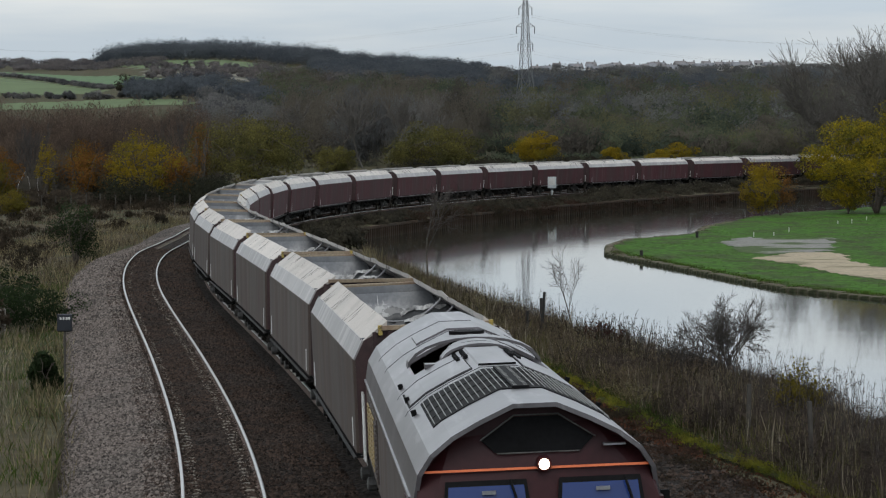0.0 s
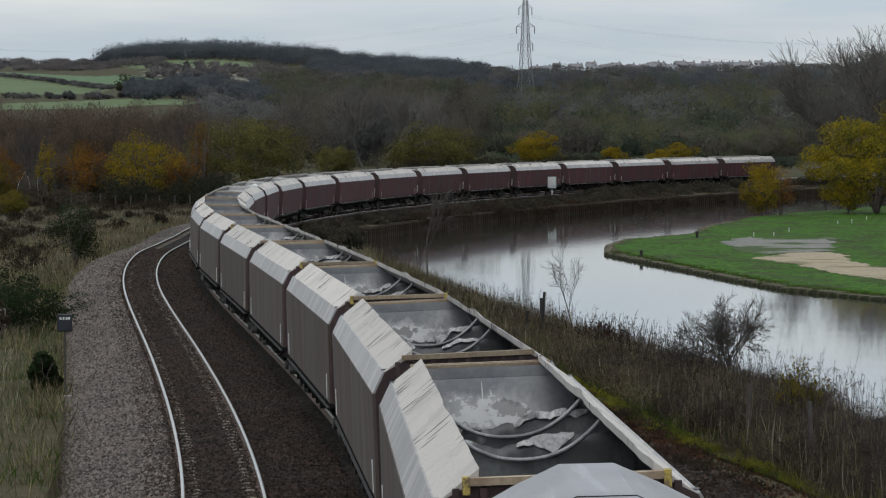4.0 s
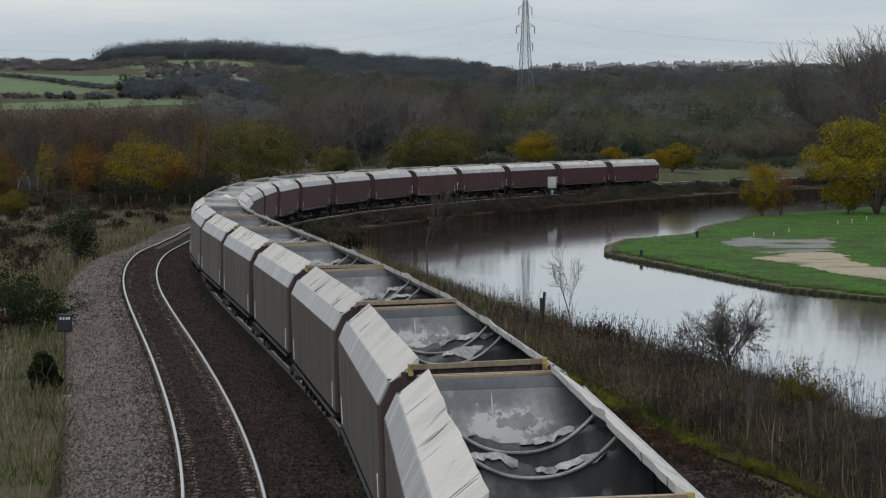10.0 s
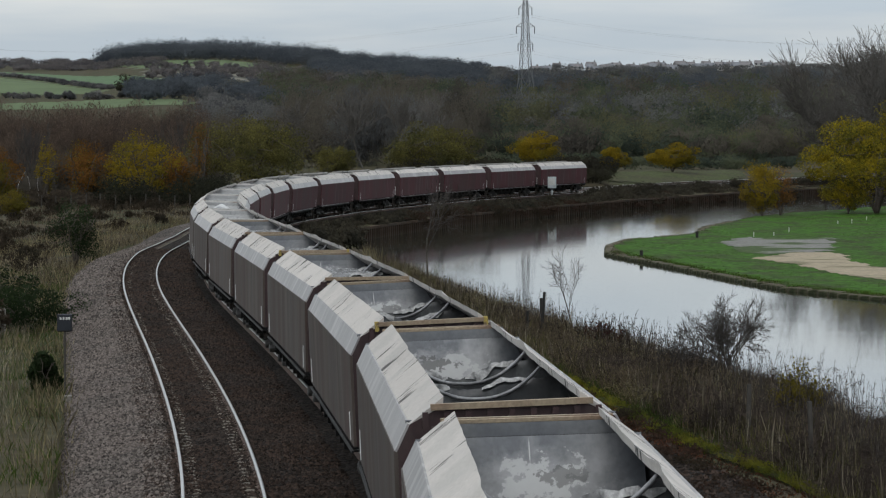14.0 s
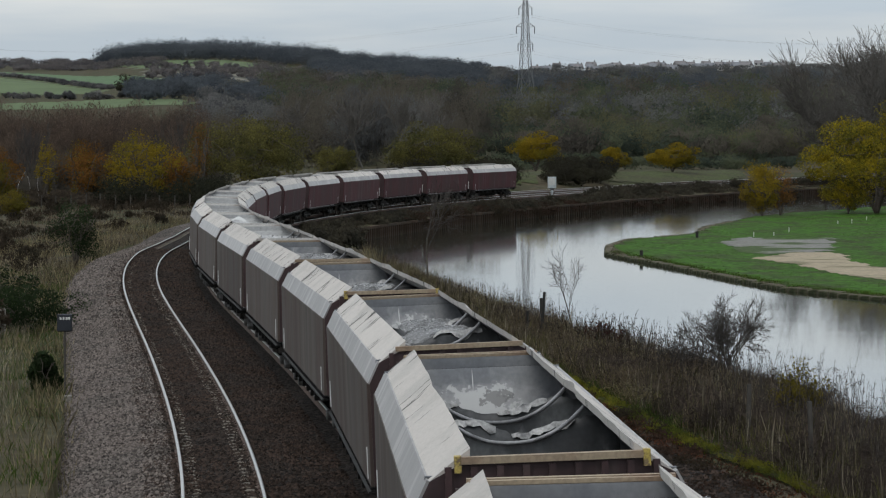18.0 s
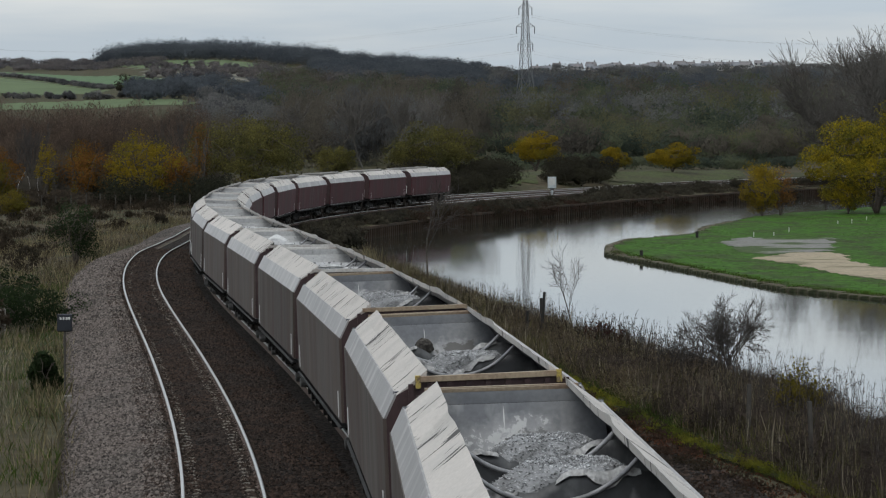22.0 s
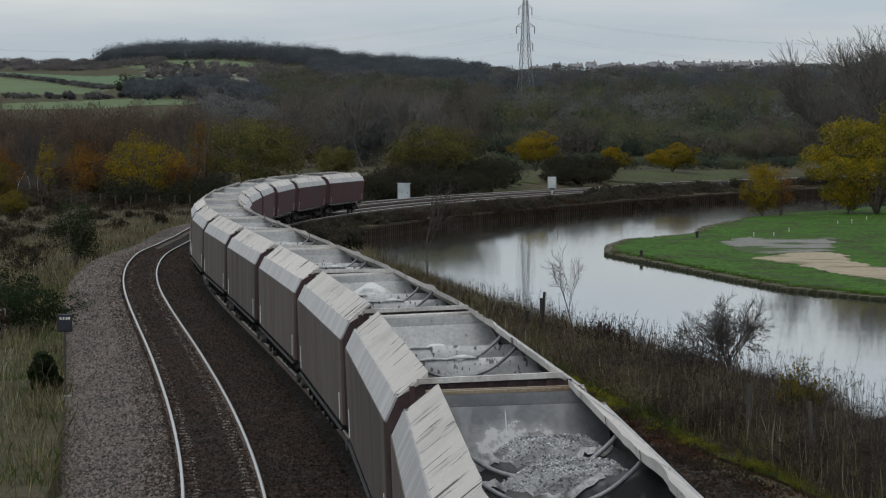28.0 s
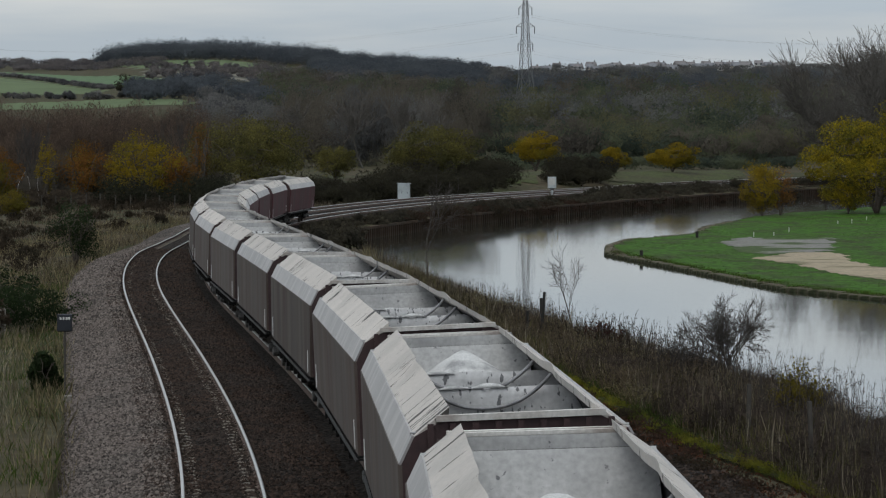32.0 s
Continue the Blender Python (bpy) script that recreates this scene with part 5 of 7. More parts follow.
    for (x0, y0), (x1, y1) in zip(RIVER[13:20], RIVER[14:21]):
        n = int(math.hypot(x1 - x0, y1 - y0) * (0.6 if y0 < 270 else 1.6))
        for i in range(n):
            f, out = rng.random(), rng.uniform(0.2, 0.9)
            k = math.hypot(x1 - x0, y1 - y0)
            rows.append((x0 + (x1 - x0) * f - (y1 - y0) / k * out, y0 + (y1 - y0) * f + (x1 - x0) / k * out, rng.uniform(0.8, 1.5), rng.uniform(1.6, 3.0)))
    scrub = []
    for i in range(120):
        p = on_line(rng.uniform(296, 392), rng.uniform(3.0, 7.0))
        scrub.append((p.x, p.y, rng.uniform(1.0, 1.7), rng.uniform(2.0, 3.6)))
    for (x0, y0), (x1, y1) in zip(RIVER[10:14], RIVER[11:15]):
        for i in range(26):
            f, out = rng.random(), rng.uniform(0.2, 2.6)
            scrub.append((x0 + (x1 - x0) * f - out, y0 + (y1 - y0) * f + out * 0.15, rng.uniform(0.7, 1.3), rng.uniform(1.2, 2.2)))
    for (x0, y0), (x1, y1) in zip(RIVER[14:20], RIVER[15:21]):
        k = math.hypot(x1 - x0, y1 - y0)
        for i in range(int(k * 1.3)):
            f, out = rng.random(), rng.uniform(0.3, 3.2)
            scrub.append((x0 + (x1 - x0) * f - (y1 - y0) / k * out, y0 + (y1 - y0) * f + (x1 - x0) / k * out, rng.uniform(0.6, 1.2), rng.uniform(1.4, 2.6)))
    woods("bank_scrub", scrub, bank_scrub, 121, 520, 0.07, "grey-green tangled scrub on the canal bank", slim=2.0, category="scrub", lift=0.1)
    woods("bank_brambles", rows, bramble_red, 21, 200, 0.074, "reddish-brown brambles on the canal bank", slim=1.3, category="brambles", lift=-0.35)


weeds_tan = foliage("tan_bramble_stems", (0.085, 0.066, 0.048), (0.058, 0.047, 0.035))
weeds_leaf = foliage("brown_bramble_leaves", (0.05, 0.038, 0.026), (0.036, 0.031, 0.021))
leaf_thicket = foliage("dark_thicket_leaves", (0.034, 0.036, 0.021), (0.02, 0.021, 0.015))
leaf_hedge = foliage("dark_hedge_leaves", (0.045, 0.042, 0.027), (0.033, 0.03, 0.022))
bramble_red = foliage("reddish_bramble_leaves", (0.058, 0.035, 0.025), (0.043, 0.034, 0.022))
bank_scrub = foliage("grey_green_bank_scrub", (0.07, 0.062, 0.044), (0.038, 0.036, 0.027))
ivy = foliage("dark_ivy_leaves", (0.026, 0.042, 0.016), (0.018, 0.028, 0.012))

pale_stems = foliage("bleached_dead_stems", (0.30, 0.26, 0.19), (0.18, 0.155, 0.115), 0.3, 0.6)
olive_grass = foliage("dull_olive_grass", (0.10, 0.095, 0.03), (0.07, 0.066, 0.025), 0.3, 0.5)
dark_canes = foliage("dark_bramble_canes", (0.085, 0.066, 0.053), (0.047, 0.037, 0.031), 0.4, 0.75)
leaf_sallow = foliage("yellow_green_sallow_leaves", (0.156, 0.124, 0.021), (0.098, 0.091, 0.018))

build_ground()
build_line()
scatter_ballast()
build_water()
build_woods()

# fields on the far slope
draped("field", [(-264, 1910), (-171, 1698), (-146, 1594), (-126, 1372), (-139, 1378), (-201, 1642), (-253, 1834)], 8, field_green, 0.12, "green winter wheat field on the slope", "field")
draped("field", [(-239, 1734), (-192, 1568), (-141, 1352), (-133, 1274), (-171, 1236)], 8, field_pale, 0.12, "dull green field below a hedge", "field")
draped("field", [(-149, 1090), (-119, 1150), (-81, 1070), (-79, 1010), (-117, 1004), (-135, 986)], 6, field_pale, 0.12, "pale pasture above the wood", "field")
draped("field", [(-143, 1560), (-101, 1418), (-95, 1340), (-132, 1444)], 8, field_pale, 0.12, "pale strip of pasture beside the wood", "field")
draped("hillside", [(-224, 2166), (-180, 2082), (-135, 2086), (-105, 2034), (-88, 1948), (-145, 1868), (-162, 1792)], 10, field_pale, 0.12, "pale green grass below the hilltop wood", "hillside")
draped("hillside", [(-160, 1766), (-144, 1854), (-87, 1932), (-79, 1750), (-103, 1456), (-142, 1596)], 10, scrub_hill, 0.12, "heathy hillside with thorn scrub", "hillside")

draped("meadow", [(19.9, 396), (37.2, 402), (40.8, 440), (21.7, 432)], 2, meadow_grass, 0.1, "strip of pale green meadow behind the line", "grass")
draped("meadow", [(7.0, 372), (11.6, 378), (13.1, 425), (7.8, 415)], 2, meadow_grass, 0.1, "patch of rough green meadow behind the line", "grass")
# the point of land across the canal
draped("island_lawn", ISLAND, 1.0, lawn, 0.02, "bright green mown grass on the point", "grass")
draped("dirt_track", [(19.3, 204.3), (22.8, 213.9), (25.8, 211.2), (25.0, 196.2), (26.4, 187.3), (24.3, 172.3), (22.6, 182.5), (21.2, 192.4)], 0.3, sand, 0.05, "pale sandy track worn through the grass", "track", ragged=0.7)
draped("hardstanding", [(20.0, 235.2), (23.0, 243.3), (25.2, 236.4), (28.8, 240.9), (26.9, 222.6), (24.3, 213.9), (21.0, 211.2), (19.6, 215.8)], 0.3, tarmac, 0.045, "worn grey hardstanding patched with grass", "paving", ragged=0.9)

for nm, x, y, h, w, sd, lf, lab, n, sz in (
        ("willow", -20.8, 352, 9.0, 16.0, 1, leaf_olive, "broad olive-brown willow in thin leaf", 22000, 0.10),
        ("willow", -1.3, 372, 7.2, 13.4, 2, leaf_olive, "round olive willow bush behind the line", 18000, 0.10),
        ("willow", -12.5, 380, 4.6, 6.0, 31, leaf_olive, "low olive willow bush behind the line", 9000, 0.08),
        ("maple", 12.2, 430, 5.4, 8.4, 3, leaf_yellow, "small yellow field maple by the wood", 12000, 0.09),
        ("maple", 22.2, 424, 3.4, 4.6, 4, leaf_yellow, "low yellow bush by the wood", 7000, 0.09),
        ("maple", 29.8, 424, 4.0, 7.6, 5, leaf_yellow, "spreading yellow bush by the wood", 11000, 0.09),
        ("poplar", -28.9, 316, 7.2, 8.2, 6, leaf_yellow, "yellow-leaved young tree by the wood", 6000, 0.09),
        ("poplar", -30.4, 322, 8.4, 2.6, 40, leaf_yellow, "thin tall yellow-leaved tree by the wood", 2200, 0.07),
        ("poplar", -25.8, 318, 5.6, 4.6, 41, leaf_orange, "orange-leaved bush by the wood", 3600, 0.09),
        ("poplar", -34.6, 318, 6.2, 6.6, 7, leaf_orange, "orange-leaved young tree by the wood", 5000, 0.09),
        ("poplar", -35.6, 322, 6.4, 3.6, 33, leaf_yellow, "yellow and orange young tree by the wood", 2600, 0.07),
        ("poplar", -25.6, 345, 9.4, 3.0, 34, leaf_orange, "tall thin orange-leaved tree by the wood", 2400, 0.07),
        ("poplar", -38.6, 318, 6.8, 2.6, 42, leaf_yellow, "thin yellowing tree by the wood", 1800, 0.07),
        ("poplar", -42.6, 314, 6.4, 5.2, 8, leaf_orange, "orange and yellow young tree by the wood", 5200, 0.09),
        ("sallow", -41.0, 300, 5.0, 4.6, 35, leaf_sallow, "yellow-green sallow bush near the fence", 8000, 0.06),
        ("sallow", -33.6, 255, 2.6, 3.4, 36, leaf_sallow, "low yellow-green sallow bush near the fence", 5000, 0.05),
        ("alder", 29.0, 296.5, 5.4, 5.2, 9, leaf_yellow, "yellow-orange young alder at the water's edge", 9000, 0.065),
        ("alder", 30.9, 299, 5.0, 3.6, 39, leaf_orange, "half-bare orange alder at the water's edge", 2600, 0.06),
        # two unseen willows, added to darken the reflection in the water
        ("willow", 50.0, 322, 13, 9.5, 81, leaf_olive, "tall olive willow added out of view beyond the lime", 9000, 0.12),
        ("willow", 54.0, 312, 12, 10, 82, leaf_olive, "tall olive willow added out of view beyond the lime", 9000, 0.12),
        ("sallow", 37.6, 303, 3.4, 5.0, 83, leaf_lime, "low yellow-green growth round the lime's foot", 5000, 0.075),
        ("sallow", 43.0, 303, 3.6, 6.0, 84, leaf_lime, "low yellow-green growth round the lime's foot", 5000, 0.075),
        ("lime", 40.6, 306, 10.6, 17.0, 10, leaf_lime, "large yellow-leaved lime on the bank", 36000, 0.085)):
    leafy(nm, x, y, h, w, sd, lf, lab, n, sz, lumps={"willow": 130, "lime": 60}.get(nm, 44), tight={"willow": 0.21, "lime": 0.2}.get(nm, 0.28), low=0.02 if nm in ("lime", "alder", "willow") else 0.1)
for x, y, h, sd in ((-39.5, 320, 8.4, 51), (-40.6, 322, 7.6, 52), (-41.6, 318, 8.0, 53), (-27.6, 330, 9.6, 54), (-29.0, 336, 9.0, 55), (-43.2, 330, 8.5, 56)):
    woody("birch", x, y, h, 0.05, sd, "pale-stemmed birch, nearly leafless", wood=bark_pale, levels=4, forks=2, spread=0.24, up=0.4, min_r=0.012, bare=0.5)
for x, y, h, sd in ((-20, 474, 10.5, 91), (-11.5, 470, 11.5, 92), (-6.5, 468, 11, 93), (-1.8, 476, 12, 94), (-15.5, 478, 11, 95)):
    woody("bare_alder", x, y, h, 0.16, sd, "tall bare alder at the edge of the wood", levels=3, forks=3, spread=0.42, up=0.3, min_r=0.03, twig=twig_ash, wood=twig_ash)
for x, y, h, sd in ((53.5, 402, 21, 67), (52.8, 405, 22, 61), (50.4, 412, 19, 62), (57, 420, 20, 63), (48.2, 408, 15, 64), (60, 410, 22, 65), (55.2, 398, 21, 66)):
    woody("bare_ash", x, y, h, 0.22, sd, "tall bare ash with fine twigs", levels=4, forks=3, spread=0.46, up=0.22, min_r=0.019, twig=twig_ash)
woody("hawthorn", 8.7, 99.0, 3.3, 0.05, 22, "leafless hawthorn shrub on the bank", "shrub", levels=5, forks=2, stems=7, spread=0.55, up=0.08, min_r=0.004)
woody("sapling", 4.85, 124.2, 3.6, 0.035, 23, "thin leafless sapling on the bank", "tree", levels=4, forks=2, spread=0.55, up=0.12, min_r=0.0045, z=-1.5)
woody("young_alder", -0.75, 160.2, 5.6, 0.06, 24, "slender leafless alder beside the water", "tree", levels=4, forks=2, spread=0.42, up=0.16, min_r=0.008, z=-1.5)
for x, y, h, w, sd in ((-15.0, 117, 2.1, 4.6, 71), (-17.2, 124, 2.3, 4.0, 72), (-10.9, 89, 1.15, 1.0, 73), (-19.6, 174, 4.4, 3.4, 74), (-17.2, 109, 1.2, 2.4, 75)):
    leafy("ivy_bush", x, y, h, w, sd, ivy, "dark evergreen ivy bush beside the line", 5000, 0.05, low=0.02, category="bush")


def scatter(n, s0, s1, q0, q1, seed, clump=0.0, bend=None):
    rng = np.random.default_rng(seed)
    s, q = rng.uniform(s0, s1, n), rng.uniform(q0, q1, n)
    if bend:
        q = q + np.interp(s, *bend)
    x, y, th = np.interp(s, LS, LX), np.interp(s, LS, LY), np.interp(s, LS, TH)
    x, y = x + q * np.sin(th), y - q * np.cos(th)
    ok = ~(inside(RIVER, x, y) & ~inside(ISLAND, x, y))
    if clump:
        f = np.array([noise.noise((a * clump, b * clump, seed)) for a, b in zip(x, y)])
        ok &= f > rng.uniform(-0.35, 0.35, n)
    return x[ok], y[ok], rng


def seed_heads(name, x, y, h, material, seed, label, thick=1.0):
    """Tall thin stems with a few side sprigs and seed heads."""
    rng = np.random.default_rng(seed)
    z = land(x, y)
    segs = []
    for a, b, c, d in zip(x, y, z, h):
        lean = rng.normal(size=2) * 0.2 * d
        p, q = np.array([a, b, c]), np.array([a + lean[0], b + lean[1], c + d])
        segs.append((p, q, 0.010 * thick, 0.006 * thick))
        for _ in range(5):
            m = p + (q - p) * rng.uniform(0.55, 1.0)
            segs.append((m, m + np.array([*(rng.normal(size=2) * 0.05), rng.uniform(0.02, 0.09)]), 0.006 * thick, 0.016 * thick))
    v, f = tube_mesh(segs, 3)
    return tagged(array_mesh(name, v, f, material), label, "weeds", kind="stuff")


# canal bank
x, y, rng = scatter(5000, 30, 135, 8.3, 15, 1, 0.25)
seed_heads("bank_weeds", x, y, rng.uniform(0.6, 1.5, len(x)) * np.interp(y, [60, 100, 150], [1.0, 1.0, 0.75]), weeds, 2, "tall dead weed stems with seed heads on the bank", 0.6)
x, y, rng = scatter(2600, 5, 95, 9.4, 15, 41, 0.25)
seed_heads("bank_weeds", x, y, rng.uniform(1.0, 1.75, len(x)) * np.interp(y, [50, 85, 100, 150], [1.2, 1.2, 1.0, 0.75]), twig_dark, 42, "dark dead umbel stems above the bank", 0.5)
x, y, rng = scatter(3600, 5, 46, 8.0, 13, 71, 0.4)
blades("bank_grass", x, y, rng.uniform(0.6, 1.4, len(x)), pale_stems, 72, "tall bleached stems standing on the bank", 0.004, 0.14)
x, y, rng = scatter(6500, 5, 46, 7.9, 13, 73, 0.5)
blades("bank_grass", x, y, rng.uniform(0.4, 1.1, len(x)), olive_grass, 74, "dull olive grass and leaves on the bank", 0.007, 0.4)
x, y, rng = scatter(30000, 25, 165, 7.6, 14, 3, 0.7)
blades("bank_grass", x, y, rng.uniform(0.3, 0.95, len(x)), straw, 4, "dead straw-coloured grass on the bank", 0.006, 0.22)
x, y, rng = scatter(4500, 5, 45, 7.8, 11, 33, 0.9)
blades("bank_grass", x, y, rng.uniform(0.3, 0.7, len(x)), straw, 34, "dead straw-coloured grass on the bank", 0.004, 0.25)
x, y, rng = scatter(16000, 40, 120, 7.6, 14, 13, 0.4)
blades("bank_grass", x, y, rng.uniform(0.3, 1.1, len(x)), weeds, 14, "dead grey-brown grass on the bank", 0.006, 0.6)
x, y, rng = scatter(16000, 33, 125, 7.8, 13.8, 51, 0.5)
blades("bank_grass", x, y, rng.uniform(0.4, 1.15, len(x)), pale_stems, 52, "pale bleached stems standing on the bank", 0.006, 0.16)
x, y, rng = scatter(18000, 36, 125, 7.8, 13.5, 53, 0.6)
blades("bank_grass", x, y, rng.uniform(0.4, 1.1, len(x)), olive_grass, 54, "dull olive grass on the bank", 0.007, 0.3)
for n, s0, s1, low, high, tone, sd, lab in ((420, 5, 52, 0.6, 1.3, dark_canes, 55, "tangled dark bramble canes on the bank"), (150, 30, 80, 0.5, 1.2, weeds, 57, "tangled dead bramble canes on the bank"),
                                            (180, 45, 125, 0.4, 0.95, weeds, 59, "tangled dead bramble canes on the bank"), (300, 36, 125, 0.4, 0.95, straw, 63, "tangled pale dead stems on the bank")):
    x, y, rng = scatter(n, s0, s1, 8.0, 13.8, sd)
    woods("bank_tangle", np.stack([x, y, rng.uniform(low, high, len(x)), rng.uniform(0.9, 1.9, len(x))], 1), tone, sd + 1, 400, 0.009, lab, slim=15, category="brambles", lift=-0.1)
x, y, rng = scatter(130, 5, 120, 8.2, 13.5, 15)
woods("bank_brambles", np.stack([x, y, rng.uniform(0.4, 0.9, len(x)), rng.uniform(0.7, 1.4, len(x))], 1), weeds_leaf, 16, 300, 0.022, "brown bramble tangles on the bank", slim=2.6, category="brambles", lift=-0.1)
x, y, rng = scatter(30, 30, 110, 8.0, 12.5, 17)
woods("bank_brambles", np.stack([x, y, rng.uniform(0.5, 1.0, len(x)), rng.uniform(0.7, 1.3, len(x))], 1), leaf_olive, 18, 200, 0.025, "yellow-green bramble leaves on the bank", slim=1.4, category="brambles", lift=-0.1)
# rusty dock, and the yellowing bush
rng = np.random.default_rng(43)
x, y = 5.6 + rng.normal(size=90) * 0.3, 112.6 + rng.normal(size=90) * 0.5
seed_heads("dock_clump", x, y, rng.uniform(0.6, 1.05, 90), rusty_weeds, 44, "rusty red dock stems in seed", 1.6)
for x, y, h, w, sd in ((9.0, 83.2, 2.0, 0.9, 45), (9.6, 83.6, 1.8, 0.7, 46), (8.8, 83.0, 1.5, 1.0, 47)):
    leafy("sallow_bush", x, y, h, w, sd, leaf_sallow, "small yellow-green bush in the weeds", 1000, 0.032, low=0.25, lumps=12, category="bush")
# mossy cable trough between the ballast and the weeds, its brambles and litter
bend = ([0, 18, 25], [2.0, 1.0, 0.1])
trough_v, trough_f = [], []
for i, a in enumerate(np.arange(2, 130, 0.5)):
    for q, h in ((6.82, -0.2), (6.84, 0.09), (6.9, 0.13), (7.08, 0.14), (7.14, 0.1), (7.16, -0.2)):
        c = on_line(a, q + float(np.interp(a, *bend)) + 0.03 * noise.noise((a * 0.9, q, 1.0)))
        trough_v.append((c.x, c.y, float(land([c.x], [c.y])[0]) + h + 0.05 * noise.noise((a * 1.3, q * 3, 4.0))))
    if i:
        k = 6 * i
        trough_f += [(k - 6 + j, k - 5 + j, k + 1 + j, k + j) for j in range(5)]
tagged(add_mesh("cable_trough", trough_v, trough_f, trough_moss), "mossy concrete cable trough beside the ballast", "trough", kind="structure")
x, y, rng = scatter(3000, 5, 90, 6.76, 7.2, 19, 0.9, bend)
woods("kerb_moss", np.stack([x, y, rng.uniform(0.12, 0.3, len(x)), rng.uniform(0.15, 0.5, len(x))], 1), moss, 20, 80, 0.016, "yellow-green moss cushions on the trough", slim=1.0, category="moss", lift=0.06)
x, y, rng = scatter(16000, 5, 90, 6.7, 7.25, 29, 1.2, bend)
blades("kerb_moss", x, y, rng.uniform(0.05, 0.16, len(x)), moss, 30, "yellow-green moss and grass along the trough", 0.006, 0.6, "moss", z=land(x, y) + 0.13)
x, y, rng = scatter(14000, 0, 60, 7.15, 8.6, 21, 0.6, bend)
blades("bank_grass", x, y, rng.uniform(0.15, 0.5, len(x)), green_blades, 22, "green grass at the foot of the bank", 0.006, 0.5)
x, y, rng = scatter(13000, 5, 70, 4.4, 6.9, 23)
v, f = leaf_mesh(np.stack([x, y, land(x, y) + 0.16 + rng.uniform(0, 0.05, len(x))], 1), 0.03, rng)
tagged(array_mesh("fallen_leaves", v, f, foliage("fallen_brown_leaves", (0.12, 0.05, 0.028), (0.06, 0.03, 0.02))), "fallen brown leaves on the ballast edge", "leaves", kind="stuff")
x, y, rng = scatter(9000, 0, 45, 6.3, 9.2, 75)
v, f = leaf_mesh(np.stack([x, y, land(x, y) + rng.uniform(0.02, 0.06, len(x))], 1), 0.03, rng)
tagged(array_mesh("fallen_leaves", v, f, MATS["fallen_brown_leaves"]), "fallen brown leaves along the trough", "leaves", kind="stuff")
x, y, rng = scatter(260, 5, 80, 5.2, 6.9, 27)
woods("bramble_runners", np.stack([x, y, rng.uniform(0.15, 0.4, len(x)), rng.uniform(0.5, 1.0, len(x))], 1), bramble_red, 28, 160, 0.02, "low reddish bramble runners beside the ballast", slim=2.2, category="brambles", lift=0.08)
# verge beyond the outer track
x, y, rng = scatter(42000, 5, 215, -15, -6.7, 5, 0.35)
blades("verge_grass", x, y, rng.uniform(0.15, 0.7, len(x)), straw, 6, "straw-coloured grass beside the ballast", 0.010, 0.35)
x, y, rng = scatter(26000, 5, 120, -14, -6.6, 7, 0.3)
blades("verge_grass", x, y, rng.uniform(0.1, 0.4, len(x)), green_blades, 8, "green grass beside the ballast", 0.010, 0.5)
x, y, rng = scatter(12000, 5, 130, -14, -8.2, 65, 0.3)
blades("verge_grass", x, y, rng.uniform(0.3, 0.8, len(x)), pale_stems, 66, "pale bleached grass stems beside the ballast", 0.006, 0.3)
x, y, rng = scatter(20000, 100, 260, -34, -7, 9, 0.15)
blades("verge_grass", x, y, rng.uniform(0.3, 0.9, len(x)), weeds, 10, "dead brown weeds on the waste ground", 0.014, 0.35, "weeds")
x, y, rng = scatter(160, 60, 250, -34, -9, 11)
woods("waste_brambles", np.stack([x, y, rng.uniform(0.5, 1.3, len(x)), rng.uniform(1.0, 2.6, len(x))], 1), weeds_leaf, 12, 520, 0.05, "brown brambles on the waste ground", slim=2.0, category="brambles", lift=-0.1)
# rough turf on the point
rng = np.random.default_rng(61)
x, y = rng.uniform(11, 45, 60000), rng.uniform(160, 300, 60000)
f = np.array([noise.noise((a * 0.35, b * 0.12, 5.0)) for a, b in zip(x, y)])
ok = inside(ISLAND, x, y) & (f > rng.uniform(-0.5, 0.3, len(x)))
bare = inside([(19.3, 204.3), (21.2, 192.4), (24.3, 172.3), (26.4, 187.3), (25.0, 196.2), (25.8, 211.2), (28.8, 240.9), (23.0, 243.3), (19.6, 215.8)], x, y)
ok &= ~bare | (f > 0.25)
x, y = x[ok], y[ok]
blades("turf", x, y, rng.uniform(0.05, 0.13, len(x)), foliage("rough_turf_blades", (0.038, 0.09, 0.008), (0.034, 0.055, 0.011)), 62, "tufts of rough green grass on the point", 0.022, 0.6)
# grass edge of the point
rng = np.random.default_rng(31)
pts = [(a + (b - a) * f, c + (d - c) * f) for (a, c), (b, d) in zip(ISLAND[:6], ISLAND[1:7]) for f in np.linspace(0, 1, 600)]
x = np.array([p[0] for p in pts]) + rng.normal(size=len(pts)) * 0.25 + 0.35
y = np.array([p[1] for p in pts]) + rng.normal(size=len(pts)) * 0.25 + 0.35
blades("edge_grass", x, y, rng.uniform(0.1, 0.3, len(x)), green_blades, 32, "longer green grass at the water's edge", 0.012, 0.4, z=np.full(len(x), -1.97))

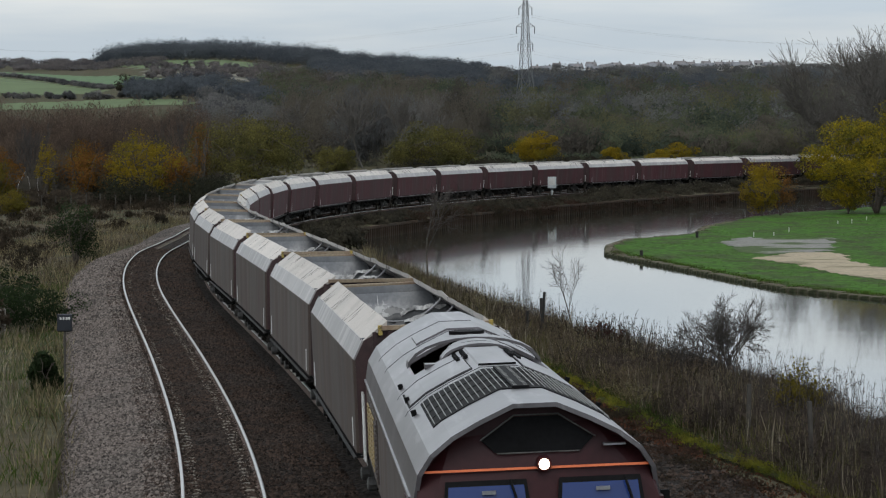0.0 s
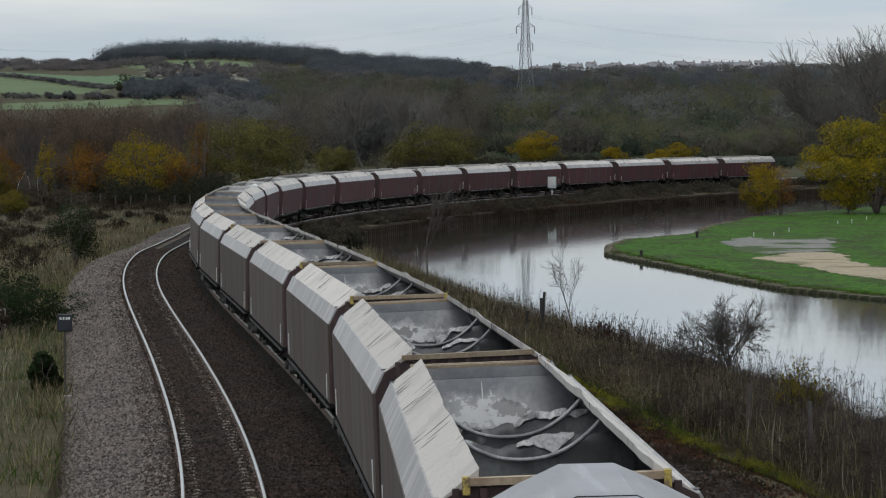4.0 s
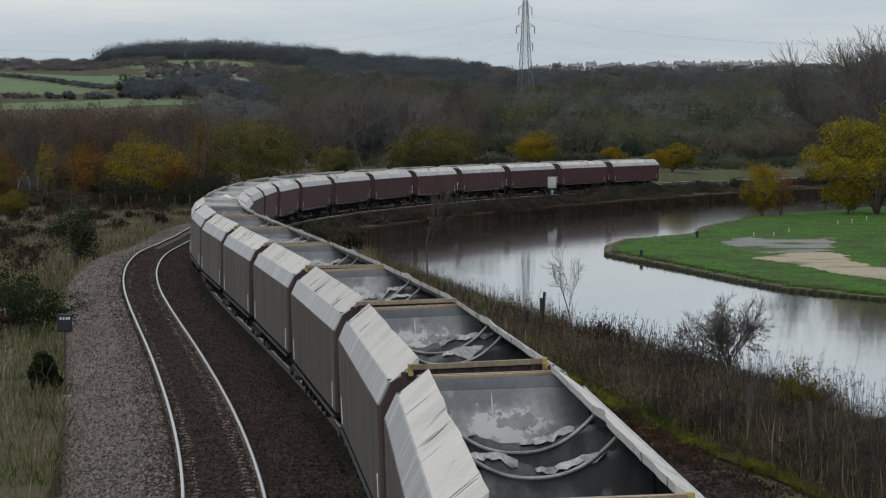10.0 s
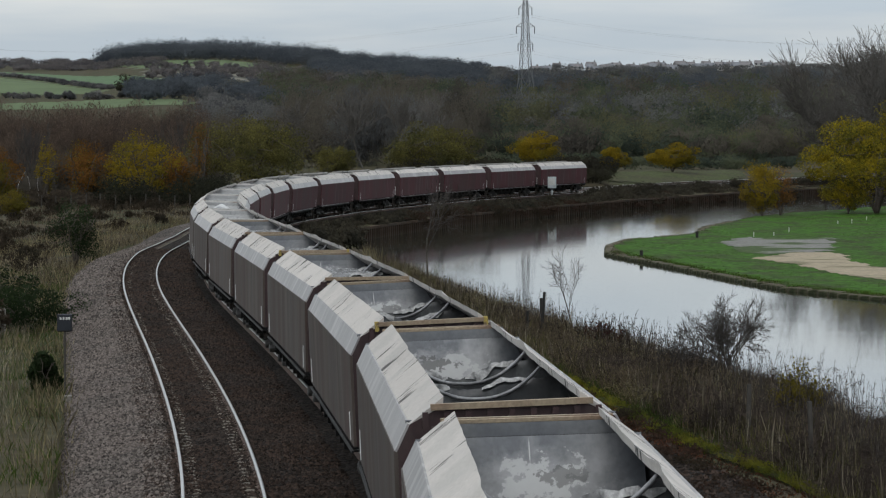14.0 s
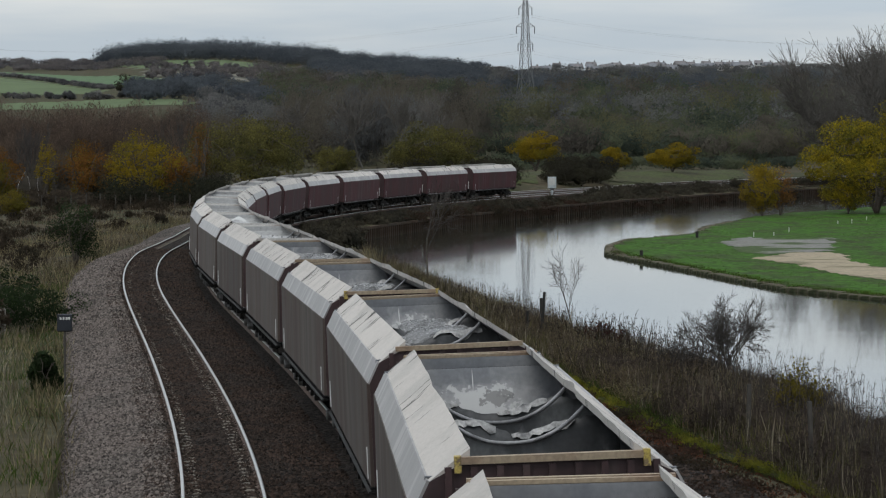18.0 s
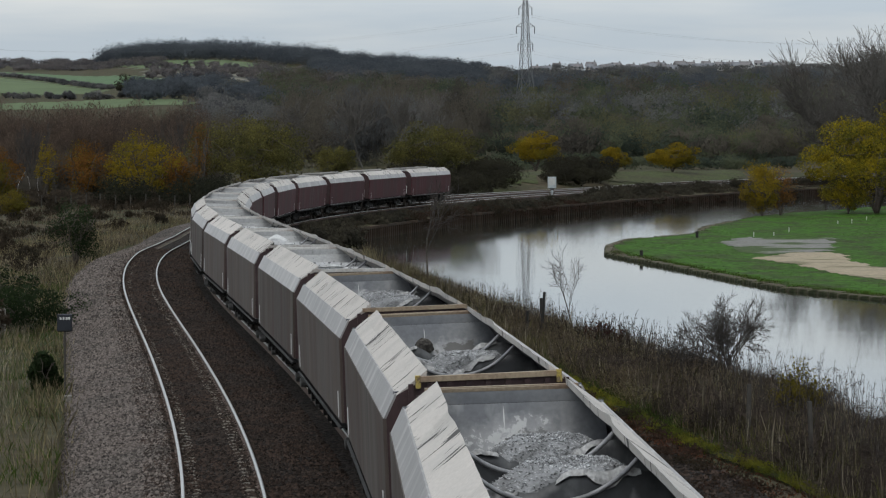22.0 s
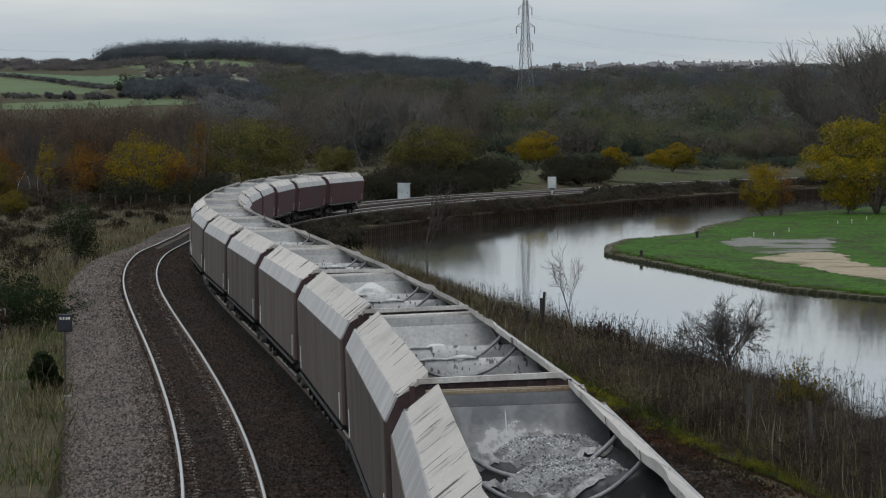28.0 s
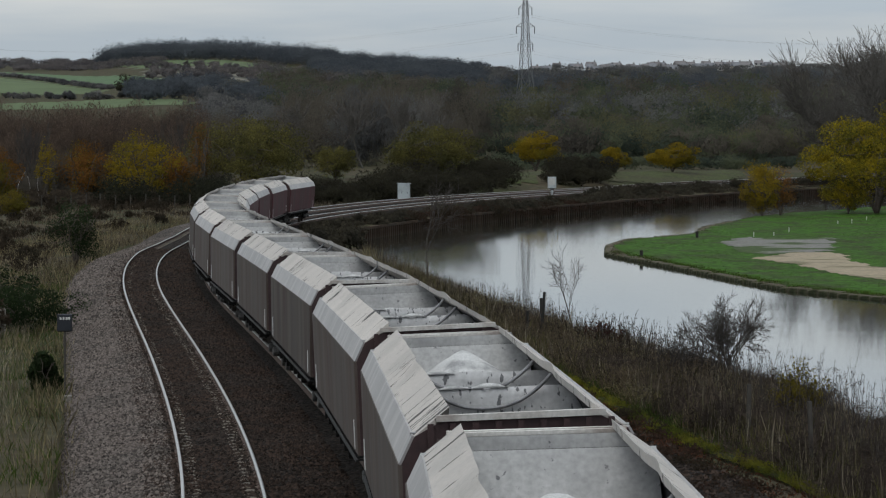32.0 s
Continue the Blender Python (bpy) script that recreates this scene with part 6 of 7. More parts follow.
# ---- locomotive ----
roof_grey = mat("dusty_grey_roof_paint", (0.115, 0.107, 0.112), 0.32, 0.1, vary=0.1, scale=0.7, fine=14, other=(0.16, 0.15, 0.157),
                extra=both(streaks((0.05, 0.046, 0.046), 1.2, 0.5, 0.25, 0.75, (0.35, 1.5, 0.8)), streaks((0.30, 0.295, 0.30), 2.4, 0.58, 0.12, 0.5, (0.25, 2.2, 1.0))))
sooty = mat("sooty_black_steel", (0.006, 0.006, 0.0065), 0.8, 0.0, spec=0.15, vary=0.3, scale=2, fine=20)
cab_maroon = mat("glossy_maroon_cab_paint", (0.034, 0.0065, 0.008), 0.42, spec=0.22, vary=0.15, scale=1, fine=12)
gold = mat("tan_gold_louvre_paint", (0.30, 0.22, 0.09), 0.6, vary=0.2, scale=2, fine=20)
orange = mat("orange_lining_tape", (0.65, 0.13, 0.03), 0.5, vary=0.1, scale=2, fine=20)
grille_metal = mat("dull_aluminium_grille_bar", (0.24, 0.235, 0.22), 0.5, 0.3, vary=0.2, scale=2, fine=20)
steel = mat("bare_grey_steel", (0.35, 0.36, 0.38), 0.35, 0.7, vary=0.15, scale=2, fine=20)


def lamp_material(name, color, strength):
    m = bpy.data.materials.new(name)
    m.use_nodes = True
    n, l = m.node_tree.nodes, m.node_tree.links
    e = n.new("ShaderNodeEmission")
    e.inputs["Color"].default_value, e.inputs["Strength"].default_value = (*color, 1), strength
    l.new(e.outputs["Emission"], n["Material Output"].inputs["Surface"])
    return m


def screen_material():
    m = bpy.data.materials.new("windscreen_reflection_blue")
    m.use_nodes = True
    b = m.node_tree.nodes["Principled BSDF"]
    # the blue reflection on the glass is put into the base colour
    b.inputs["Base Color"].default_value = (0.02, 0.04, 0.14, 1)
    b.inputs["Roughness"].default_value = 0.04
    b.inputs["Specular IOR Level"].default_value = 0.3
    return m


headlight_glow = lamp_material("lit_headlamp", (1.0, 0.86, 0.62), 9.0)
screen_glass = screen_material()
ROOF = [(1.36, 2.45), (1.30, 2.80), (1.16, 3.02), (0.92, 3.21), (0.62, 3.37), (0.24, 3.54), (-0.24, 3.54), (-0.62, 3.37), (-0.92, 3.21), (-1.16, 3.02), (-1.30, 2.80), (-1.36, 2.45)]


def roof_z(y):
    ys, zs = [p[0] for p in ROOF][::-1], [p[1] for p in ROOF][::-1]
    return float(np.interp(y, ys, zs))


def on_roof(bm, x0, x1, y0, y1, lift, thick, steps=4):
    """A plate that follows the roof's slope."""
    ys = sorted({round(y0 + (y1 - y0) * i / steps, 4) for i in range(steps + 1)} | {y for y, z in ROOF if y0 < y < y1})
    steps = len(ys) - 1
    top = [[bm.verts.new((x, y, roof_z(y) + lift)) for y in ys] for x in (x0, x1)]
    low = [[bm.verts.new((x, y, roof_z(y) + lift - thick)) for y in ys] for x in (x0, x1)]
    for i in range(steps):
        bm.faces.new((top[0][i], top[1][i], top[1][i + 1], top[0][i + 1]))
        bm.faces.new((low[0][i], low[0][i + 1], low[1][i + 1], low[1][i]))
        for k in (0, 1):
            bm.faces.new((top[k][i], top[k][i + 1], low[k][i + 1], low[k][i]))
    for i in (0, steps):
        bm.faces.new((top[0][i], low[0][i], low[1][i], top[1][i]))
    return bm


def locomotive():
    t = empty("locomotive")
    tagged(t, "maroon diesel locomotive with dusty grey roof and one lit headlamp", "locomotive")
    F, B = 8.85, -9.4
    part("underframe", box(bmesh.new(), B - 0.2, F + 0.6, -1.2, 1.2, 0.95, 1.2), frame_grey, t)
    body = part("body_side", slab(bmesh.new(), [(B, -1.35, 1.2), (F - 1.2, -1.35, 1.2), (F - 1.2, -1.35, 2.46), (B, -1.35, 2.46)], 0.05), maroon, t)
    part("body_side", slab(bmesh.new(), [(B, 1.35, 1.2), (B, 1.35, 2.46), (F - 1.2, 1.35, 2.46), (F - 1.2, 1.35, 1.2)], 0.05), maroon, t)
    # roof, one skin of folded plates
    bm = bmesh.new()
    xs = [B, -6.0, F - 11.5, F - 9.0, 3.0, 6.0, F - 0.9, F]
    rows = []
    for x in xs:
        rows.append([bm.verts.new((x + (0.24 * min(1.0, max(0.0, (z - 2.45) / 0.5)) if x == F else 0.0), y, z)) for y, z in ROOF])
    for p, q in zip(rows, rows[1:]):
        for i in range(len(ROOF) - 1):
            if not (3 <= i <= 7 and F - 11.6 < p[0].co.x < F - 9.2):
                bm.faces.new((p[i], p[i + 1], q[i + 1], q[i]))
    bm.normal_update()
    bmesh.ops.solidify(bm, geom=list(bm.faces), thickness=0.05)
    roof = part("roof", bm, roof_grey, t)
    part("end_wall", extrude_x(bmesh.new(), [(-1.3, 1.2), (1.3, 1.2)] + [(y * 0.98, z - 0.04) for y, z in ROOF], B, B + 0.06), maroon, t)
    # cab: front face below the roof edge, leaning back to the top
    bm = bmesh.new()
    face = [(-1.33, 1.0, 0.55), (1.33, 1.0, 0.55), (1.35, 1.9, 0.55), (1.33, 2.45, 0.28)] + [(y * 0.985, z - 0.05, 0.12 - 0.1 * (z - 2.80)) for y, z in ROOF[1:-1]] + [(-1.33, 2.45, 0.28), (-1.35, 1.9, 0.55)]
    a = [bm.verts.new((F - 0.10 + dx, y, z)) for y, z, dx in face]
    b = [bm.verts.new((F - 1.3, y, z)) for y, z, dx in face]
    bm.faces.new(a)
    for i in range(len(a)):
        j = (i + 1) % len(a)
        bm.faces.new((a[i], b[i], b[j], a[j]))
    cab = part("cab", bm, cab_maroon, t, "glossy dark maroon cab front")
    # black lamp recess under the roof's brow
    bm = slab(bmesh.new(), [(F + 0.09, -0.44, 3.0), (F + 0.09, 0.50, 3.0), (F + 0.06, 0.64, 3.14), (F + 0.04, 0.26, 3.38), (F + 0.04, -0.22, 3.38), (F + 0.06, -0.58, 3.14)], 0.08)
    part("lamp_recess", bm, sooty, cab)
    for p, q in (((F + 0.09, -0.60, 3.14), (F + 0.06, -0.22, 3.40)), ((F + 0.06, -0.22, 3.40), (F + 0.06, 0.26, 3.40)), ((F + 0.06, 0.26, 3.40), (F + 0.09, 0.66, 3.14)), ((F + 0.10, -0.42, 2.99), (F + 0.10, 0.48, 2.99))):
        part("recess_rim", rod(bmesh.new(), [p, q], 0.009, 6), frame_light, cab)
    part("horn", box(bmesh.new(), F + 0.05, F + 0.16, 0.74, 0.98, 3.04, 3.06), steel, cab)
    part("lining_stripe", slab(bmesh.new(), [(F + 0.165, -1.28, 2.815), (F + 0.165, 1.28, 2.815), (F + 0.155, 1.28, 2.84), (F + 0.155, -1.28, 2.84)], 0.01), orange, cab)
    part("headlight_housing", turned_x(bmesh.new(), [(F + 0.10, 0.09), (F + 0.22, 0.08), (F + 0.23, 0.072)], (0.08, 2.87)), cab_maroon, cab)
    part("headlight", turned_x(bmesh.new(), [(F + 0.225, 0.06), (F + 0.255, 0.052), (F + 0.265, 0.02)], (0.08, 2.87)), headlight_glow, cab, "lit round headlamp")
    for y0, y1 in ((-1.02, -0.10), (0.22, 1.14)):
        def quad(gx, grow):
            return [(F + 0.40 + gx, y0 - grow, 2.05), (F + 0.40 + gx, y1 + grow, 2.05), (F + 0.22 + gx, y1 + grow * 0.5 - 0.05, 2.66 + grow), (F + 0.22 + gx, y0 - grow * 0.5 + 0.05, 2.66 + grow)]
        part("windscreen_seal", slab(bmesh.new(), quad(0.0, 0.06), 0.12), sooty, cab)
        ws = part("windscreen", slab(bmesh.new(), quad(0.02, 0.0), 0.02), screen_glass, cab, "windscreen with its blue reflection in the base colour")
        part("wiper", rod(bmesh.new(), [(F + 0.30, y1 - 0.2, 2.72), (F + 0.44, y1 - 0.05, 2.2)], 0.015, 6), sooty, cab)
        part("lamp_bezel", box(bmesh.new(), F + 0.27, F + 0.30, (y0 + y1) / 2 - 0.05, (y0 + y1) / 2 + 0.1, 2.57, 2.61), steel, cab)
    for sy in (-1, 1):
        part("cab_side", slab(bmesh.new(), [(F - 1.25, sy * 1.35, 1.2), (F + 0.25, sy * 1.33, 1.2), (F + 0.15, sy * 1.33, 2.46), (F - 1.25, sy * 1.35, 2.46)], sy * 0.05), cab_maroon, cab)
        part("mirror", box(bmesh.new(), F - 0.15, F - 0.08, sy * 1.42 - 0.05, sy * 1.42 + 0.05, 2.2, 2.5), sooty, cab)
        part("door_handrail", rod(bmesh.new(), [(F - 1.25, sy * 1.41, 1.2), (F - 1.25, sy * 1.41, 2.4)], 0.02, 6), steel, cab)
        part("rain_strip", box(bmesh.new(), B, F - 0.6, sy * 1.36 - 0.02, sy * 1.36 + 0.02, 2.46, 2.49), roof_grey, t)
        for x in (B + 0.25, B + 0.75):
            part("end_handrail", rod(bmesh.new(), [(x, sy * 1.42, 1.2), (x, sy * 1.42, 2.3)], 0.022, 6), white_paint, t)
        # louvred side doors
        for i in range(4):
            x0 = B + 1.4 + i * 1.1
            d = part("louvre_door", box(bmesh.new(), x0, x0 + 1.0, sy * 1.36 - 0.01, sy * 1.36 + 0.01, 1.35, 2.3), maroon, t)
            for k in range(12):
                z = 1.42 + k * 0.07
                part("louvre", box(bmesh.new(), x0 + 0.06, x0 + 0.94, sy * 1.38 - 0.012, sy * 1.38 + 0.012, z, z + 0.03), gold if i < 3 else maroon, d)
        # long radiator grilles over the roof's shoulder
        x0, x1 = F - 5.0, F - 1.75
        ya, yb = sorted((sy * 0.002, sy * 1.02))
        g = part("radiator_grille", on_roof(bmesh.new(), x0, x1, ya, yb, 0.012, 0.02, 6), sooty, roof)
        for k in range(16):
            y = ya + 0.02 + (yb - ya - 0.04) * k / 15
            bm = bmesh.new()
            z = roof_z(y)
            part("grille_bar", rod(bm, [(x0 + 0.03, y, z + 0.03), (x1 - 0.03, y, z + 0.03)], 0.007, 4), grille_metal, g)
        for k in range(1, 4):
            x = x0 + (x1 - x0) * k / 4
            part("grille_stay", on_roof(bmesh.new(), x - 0.006, x + 0.006, ya, yb, 0.02, 0.01, 6), frame_grey, g)
        # hatches with dark gaps
        ya, yb = sorted((sy * 0.34, sy * 1.12))
        part("hatch_gap", on_roof(bmesh.new(), F - 7.68, F - 5.62, ya - 0.02, yb + 0.02, 0.01, 0.02), sooty, roof)
        part("roof_hatch", on_roof(bmesh.new(), F - 7.65, F - 5.70, ya, yb, 0.022, 0.02), roof_grey, roof)
        for k in range(8):
            for r in range(2):
                y = sy * (0.30 + 0.1 * r)
                x = F - 7.4 - k * 0.16
                part("vent_cap", box(bmesh.new(), x - 0.03, x + 0.03, y - 0.026, y + 0.026, roof_z(y), roof_z(y) + 0.05), sooty, roof)
        for x in (F - 6.4, F - 4.4, F - 8.6):
            part("lifting_eye", rod(bmesh.new(), [(x, sy * 1.12, roof_z(1.12)), (x, sy * 1.14, roof_z(1.12) + 0.07)], 0.035, 8), sooty, roof)
    ridge = part("grille_ridge", on_roof(bmesh.new(), F - 5.0, F - 1.75, -0.1, 0.1, 0.04, 0.03), sooty, roof)
    for k in range(16):
        for sy in (-1, 1):
            part("bolt", box(bmesh.new(), F - 4.85 + k * 0.2 - 0.02, F - 4.85 + k * 0.2 + 0.02, sy * 0.06 - 0.02, sy * 0.06 + 0.02, 3.56, 3.585), grille_metal, ridge)
    part("ridge_panel", box(bmesh.new(), F - 9.0, F - 5.75, -0.24, 0.24, 3.50, 3.56), roof_grey, roof, bevel=0.015)
    part("ridge_gap", box(bmesh.new(), F - 5.75, F - 5.72, -0.24, 0.24, 3.53, 3.565), sooty, roof)
    # exhaust bay: dark pit spanned by two arched hoods
    part("exhaust_pit", box(bmesh.new(), F - 11.6, F - 8.9, -1.0, 1.0, 2.7, 2.76), sooty, roof)
    for x, half, r, w in ((F - 9.15, 0.52, 0.52, 0.5), (F - 9.75, 0.42, 0.5, 0.5), (F - 10.6, 0.92, 0.98, 0.6)):
        bm = bmesh.new()
        n = 12
        prev = None
        for i in range(n + 1):
            a = math.pi * i / n
            y, z = half * math.cos(a) * 1.05, roof_z(half) - 0.1 + (3.60 - roof_z(half) + 0.1) * math.sin(a) ** 0.8
            ring = [bm.verts.new((x - w, y, z)), bm.verts.new((x, y, z)), bm.verts.new((x, y * 0.97, z - 0.035)), bm.verts.new((x - w, y * 0.97, z - 0.035))]
            if prev:
                for k in range(4):
                    bm.faces.new((prev[k], prev[(k + 1) % 4], ring[(k + 1) % 4], ring[k]))
            prev = ring
        part("silencer_hood", bm, roof_grey, roof, smooth=False)
    part("step_plate", box(bmesh.new(), F - 9.1, F - 8.8, -0.78, -0.56, 3.2, 3.36), roof_grey, roof)
    part("exhaust_port", rod(bmesh.new(), [(F - 12.3, 0, 3.4), (F - 12.3, 0, 3.585)], 0.26, 16), sooty, roof)
    part("rear_dome", on_roof(bmesh.new(), F - 15.0, F - 13.3, -0.7, 0.7, 0.03, 0.03, 6), roof_grey, roof)
    for x in (F - 5.4, F - 8.0, F - 13.0, F - 15.6):
        part("roof_joint", on_roof(bmesh.new(), x - 0.012, x + 0.012, -1.2, 1.2, 0.006, 0.01, 10), sooty, roof)
    part("fuel_tank", box(bmesh.new(), -2.6, 2.6, -1.25, 1.25, 0.35, 0.95), frame_grey, t, bevel=0.08)
    for x in (-6.6, 6.6):
        bogie(t, x)
        wheelset(t, x)
    for sy in (-1, 1):
        bm = bmesh.new()
        rod(bm, [(F + 0.55, sy * 0.87, 1.02), (F + 0.95, sy * 0.87, 1.02)], 0.1, 8)
        rod(bm, [(F + 0.95, sy * 0.87, 1.02), (F + 1.0, sy * 0.87, 1.02)], 0.25, 14)
        part("buffer", bm, frame_grey, t)
    return t


def turned_x(bm, profile, centre, sides=20):
    rings = [[bm.verts.new((x, centre[0] + r * math.cos(2 * math.pi * j / sides), centre[1] + r * math.sin(2 * math.pi * j / sides))) for j in range(sides)] for x, r in profile]
    for u, v in zip(rings, rings[1:]):
        for j in range(sides):
            bm.faces.new((u[j], u[(j + 1) % sides], v[(j + 1) % sides], v[j]))
    bm.faces.new(rings[0][::-1])
    bm.faces.new(rings[-1])
    return bm

# ---- built things along the line and the canal ----
grey_metal = mat("pale_grey_painted_steel", (0.42, 0.46, 0.47), 0.5, 0.1, vary=0.12, scale=1.5, fine=15, other=(0.34, 0.37, 0.38))
sign_grey = mat("dark_grey_painted_steel", (0.014, 0.017, 0.024), 0.5, 0.1, vary=0.2, scale=2, fine=20)
old_wood = mat("weathered_grey_timber", (0.06, 0.053, 0.045), 0.9, vary=0.25, scale=2, fine=18, stretch=(1, 1, 0.2))
black_wood = mat("tarred_black_timber", (0.02, 0.018, 0.016), 0.85, vary=0.25, scale=2, fine=18, stretch=(1, 1, 0.2))
post_concrete = mat("weathered_post_concrete", (0.24, 0.22, 0.19), 0.9, vary=0.2, scale=2, fine=18)
white_post = mat("white_marker_paint", (0.5, 0.5, 0.47), 0.6, vary=0.1, scale=3, fine=20)
pylon_steel = mat("galvanised_pylon_steel", (0.16, 0.165, 0.17), 0.6, 0.4, vary=0.1, scale=0.5, fine=4)
wire_grey = mat("overhead_conductor", (0.16, 0.165, 0.17), 0.6, 0.2, vary=0.05, scale=0.5, fine=4)


def at_line(s, q, h=0.0):
    p = on_line(s, q, h)
    return Vector((p.x, p.y, float(land([p.x], [p.y])[0])))


def standing(name, place, label, category, turn=0.0, group=""):
    e = empty(name, Matrix.Translation(place) @ pose(0, 0, 0, 0, 0, turn))
    return tagged(e, label, category, group=group)


def pile_wall():
    """Steel sheet piles, each a shallow trough, along the far bank."""
    line = RIVER[12:20]
    wall = empty("canal_wall")
    tagged(wall, "rusty steel sheet-piled canal wall", "wall", kind="structure")
    bm = bmesh.new()
    prof = [(-0.36, 0.0), (-0.22, 0.0), (-0.14, 0.16), (0.14, 0.16), (0.22, 0.0), (0.36, 0.0)]
    back = [(x, y - 0.03) for x, y in prof]
    h0, h1 = -0.6, 0.86
    ring = prof + back[::-1]
    a, b = [bm.verts.new((x, -y, h0)) for x, y in ring], [bm.verts.new((x, -y, h1)) for x, y in ring]
    for i in range(len(ring)):
        j = (i + 1) % len(ring)
        bm.faces.new((a[i], a[j], b[j], b[i]))
    bm.faces.new(b)
    first = part("sheet_pile", bm, pile_steel, wall)
    shared, used, n = first.data, False, 0
    cap = []
    for (x0, y0), (x1, y1) in zip(line, line[1:]):
        d = Vector((x1 - x0, y1 - y0, 0))
        k = max(1, round(d.length / 0.72))
        for i in range(k):
            if n >= 290:
                break
            p = Vector((x0, y0, WATER_Z)) + d * ((i + 0.5) / k)
            ob = new("sheet_pile", shared) if used else first
            used = True
            n += 1
            ob.parent = wall
            ob.matrix_world = Matrix.Translation(p) @ Matrix.Rotation(math.atan2(d.y, d.x), 4, "Z")
        cap.append((x0, y0))
    cap.append(line[-1])
    bm = bmesh.new()
    for (x0, y0), (x1, y1) in zip(cap, cap[1:]):
        d = Vector((x1 - x0, y1 - y0, 0)).normalized()
        nrm = Vector((-d.y, d.x, 0)) * 0.22
        p, q = Vector((x0, y0, -1.16)), Vector((x1, y1, -1.16))
        slab(bm, [p - nrm, q - nrm, q + nrm, p + nrm], 0.18)
    part("capping_beam", bm, pile_steel, wall)
    # earth behind the piles up to the line
    v, f = [], []
    for i, (x0, y0) in enumerate(line):
        s, q = near_line(np.array([x0]), np.array([y0]))
        b = on_line(s[0], 2.6, -0.75)
        v += [(x0, y0, -1.2), ((x0 * 0.4 + b.x * 0.6), (y0 * 0.4 + b.y * 0.6), -1.05), (b.x, b.y, b.z)]
        if i:
            k = 3 * i
            f += [(k - 3, k - 2, k + 1, k), (k - 2, k - 1, k + 2, k + 1)]
    tagged(add_mesh("bank_earth", v, f, bank_soil), "bare brown earth bank behind the piling", "ground", kind="structure")


def stone_edge_wall():
    wall = empty("island_edge")
    tagged(wall, "low mossy stone edging at the waterline", "wall", kind="structure")
    rng = random.Random(4)
    pts = [Vector((x, y, 0)) for x, y in ISLAND[16:] + ISLAND[:8]]
    variants = []
    for k in range(4):
        bm = bmesh.new()
        box(bm, -0.5, 0.5, -0.28, 0.28, -0.5, 0.19)
        for v in bm.verts:
            v.co += Vector((rng.uniform(-0.03, 0.03), rng.uniform(-0.06, 0.06), rng.uniform(-0.06, 0.06) if v.co.z > 0 else 0))
        bmesh.ops.bevel(bm, geom=list(bm.edges), offset=0.05, segments=1, affect="EDGES")
        me = bpy.data.meshes.new("stone")
        bm.to_mesh(me)
        bm.free()
        me.materials.append(stone_edge)
        variants.append(me)
    n = 0
    for a, b in zip(pts, pts[1:]):
        d = b - a
        k = max(1, round(d.length / 1.02))
        for i in range(k):
            if n > 280:
                return
            ob = new("stone", variants[rng.randrange(4)])
            ob.parent = wall
            p = a + d * ((i + 0.5) / k)
            ob.matrix_world = Matrix.Translation((p.x, p.y, WATER_Z)) @ Matrix.Rotation(math.atan2(d.y, d.x), 4, "Z")
            n += 1


def signal_post():
    p = on_line(288.4, 2.9)
    t = standing("relay_signal", (p.x, p.y, p.z - 0.75), "pale grey signal box on a steel post by the line", "signal", -10)
    part("post", rod(bmesh.new(), [(0, 0, 0), (0, 0, 1.7)], 0.09, 8), grey_metal, t)
    part("foot", box(bmesh.new(), -0.3, 0.3, -0.3, 0.3, 0, 0.12), post_concrete, t)
    h = part("signal_head", box(bmesh.new(), -0.42, 0.42, -0.2, 0.2, 1.65, 2.8), grey_metal, t, bevel=0.03)
    part("panel", box(bmesh.new(), -0.34, 0.34, -0.215, -0.2, 1.95, 2.7), white_post, h)
    part("collar", box(bmesh.new(), -0.18, 0.18, -0.15, 0.15, 1.5, 1.66), sign_grey, t)
    for z in (0.4, 0.7, 1.0, 1.3):
        part("rung", rod(bmesh.new(), [(-0.2, -0.1, z), (0.2, -0.1, z)], 0.025, 6), grey_metal, t)


def line_cabinet():
    p = on_line(268.5, -6.4)
    z = float(land([p.x], [p.y])[0])
    t = standing("equipment_cabinet", (p.x, p.y, z), "pale blue-grey steel equipment cabinet beside the line", "cabinet", -12)
    part("plinth", box(bmesh.new(), -0.6, 0.6, -0.35, 0.35, 0, 0.2), post_concrete, t)
    body = part("cabinet_body", box(bmesh.new(), -0.56, 0.56, -0.3, 0.3, 0.2, 1.95), grey_metal, t, bevel=0.02)
    for x0, x1 in ((-0.54, -0.01), (0.01, 0.54)):
        d = part("cabinet_door", box(bmesh.new(), x0, x1, -0.325, -0.3, 0.26, 1.9), grey_metal, t)
        part("door_handle", box(bmesh.new(), (x0 + x1) / 2 + 0.12, (x0 + x1) / 2 + 0.16, -0.35, -0.325, 1.0, 1.18), sign_grey, d)
    part("cabinet_roof", box(bmesh.new(), -0.62, 0.62, -0.36, 0.36, 1.95, 2.02), grey_metal, t)


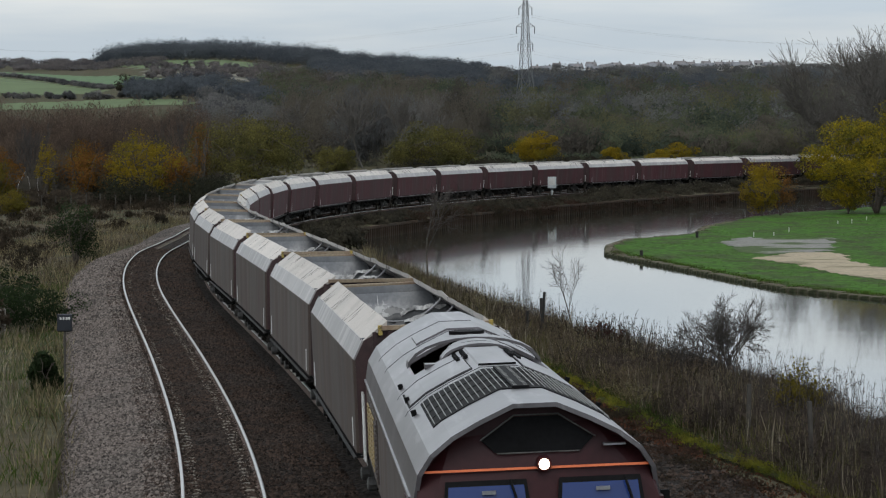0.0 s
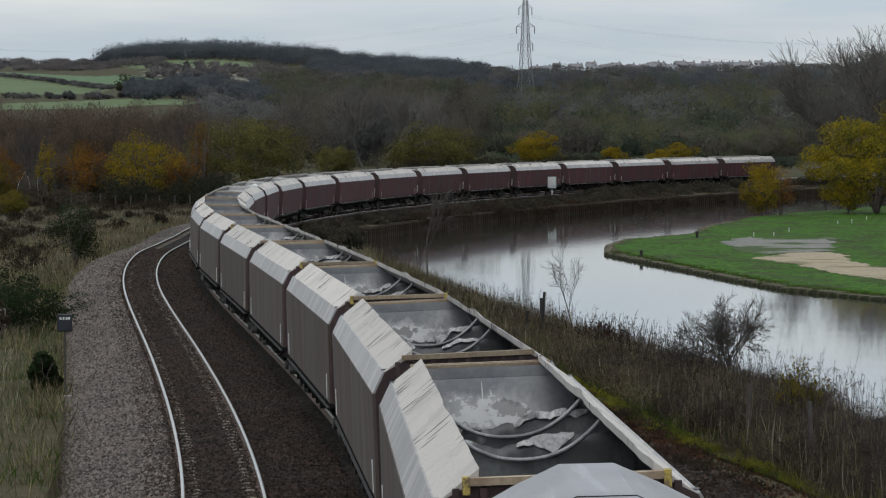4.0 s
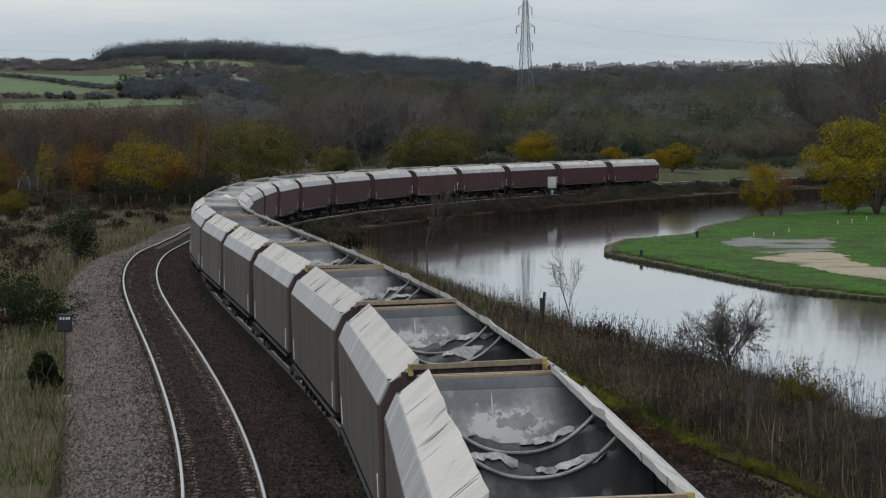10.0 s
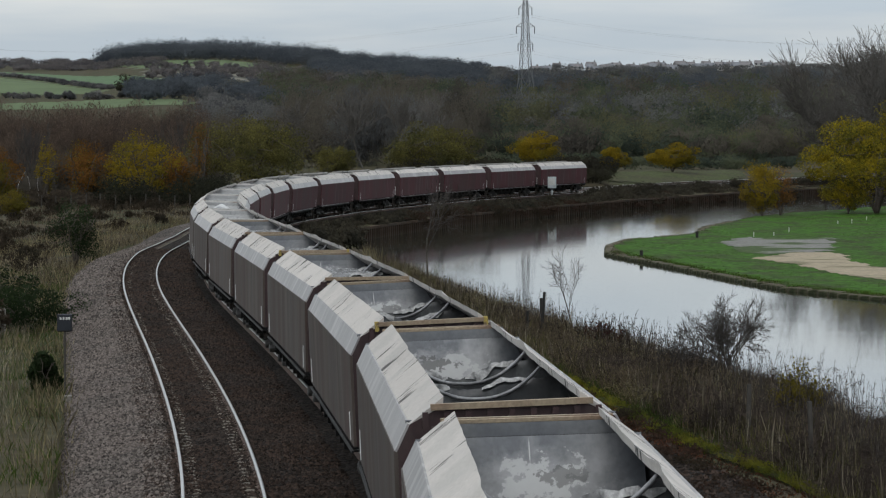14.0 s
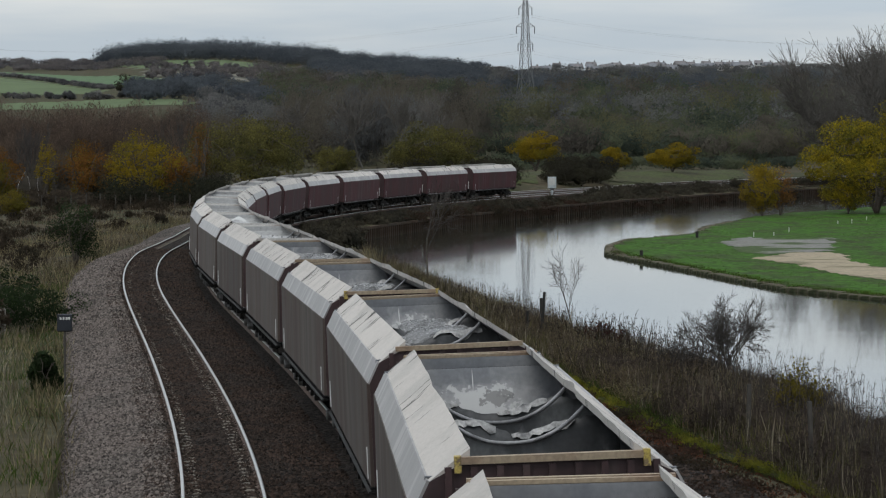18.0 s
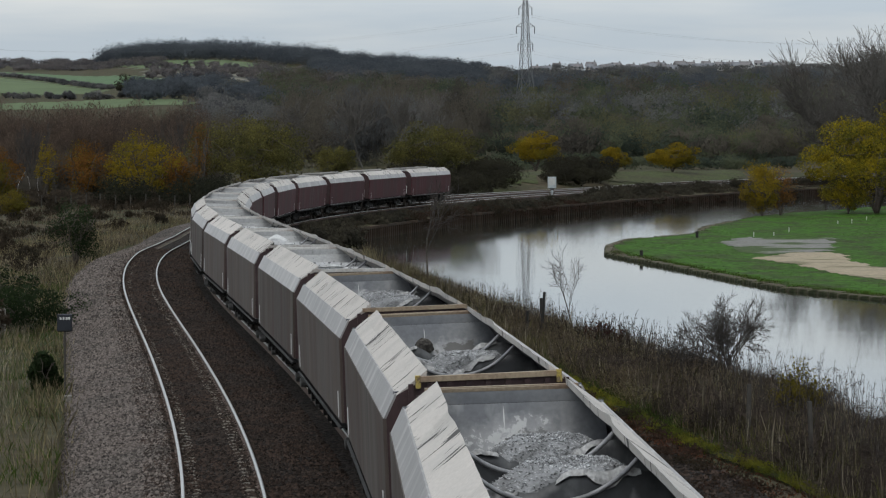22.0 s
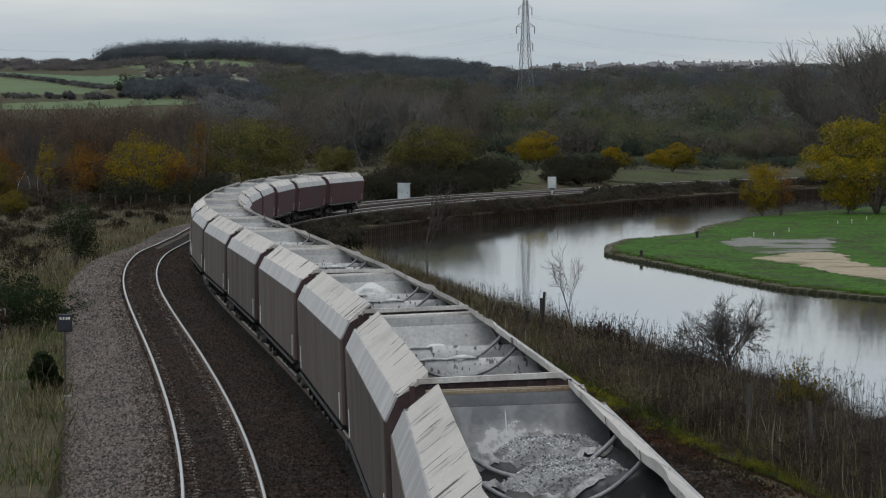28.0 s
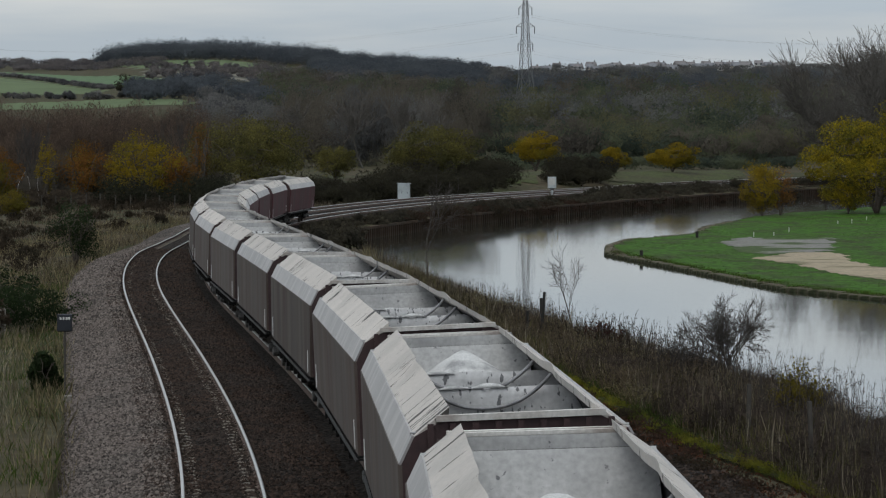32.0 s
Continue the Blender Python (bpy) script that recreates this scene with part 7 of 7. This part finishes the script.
def marker_sign():
    p = at_line(41, -6.98)
    t = standing("lineside_sign", p, "dark grey sign plate on a thin post", "sign", 4)
    part("post", rod(bmesh.new(), [(0, 0, 0), (0, 0, 2.2)], 0.03, 8), old_wood, t)
    plate = part("sign_plate", box(bmesh.new(), -0.2, 0.2, -0.07, 0.07, 2.05, 2.52), sign_grey, t, bevel=0.02)
    for i, (x, w) in enumerate(((-0.13, 0.05), (-0.05, 0.05), (0.03, 0.06), (0.1, 0.05))):
        part("lettering_bar", box(bmesh.new(), x, x + w, -0.078, -0.07, 2.37, 2.44), white_post, plate)
    part("base_block", box(bmesh.new(), -0.17, 0.17, -0.15, 0.15, -0.1, 0.32), post_concrete, t, bevel=0.02)


def posts():
    for i, (s, q, h, tilt, mt, lab) in enumerate(((66, 9.7, 2.0, 4, black_wood, "charred black timber post leaning on the bank"), (66.6, 9.9, 1.75, -3, black_wood, "short charred black timber post on the bank"),
                                                 (64, 8.9, 1.3, 2, black_wood, "short dark timber post on the bank"), (26, 8.7, 1.5, 1, old_wood, "weathered grey timber fence post in the weeds"),
                                                 (20.5, 9.0, 1.55, -2, old_wood, "weathered grey timber fence post in the weeds"))):
        p = at_line(s, q)
        t = tagged(part("fence_post", box(bmesh.new(), -0.045, 0.045, -0.04, 0.04, -0.3, h), mt, None, bevel=0.015), lab, "post")
        t.matrix_world = Matrix.Translation(p) @ pose(0, 0, 0, tilt, tilt * 0.7, 20)
    t = tagged(part("gate_post", box(bmesh.new(), -0.13, 0.13, -0.13, 0.13, -0.3, 1.0), post_concrete, None, bevel=0.02), "square pale concrete post in the verge", "post")
    t.matrix_world = Matrix.Translation((-15.15, 112, float(land([-15.15], [112])[0])))
    # paling fence before the wood
    f = empty("boundary_fence")
    tagged(f, "old post and wire fence before the birch wood", "fence")
    first = None
    for i in range(14):
        x, y = -41 + i * 1.35, 300 + i * 0.2
        z = float(land([x], [y])[0])
        if first is None:
            first = part("fence_post", box(bmesh.new(), -0.045, 0.045, -0.045, 0.045, -0.2, 1.3), old_wood, f)
            ob = first
        else:
            ob = new("fence_post", first.data)
            ob.parent = f
        ob.matrix_world = Matrix.Translation((x, y, z)) @ pose(0, 0, 0, 0, (i * 37 % 7 - 3), 0)
    for h in (0.5, 0.9, 1.25):
        part("fence_wire", rod(bmesh.new(), [(-41 + i * 1.35, 300 + i * 0.2, float(land([-41 + i * 1.35], [300 + i * 0.2])[0]) + h) for i in range(14)], 0.006, 4), frame_grey, f)
    # marker posts on the point
    for i, (x, y, h) in enumerate(((23.2, 243.9, 0.5), (27.0, 254.9, 0.5), (24.9, 245.9, 0.4), (33.1, 273.9, 0.4), (34.4, 274.9, 0.55), (36.8, 283.9, 0.5))):
        t = tagged(part("marker_post", rod(bmesh.new(), [(0, 0, -0.2), (0, 0, h * 0.72)], 0.032, 8), white_post, None), "short white marker post in the grass", "post", group="marker posts on the point")
        t.matrix_world = Matrix.Translation((x, y, -1.95))
    t = tagged(part("mooring_post", rod(bmesh.new(), [(0, 0, -0.6), (0, 0, 0.45)], 0.11, 8), black_wood, None), "black timber mooring post at the edge", "post")
    t.matrix_world = Matrix.Translation((12.6, 207.5, -1.95))
    t = tagged(part("mooring_post", rod(bmesh.new(), [(0, 0, -0.6), (0, 0, 0.45)], 0.11, 8), black_wood, None), "black timber mooring post at the edge", "post")
    t.matrix_world = Matrix.Translation((18.9, 243.0, -1.95))


def pylon():
    x0, y0 = 27.6, 1090.0
    z0 = float(land([x0], [y0])[0])
    t = standing("pylon", (x0, y0, z0), "tall grey lattice electricity pylon on the ridge", "pylon", 18)
    top = 41.5
    levels = [0, 7, 13, 18, 22.5, 26.5, 30, 33, 36, 39, top]
    half = [3.0, 2.4, 1.9, 1.55, 1.3, 1.12, 0.98, 0.86, 0.74, 0.58, 0.12]
    for a in range(4):
        sx, sy = ((1, 1), (-1, 1), (-1, -1), (1, -1))[a]
        bm = bmesh.new()
        rod(bm, [(sx * h, sy * h, z) for z, h in zip(levels, half)], 0.11, 4)
        part("leg", bm, pylon_steel, t)
    for side in range(4):
        bm = bmesh.new()
        for i in range(len(levels) - 1):
            c0 = [(half[i], half[i]), (-half[i], half[i]), (-half[i], -half[i]), (half[i], -half[i])]
            c1 = [(half[i + 1], half[i + 1]), (-half[i + 1], half[i + 1]), (-half[i + 1], -half[i + 1]), (half[i + 1], -half[i + 1])]
            p, q = c0[side], c0[(side + 1) % 4]
            u, v = c1[side], c1[(side + 1) % 4]
            rod(bm, [(*p, levels[i]), (*v, levels[i + 1])], 0.06, 4)
            rod(bm, [(*q, levels[i]), (*u, levels[i + 1])], 0.06, 4)
            rod(bm, [(*p, levels[i]), (*q, levels[i])], 0.055, 4)
        part("bracing", bm, pylon_steel, t)
    for z, reach in ((36.2, 2.3), (30.0, 3.2), (24.2, 2.6)):
        for sx in (-1, 1):
            h = float(np.interp(z, levels, half))
            bm = bmesh.new()
            for sy in (-1, 1):
                rod(bm, [(sx * h, sy * h, z), (sx * reach, 0, z + 0.2)], 0.08, 4)
                rod(bm, [(sx * h, sy * h, z + 1.5), (sx * reach, 0, z + 0.2)], 0.06, 4)
            arm = part("cross_arm", bm, pylon_steel, t)
            part("insulator", rod(bmesh.new(), [(sx * reach, 0, z + 0.2), (sx * reach, 0, z - 2.2)], 0.13, 6), sign_grey, arm)
    m = t.matrix_world
    for z, reach in ((34.0, 2.3), (27.8, 3.2), (22.0, 2.6)):
        for sx in (-1, 1):
            a = m @ Vector((sx * reach, 0, z))
            for end, sag in (((190, 930, 21 + (z - 22) * 1.0), 7.0), ((-240, 1330, 30 + (z - 22)), 9.0)):
                b = Vector(end) + Vector((sx * 3, sx * 2, 0))
                pts = [a.lerp(b, i / 24) - Vector((0, 0, 4 * sag * (i / 24) * (1 - i / 24))) for i in range(25)]
                ob = part("power_line", rod(bmesh.new(), pts, 0.015, 3), wire_grey, None)
                tagged(ob, "thin overhead power line hung from the pylon", "cable", group="power lines")


def houses():
    rng = random.Random(9)
    wall_mats = [mat("pale_rendered_wall", (0.5, 0.5, 0.49), 0.9, vary=0.1, scale=0.5, fine=4), mat("buff_brick_wall", (0.36, 0.32, 0.28), 0.9, vary=0.15, scale=0.5, fine=4)]
    roof_mats = [mat("brown_tiled_roof", (0.19, 0.18, 0.18), 0.9, vary=0.15, scale=0.5, fine=4), mat("grey_tiled_roof", (0.2, 0.205, 0.22), 0.9, vary=0.15, scale=0.5, fine=4)]
    glass = mat("dark_window_glass", (0.03, 0.035, 0.04), 0.15, vary=0.1, scale=1, fine=5)
    px = [948, 966, 990] + list(range(1018, 1345, 11)) + [1362, 1384]
    for i, p in enumerate(px):
        r = 2200 + rng.uniform(-50, 70)
        x = (p - 784 + rng.uniform(-6, 6)) / 5785 * r
        z = float(land([x], [r])[0])
        w, d, h = rng.uniform(4.5, 8), rng.uniform(6, 9), rng.uniform(3.0, 4.6)
        t = standing("house", (x, r, z - 1.4 + rng.uniform(0, 1.4)), ("pale rendered house along the ridge" if i % 2 == 0 else "buff brick house along the ridge"), "house", rng.uniform(-25, 25), "houses along the ridge")
        wall = part("wall", box(bmesh.new(), -w / 2, w / 2, -d / 2, d / 2, -7.0, h), wall_mats[i % 2], t)
        bm = bmesh.new()
        a = [bm.verts.new(c) for c in ((-w / 2 - 0.4, -d / 2 - 0.4, h), (w / 2 + 0.4, -d / 2 - 0.4, h), (w / 2 + 0.4, d / 2 + 0.4, h), (-w / 2 - 0.4, d / 2 + 0.4, h))]
        b = [bm.verts.new((-w / 2 - 0.2, 0, h + 2.8)), bm.verts.new((w / 2 + 0.2, 0, h + 2.8))]
        for fc in ((a[0], a[1], b[1], b[0]), (a[2], a[3], b[0], b[1]), (a[1], a[2], b[1]), (a[3], a[0], b[0]), (a[3], a[2], a[1], a[0])):
            bm.faces.new(fc)
        roof = part("roof", bm, roof_mats[i % 2], t)
        part("chimney", box(bmesh.new(), w * 0.3, w * 0.3 + 0.8, -0.4, 0.4, h + 1.5, h + 3.8), roof_mats[0], roof)
        for fx in (-0.28, 0.28):
            for z0 in (0.9, 3.3):
                part("window", box(bmesh.new(), fx * w - 0.7, fx * w + 0.7, -d / 2 - 0.05, -d / 2 + 0.05, z0, z0 + 1.25), glass, wall)


pile_wall()
stone_edge_wall()
signal_post()
line_cabinet()
marker_sign()
posts()
pylon()
houses()
# ---- the train's vehicles ----
KINDS = ["empty"] * 6 + ["gravel", "half", "gravel", "light", "dust"] + ["light"] * 11
WAGON_LABELS = {"empty": "dusty maroon bogie hopper wagon, empty, with torn partitions", "gravel": "dusty maroon hopper wagon with heaps of grey chippings",
                "half": "dusty maroon hopper wagon, part-filled with grey chippings", "dust": "dusty maroon hopper wagon holding a pale dust heap",
                "light": "maroon hopper wagon with chalky white lining and dust"}
MODELS = {}
VEHICLES = []
for i, kind in enumerate(KINDS):
    pale, fresh = i >= 9, i >= 17
    key = (kind, i % 3, pale, fresh)
    if key not in MODELS:
        w = hopper_wagon(kind, 10 + len(MODELS), maroon_fresh if fresh else maroon, inner_pale if pale else inner)
        MODELS[key] = w
    else:
        w = copy_thing(MODELS[key], Matrix())
    tagged(w, WAGON_LABELS[kind], "wagon", group="hopper wagons of the train")
    VEHICLES.append((w, (i + 0.5) * PITCH, 5.9))


VEHICLES.append((locomotive(), -10.25, 6.6))


def motions():
    for thing, offset, pivot in VEHICLES:
        rows = []
        for i in range(0, 65):
            t = i * 0.5
            rows.append((t, vehicle_pose(S0 + offset - run_of(t), pivot)))
        walk(thing, rows)


motions()
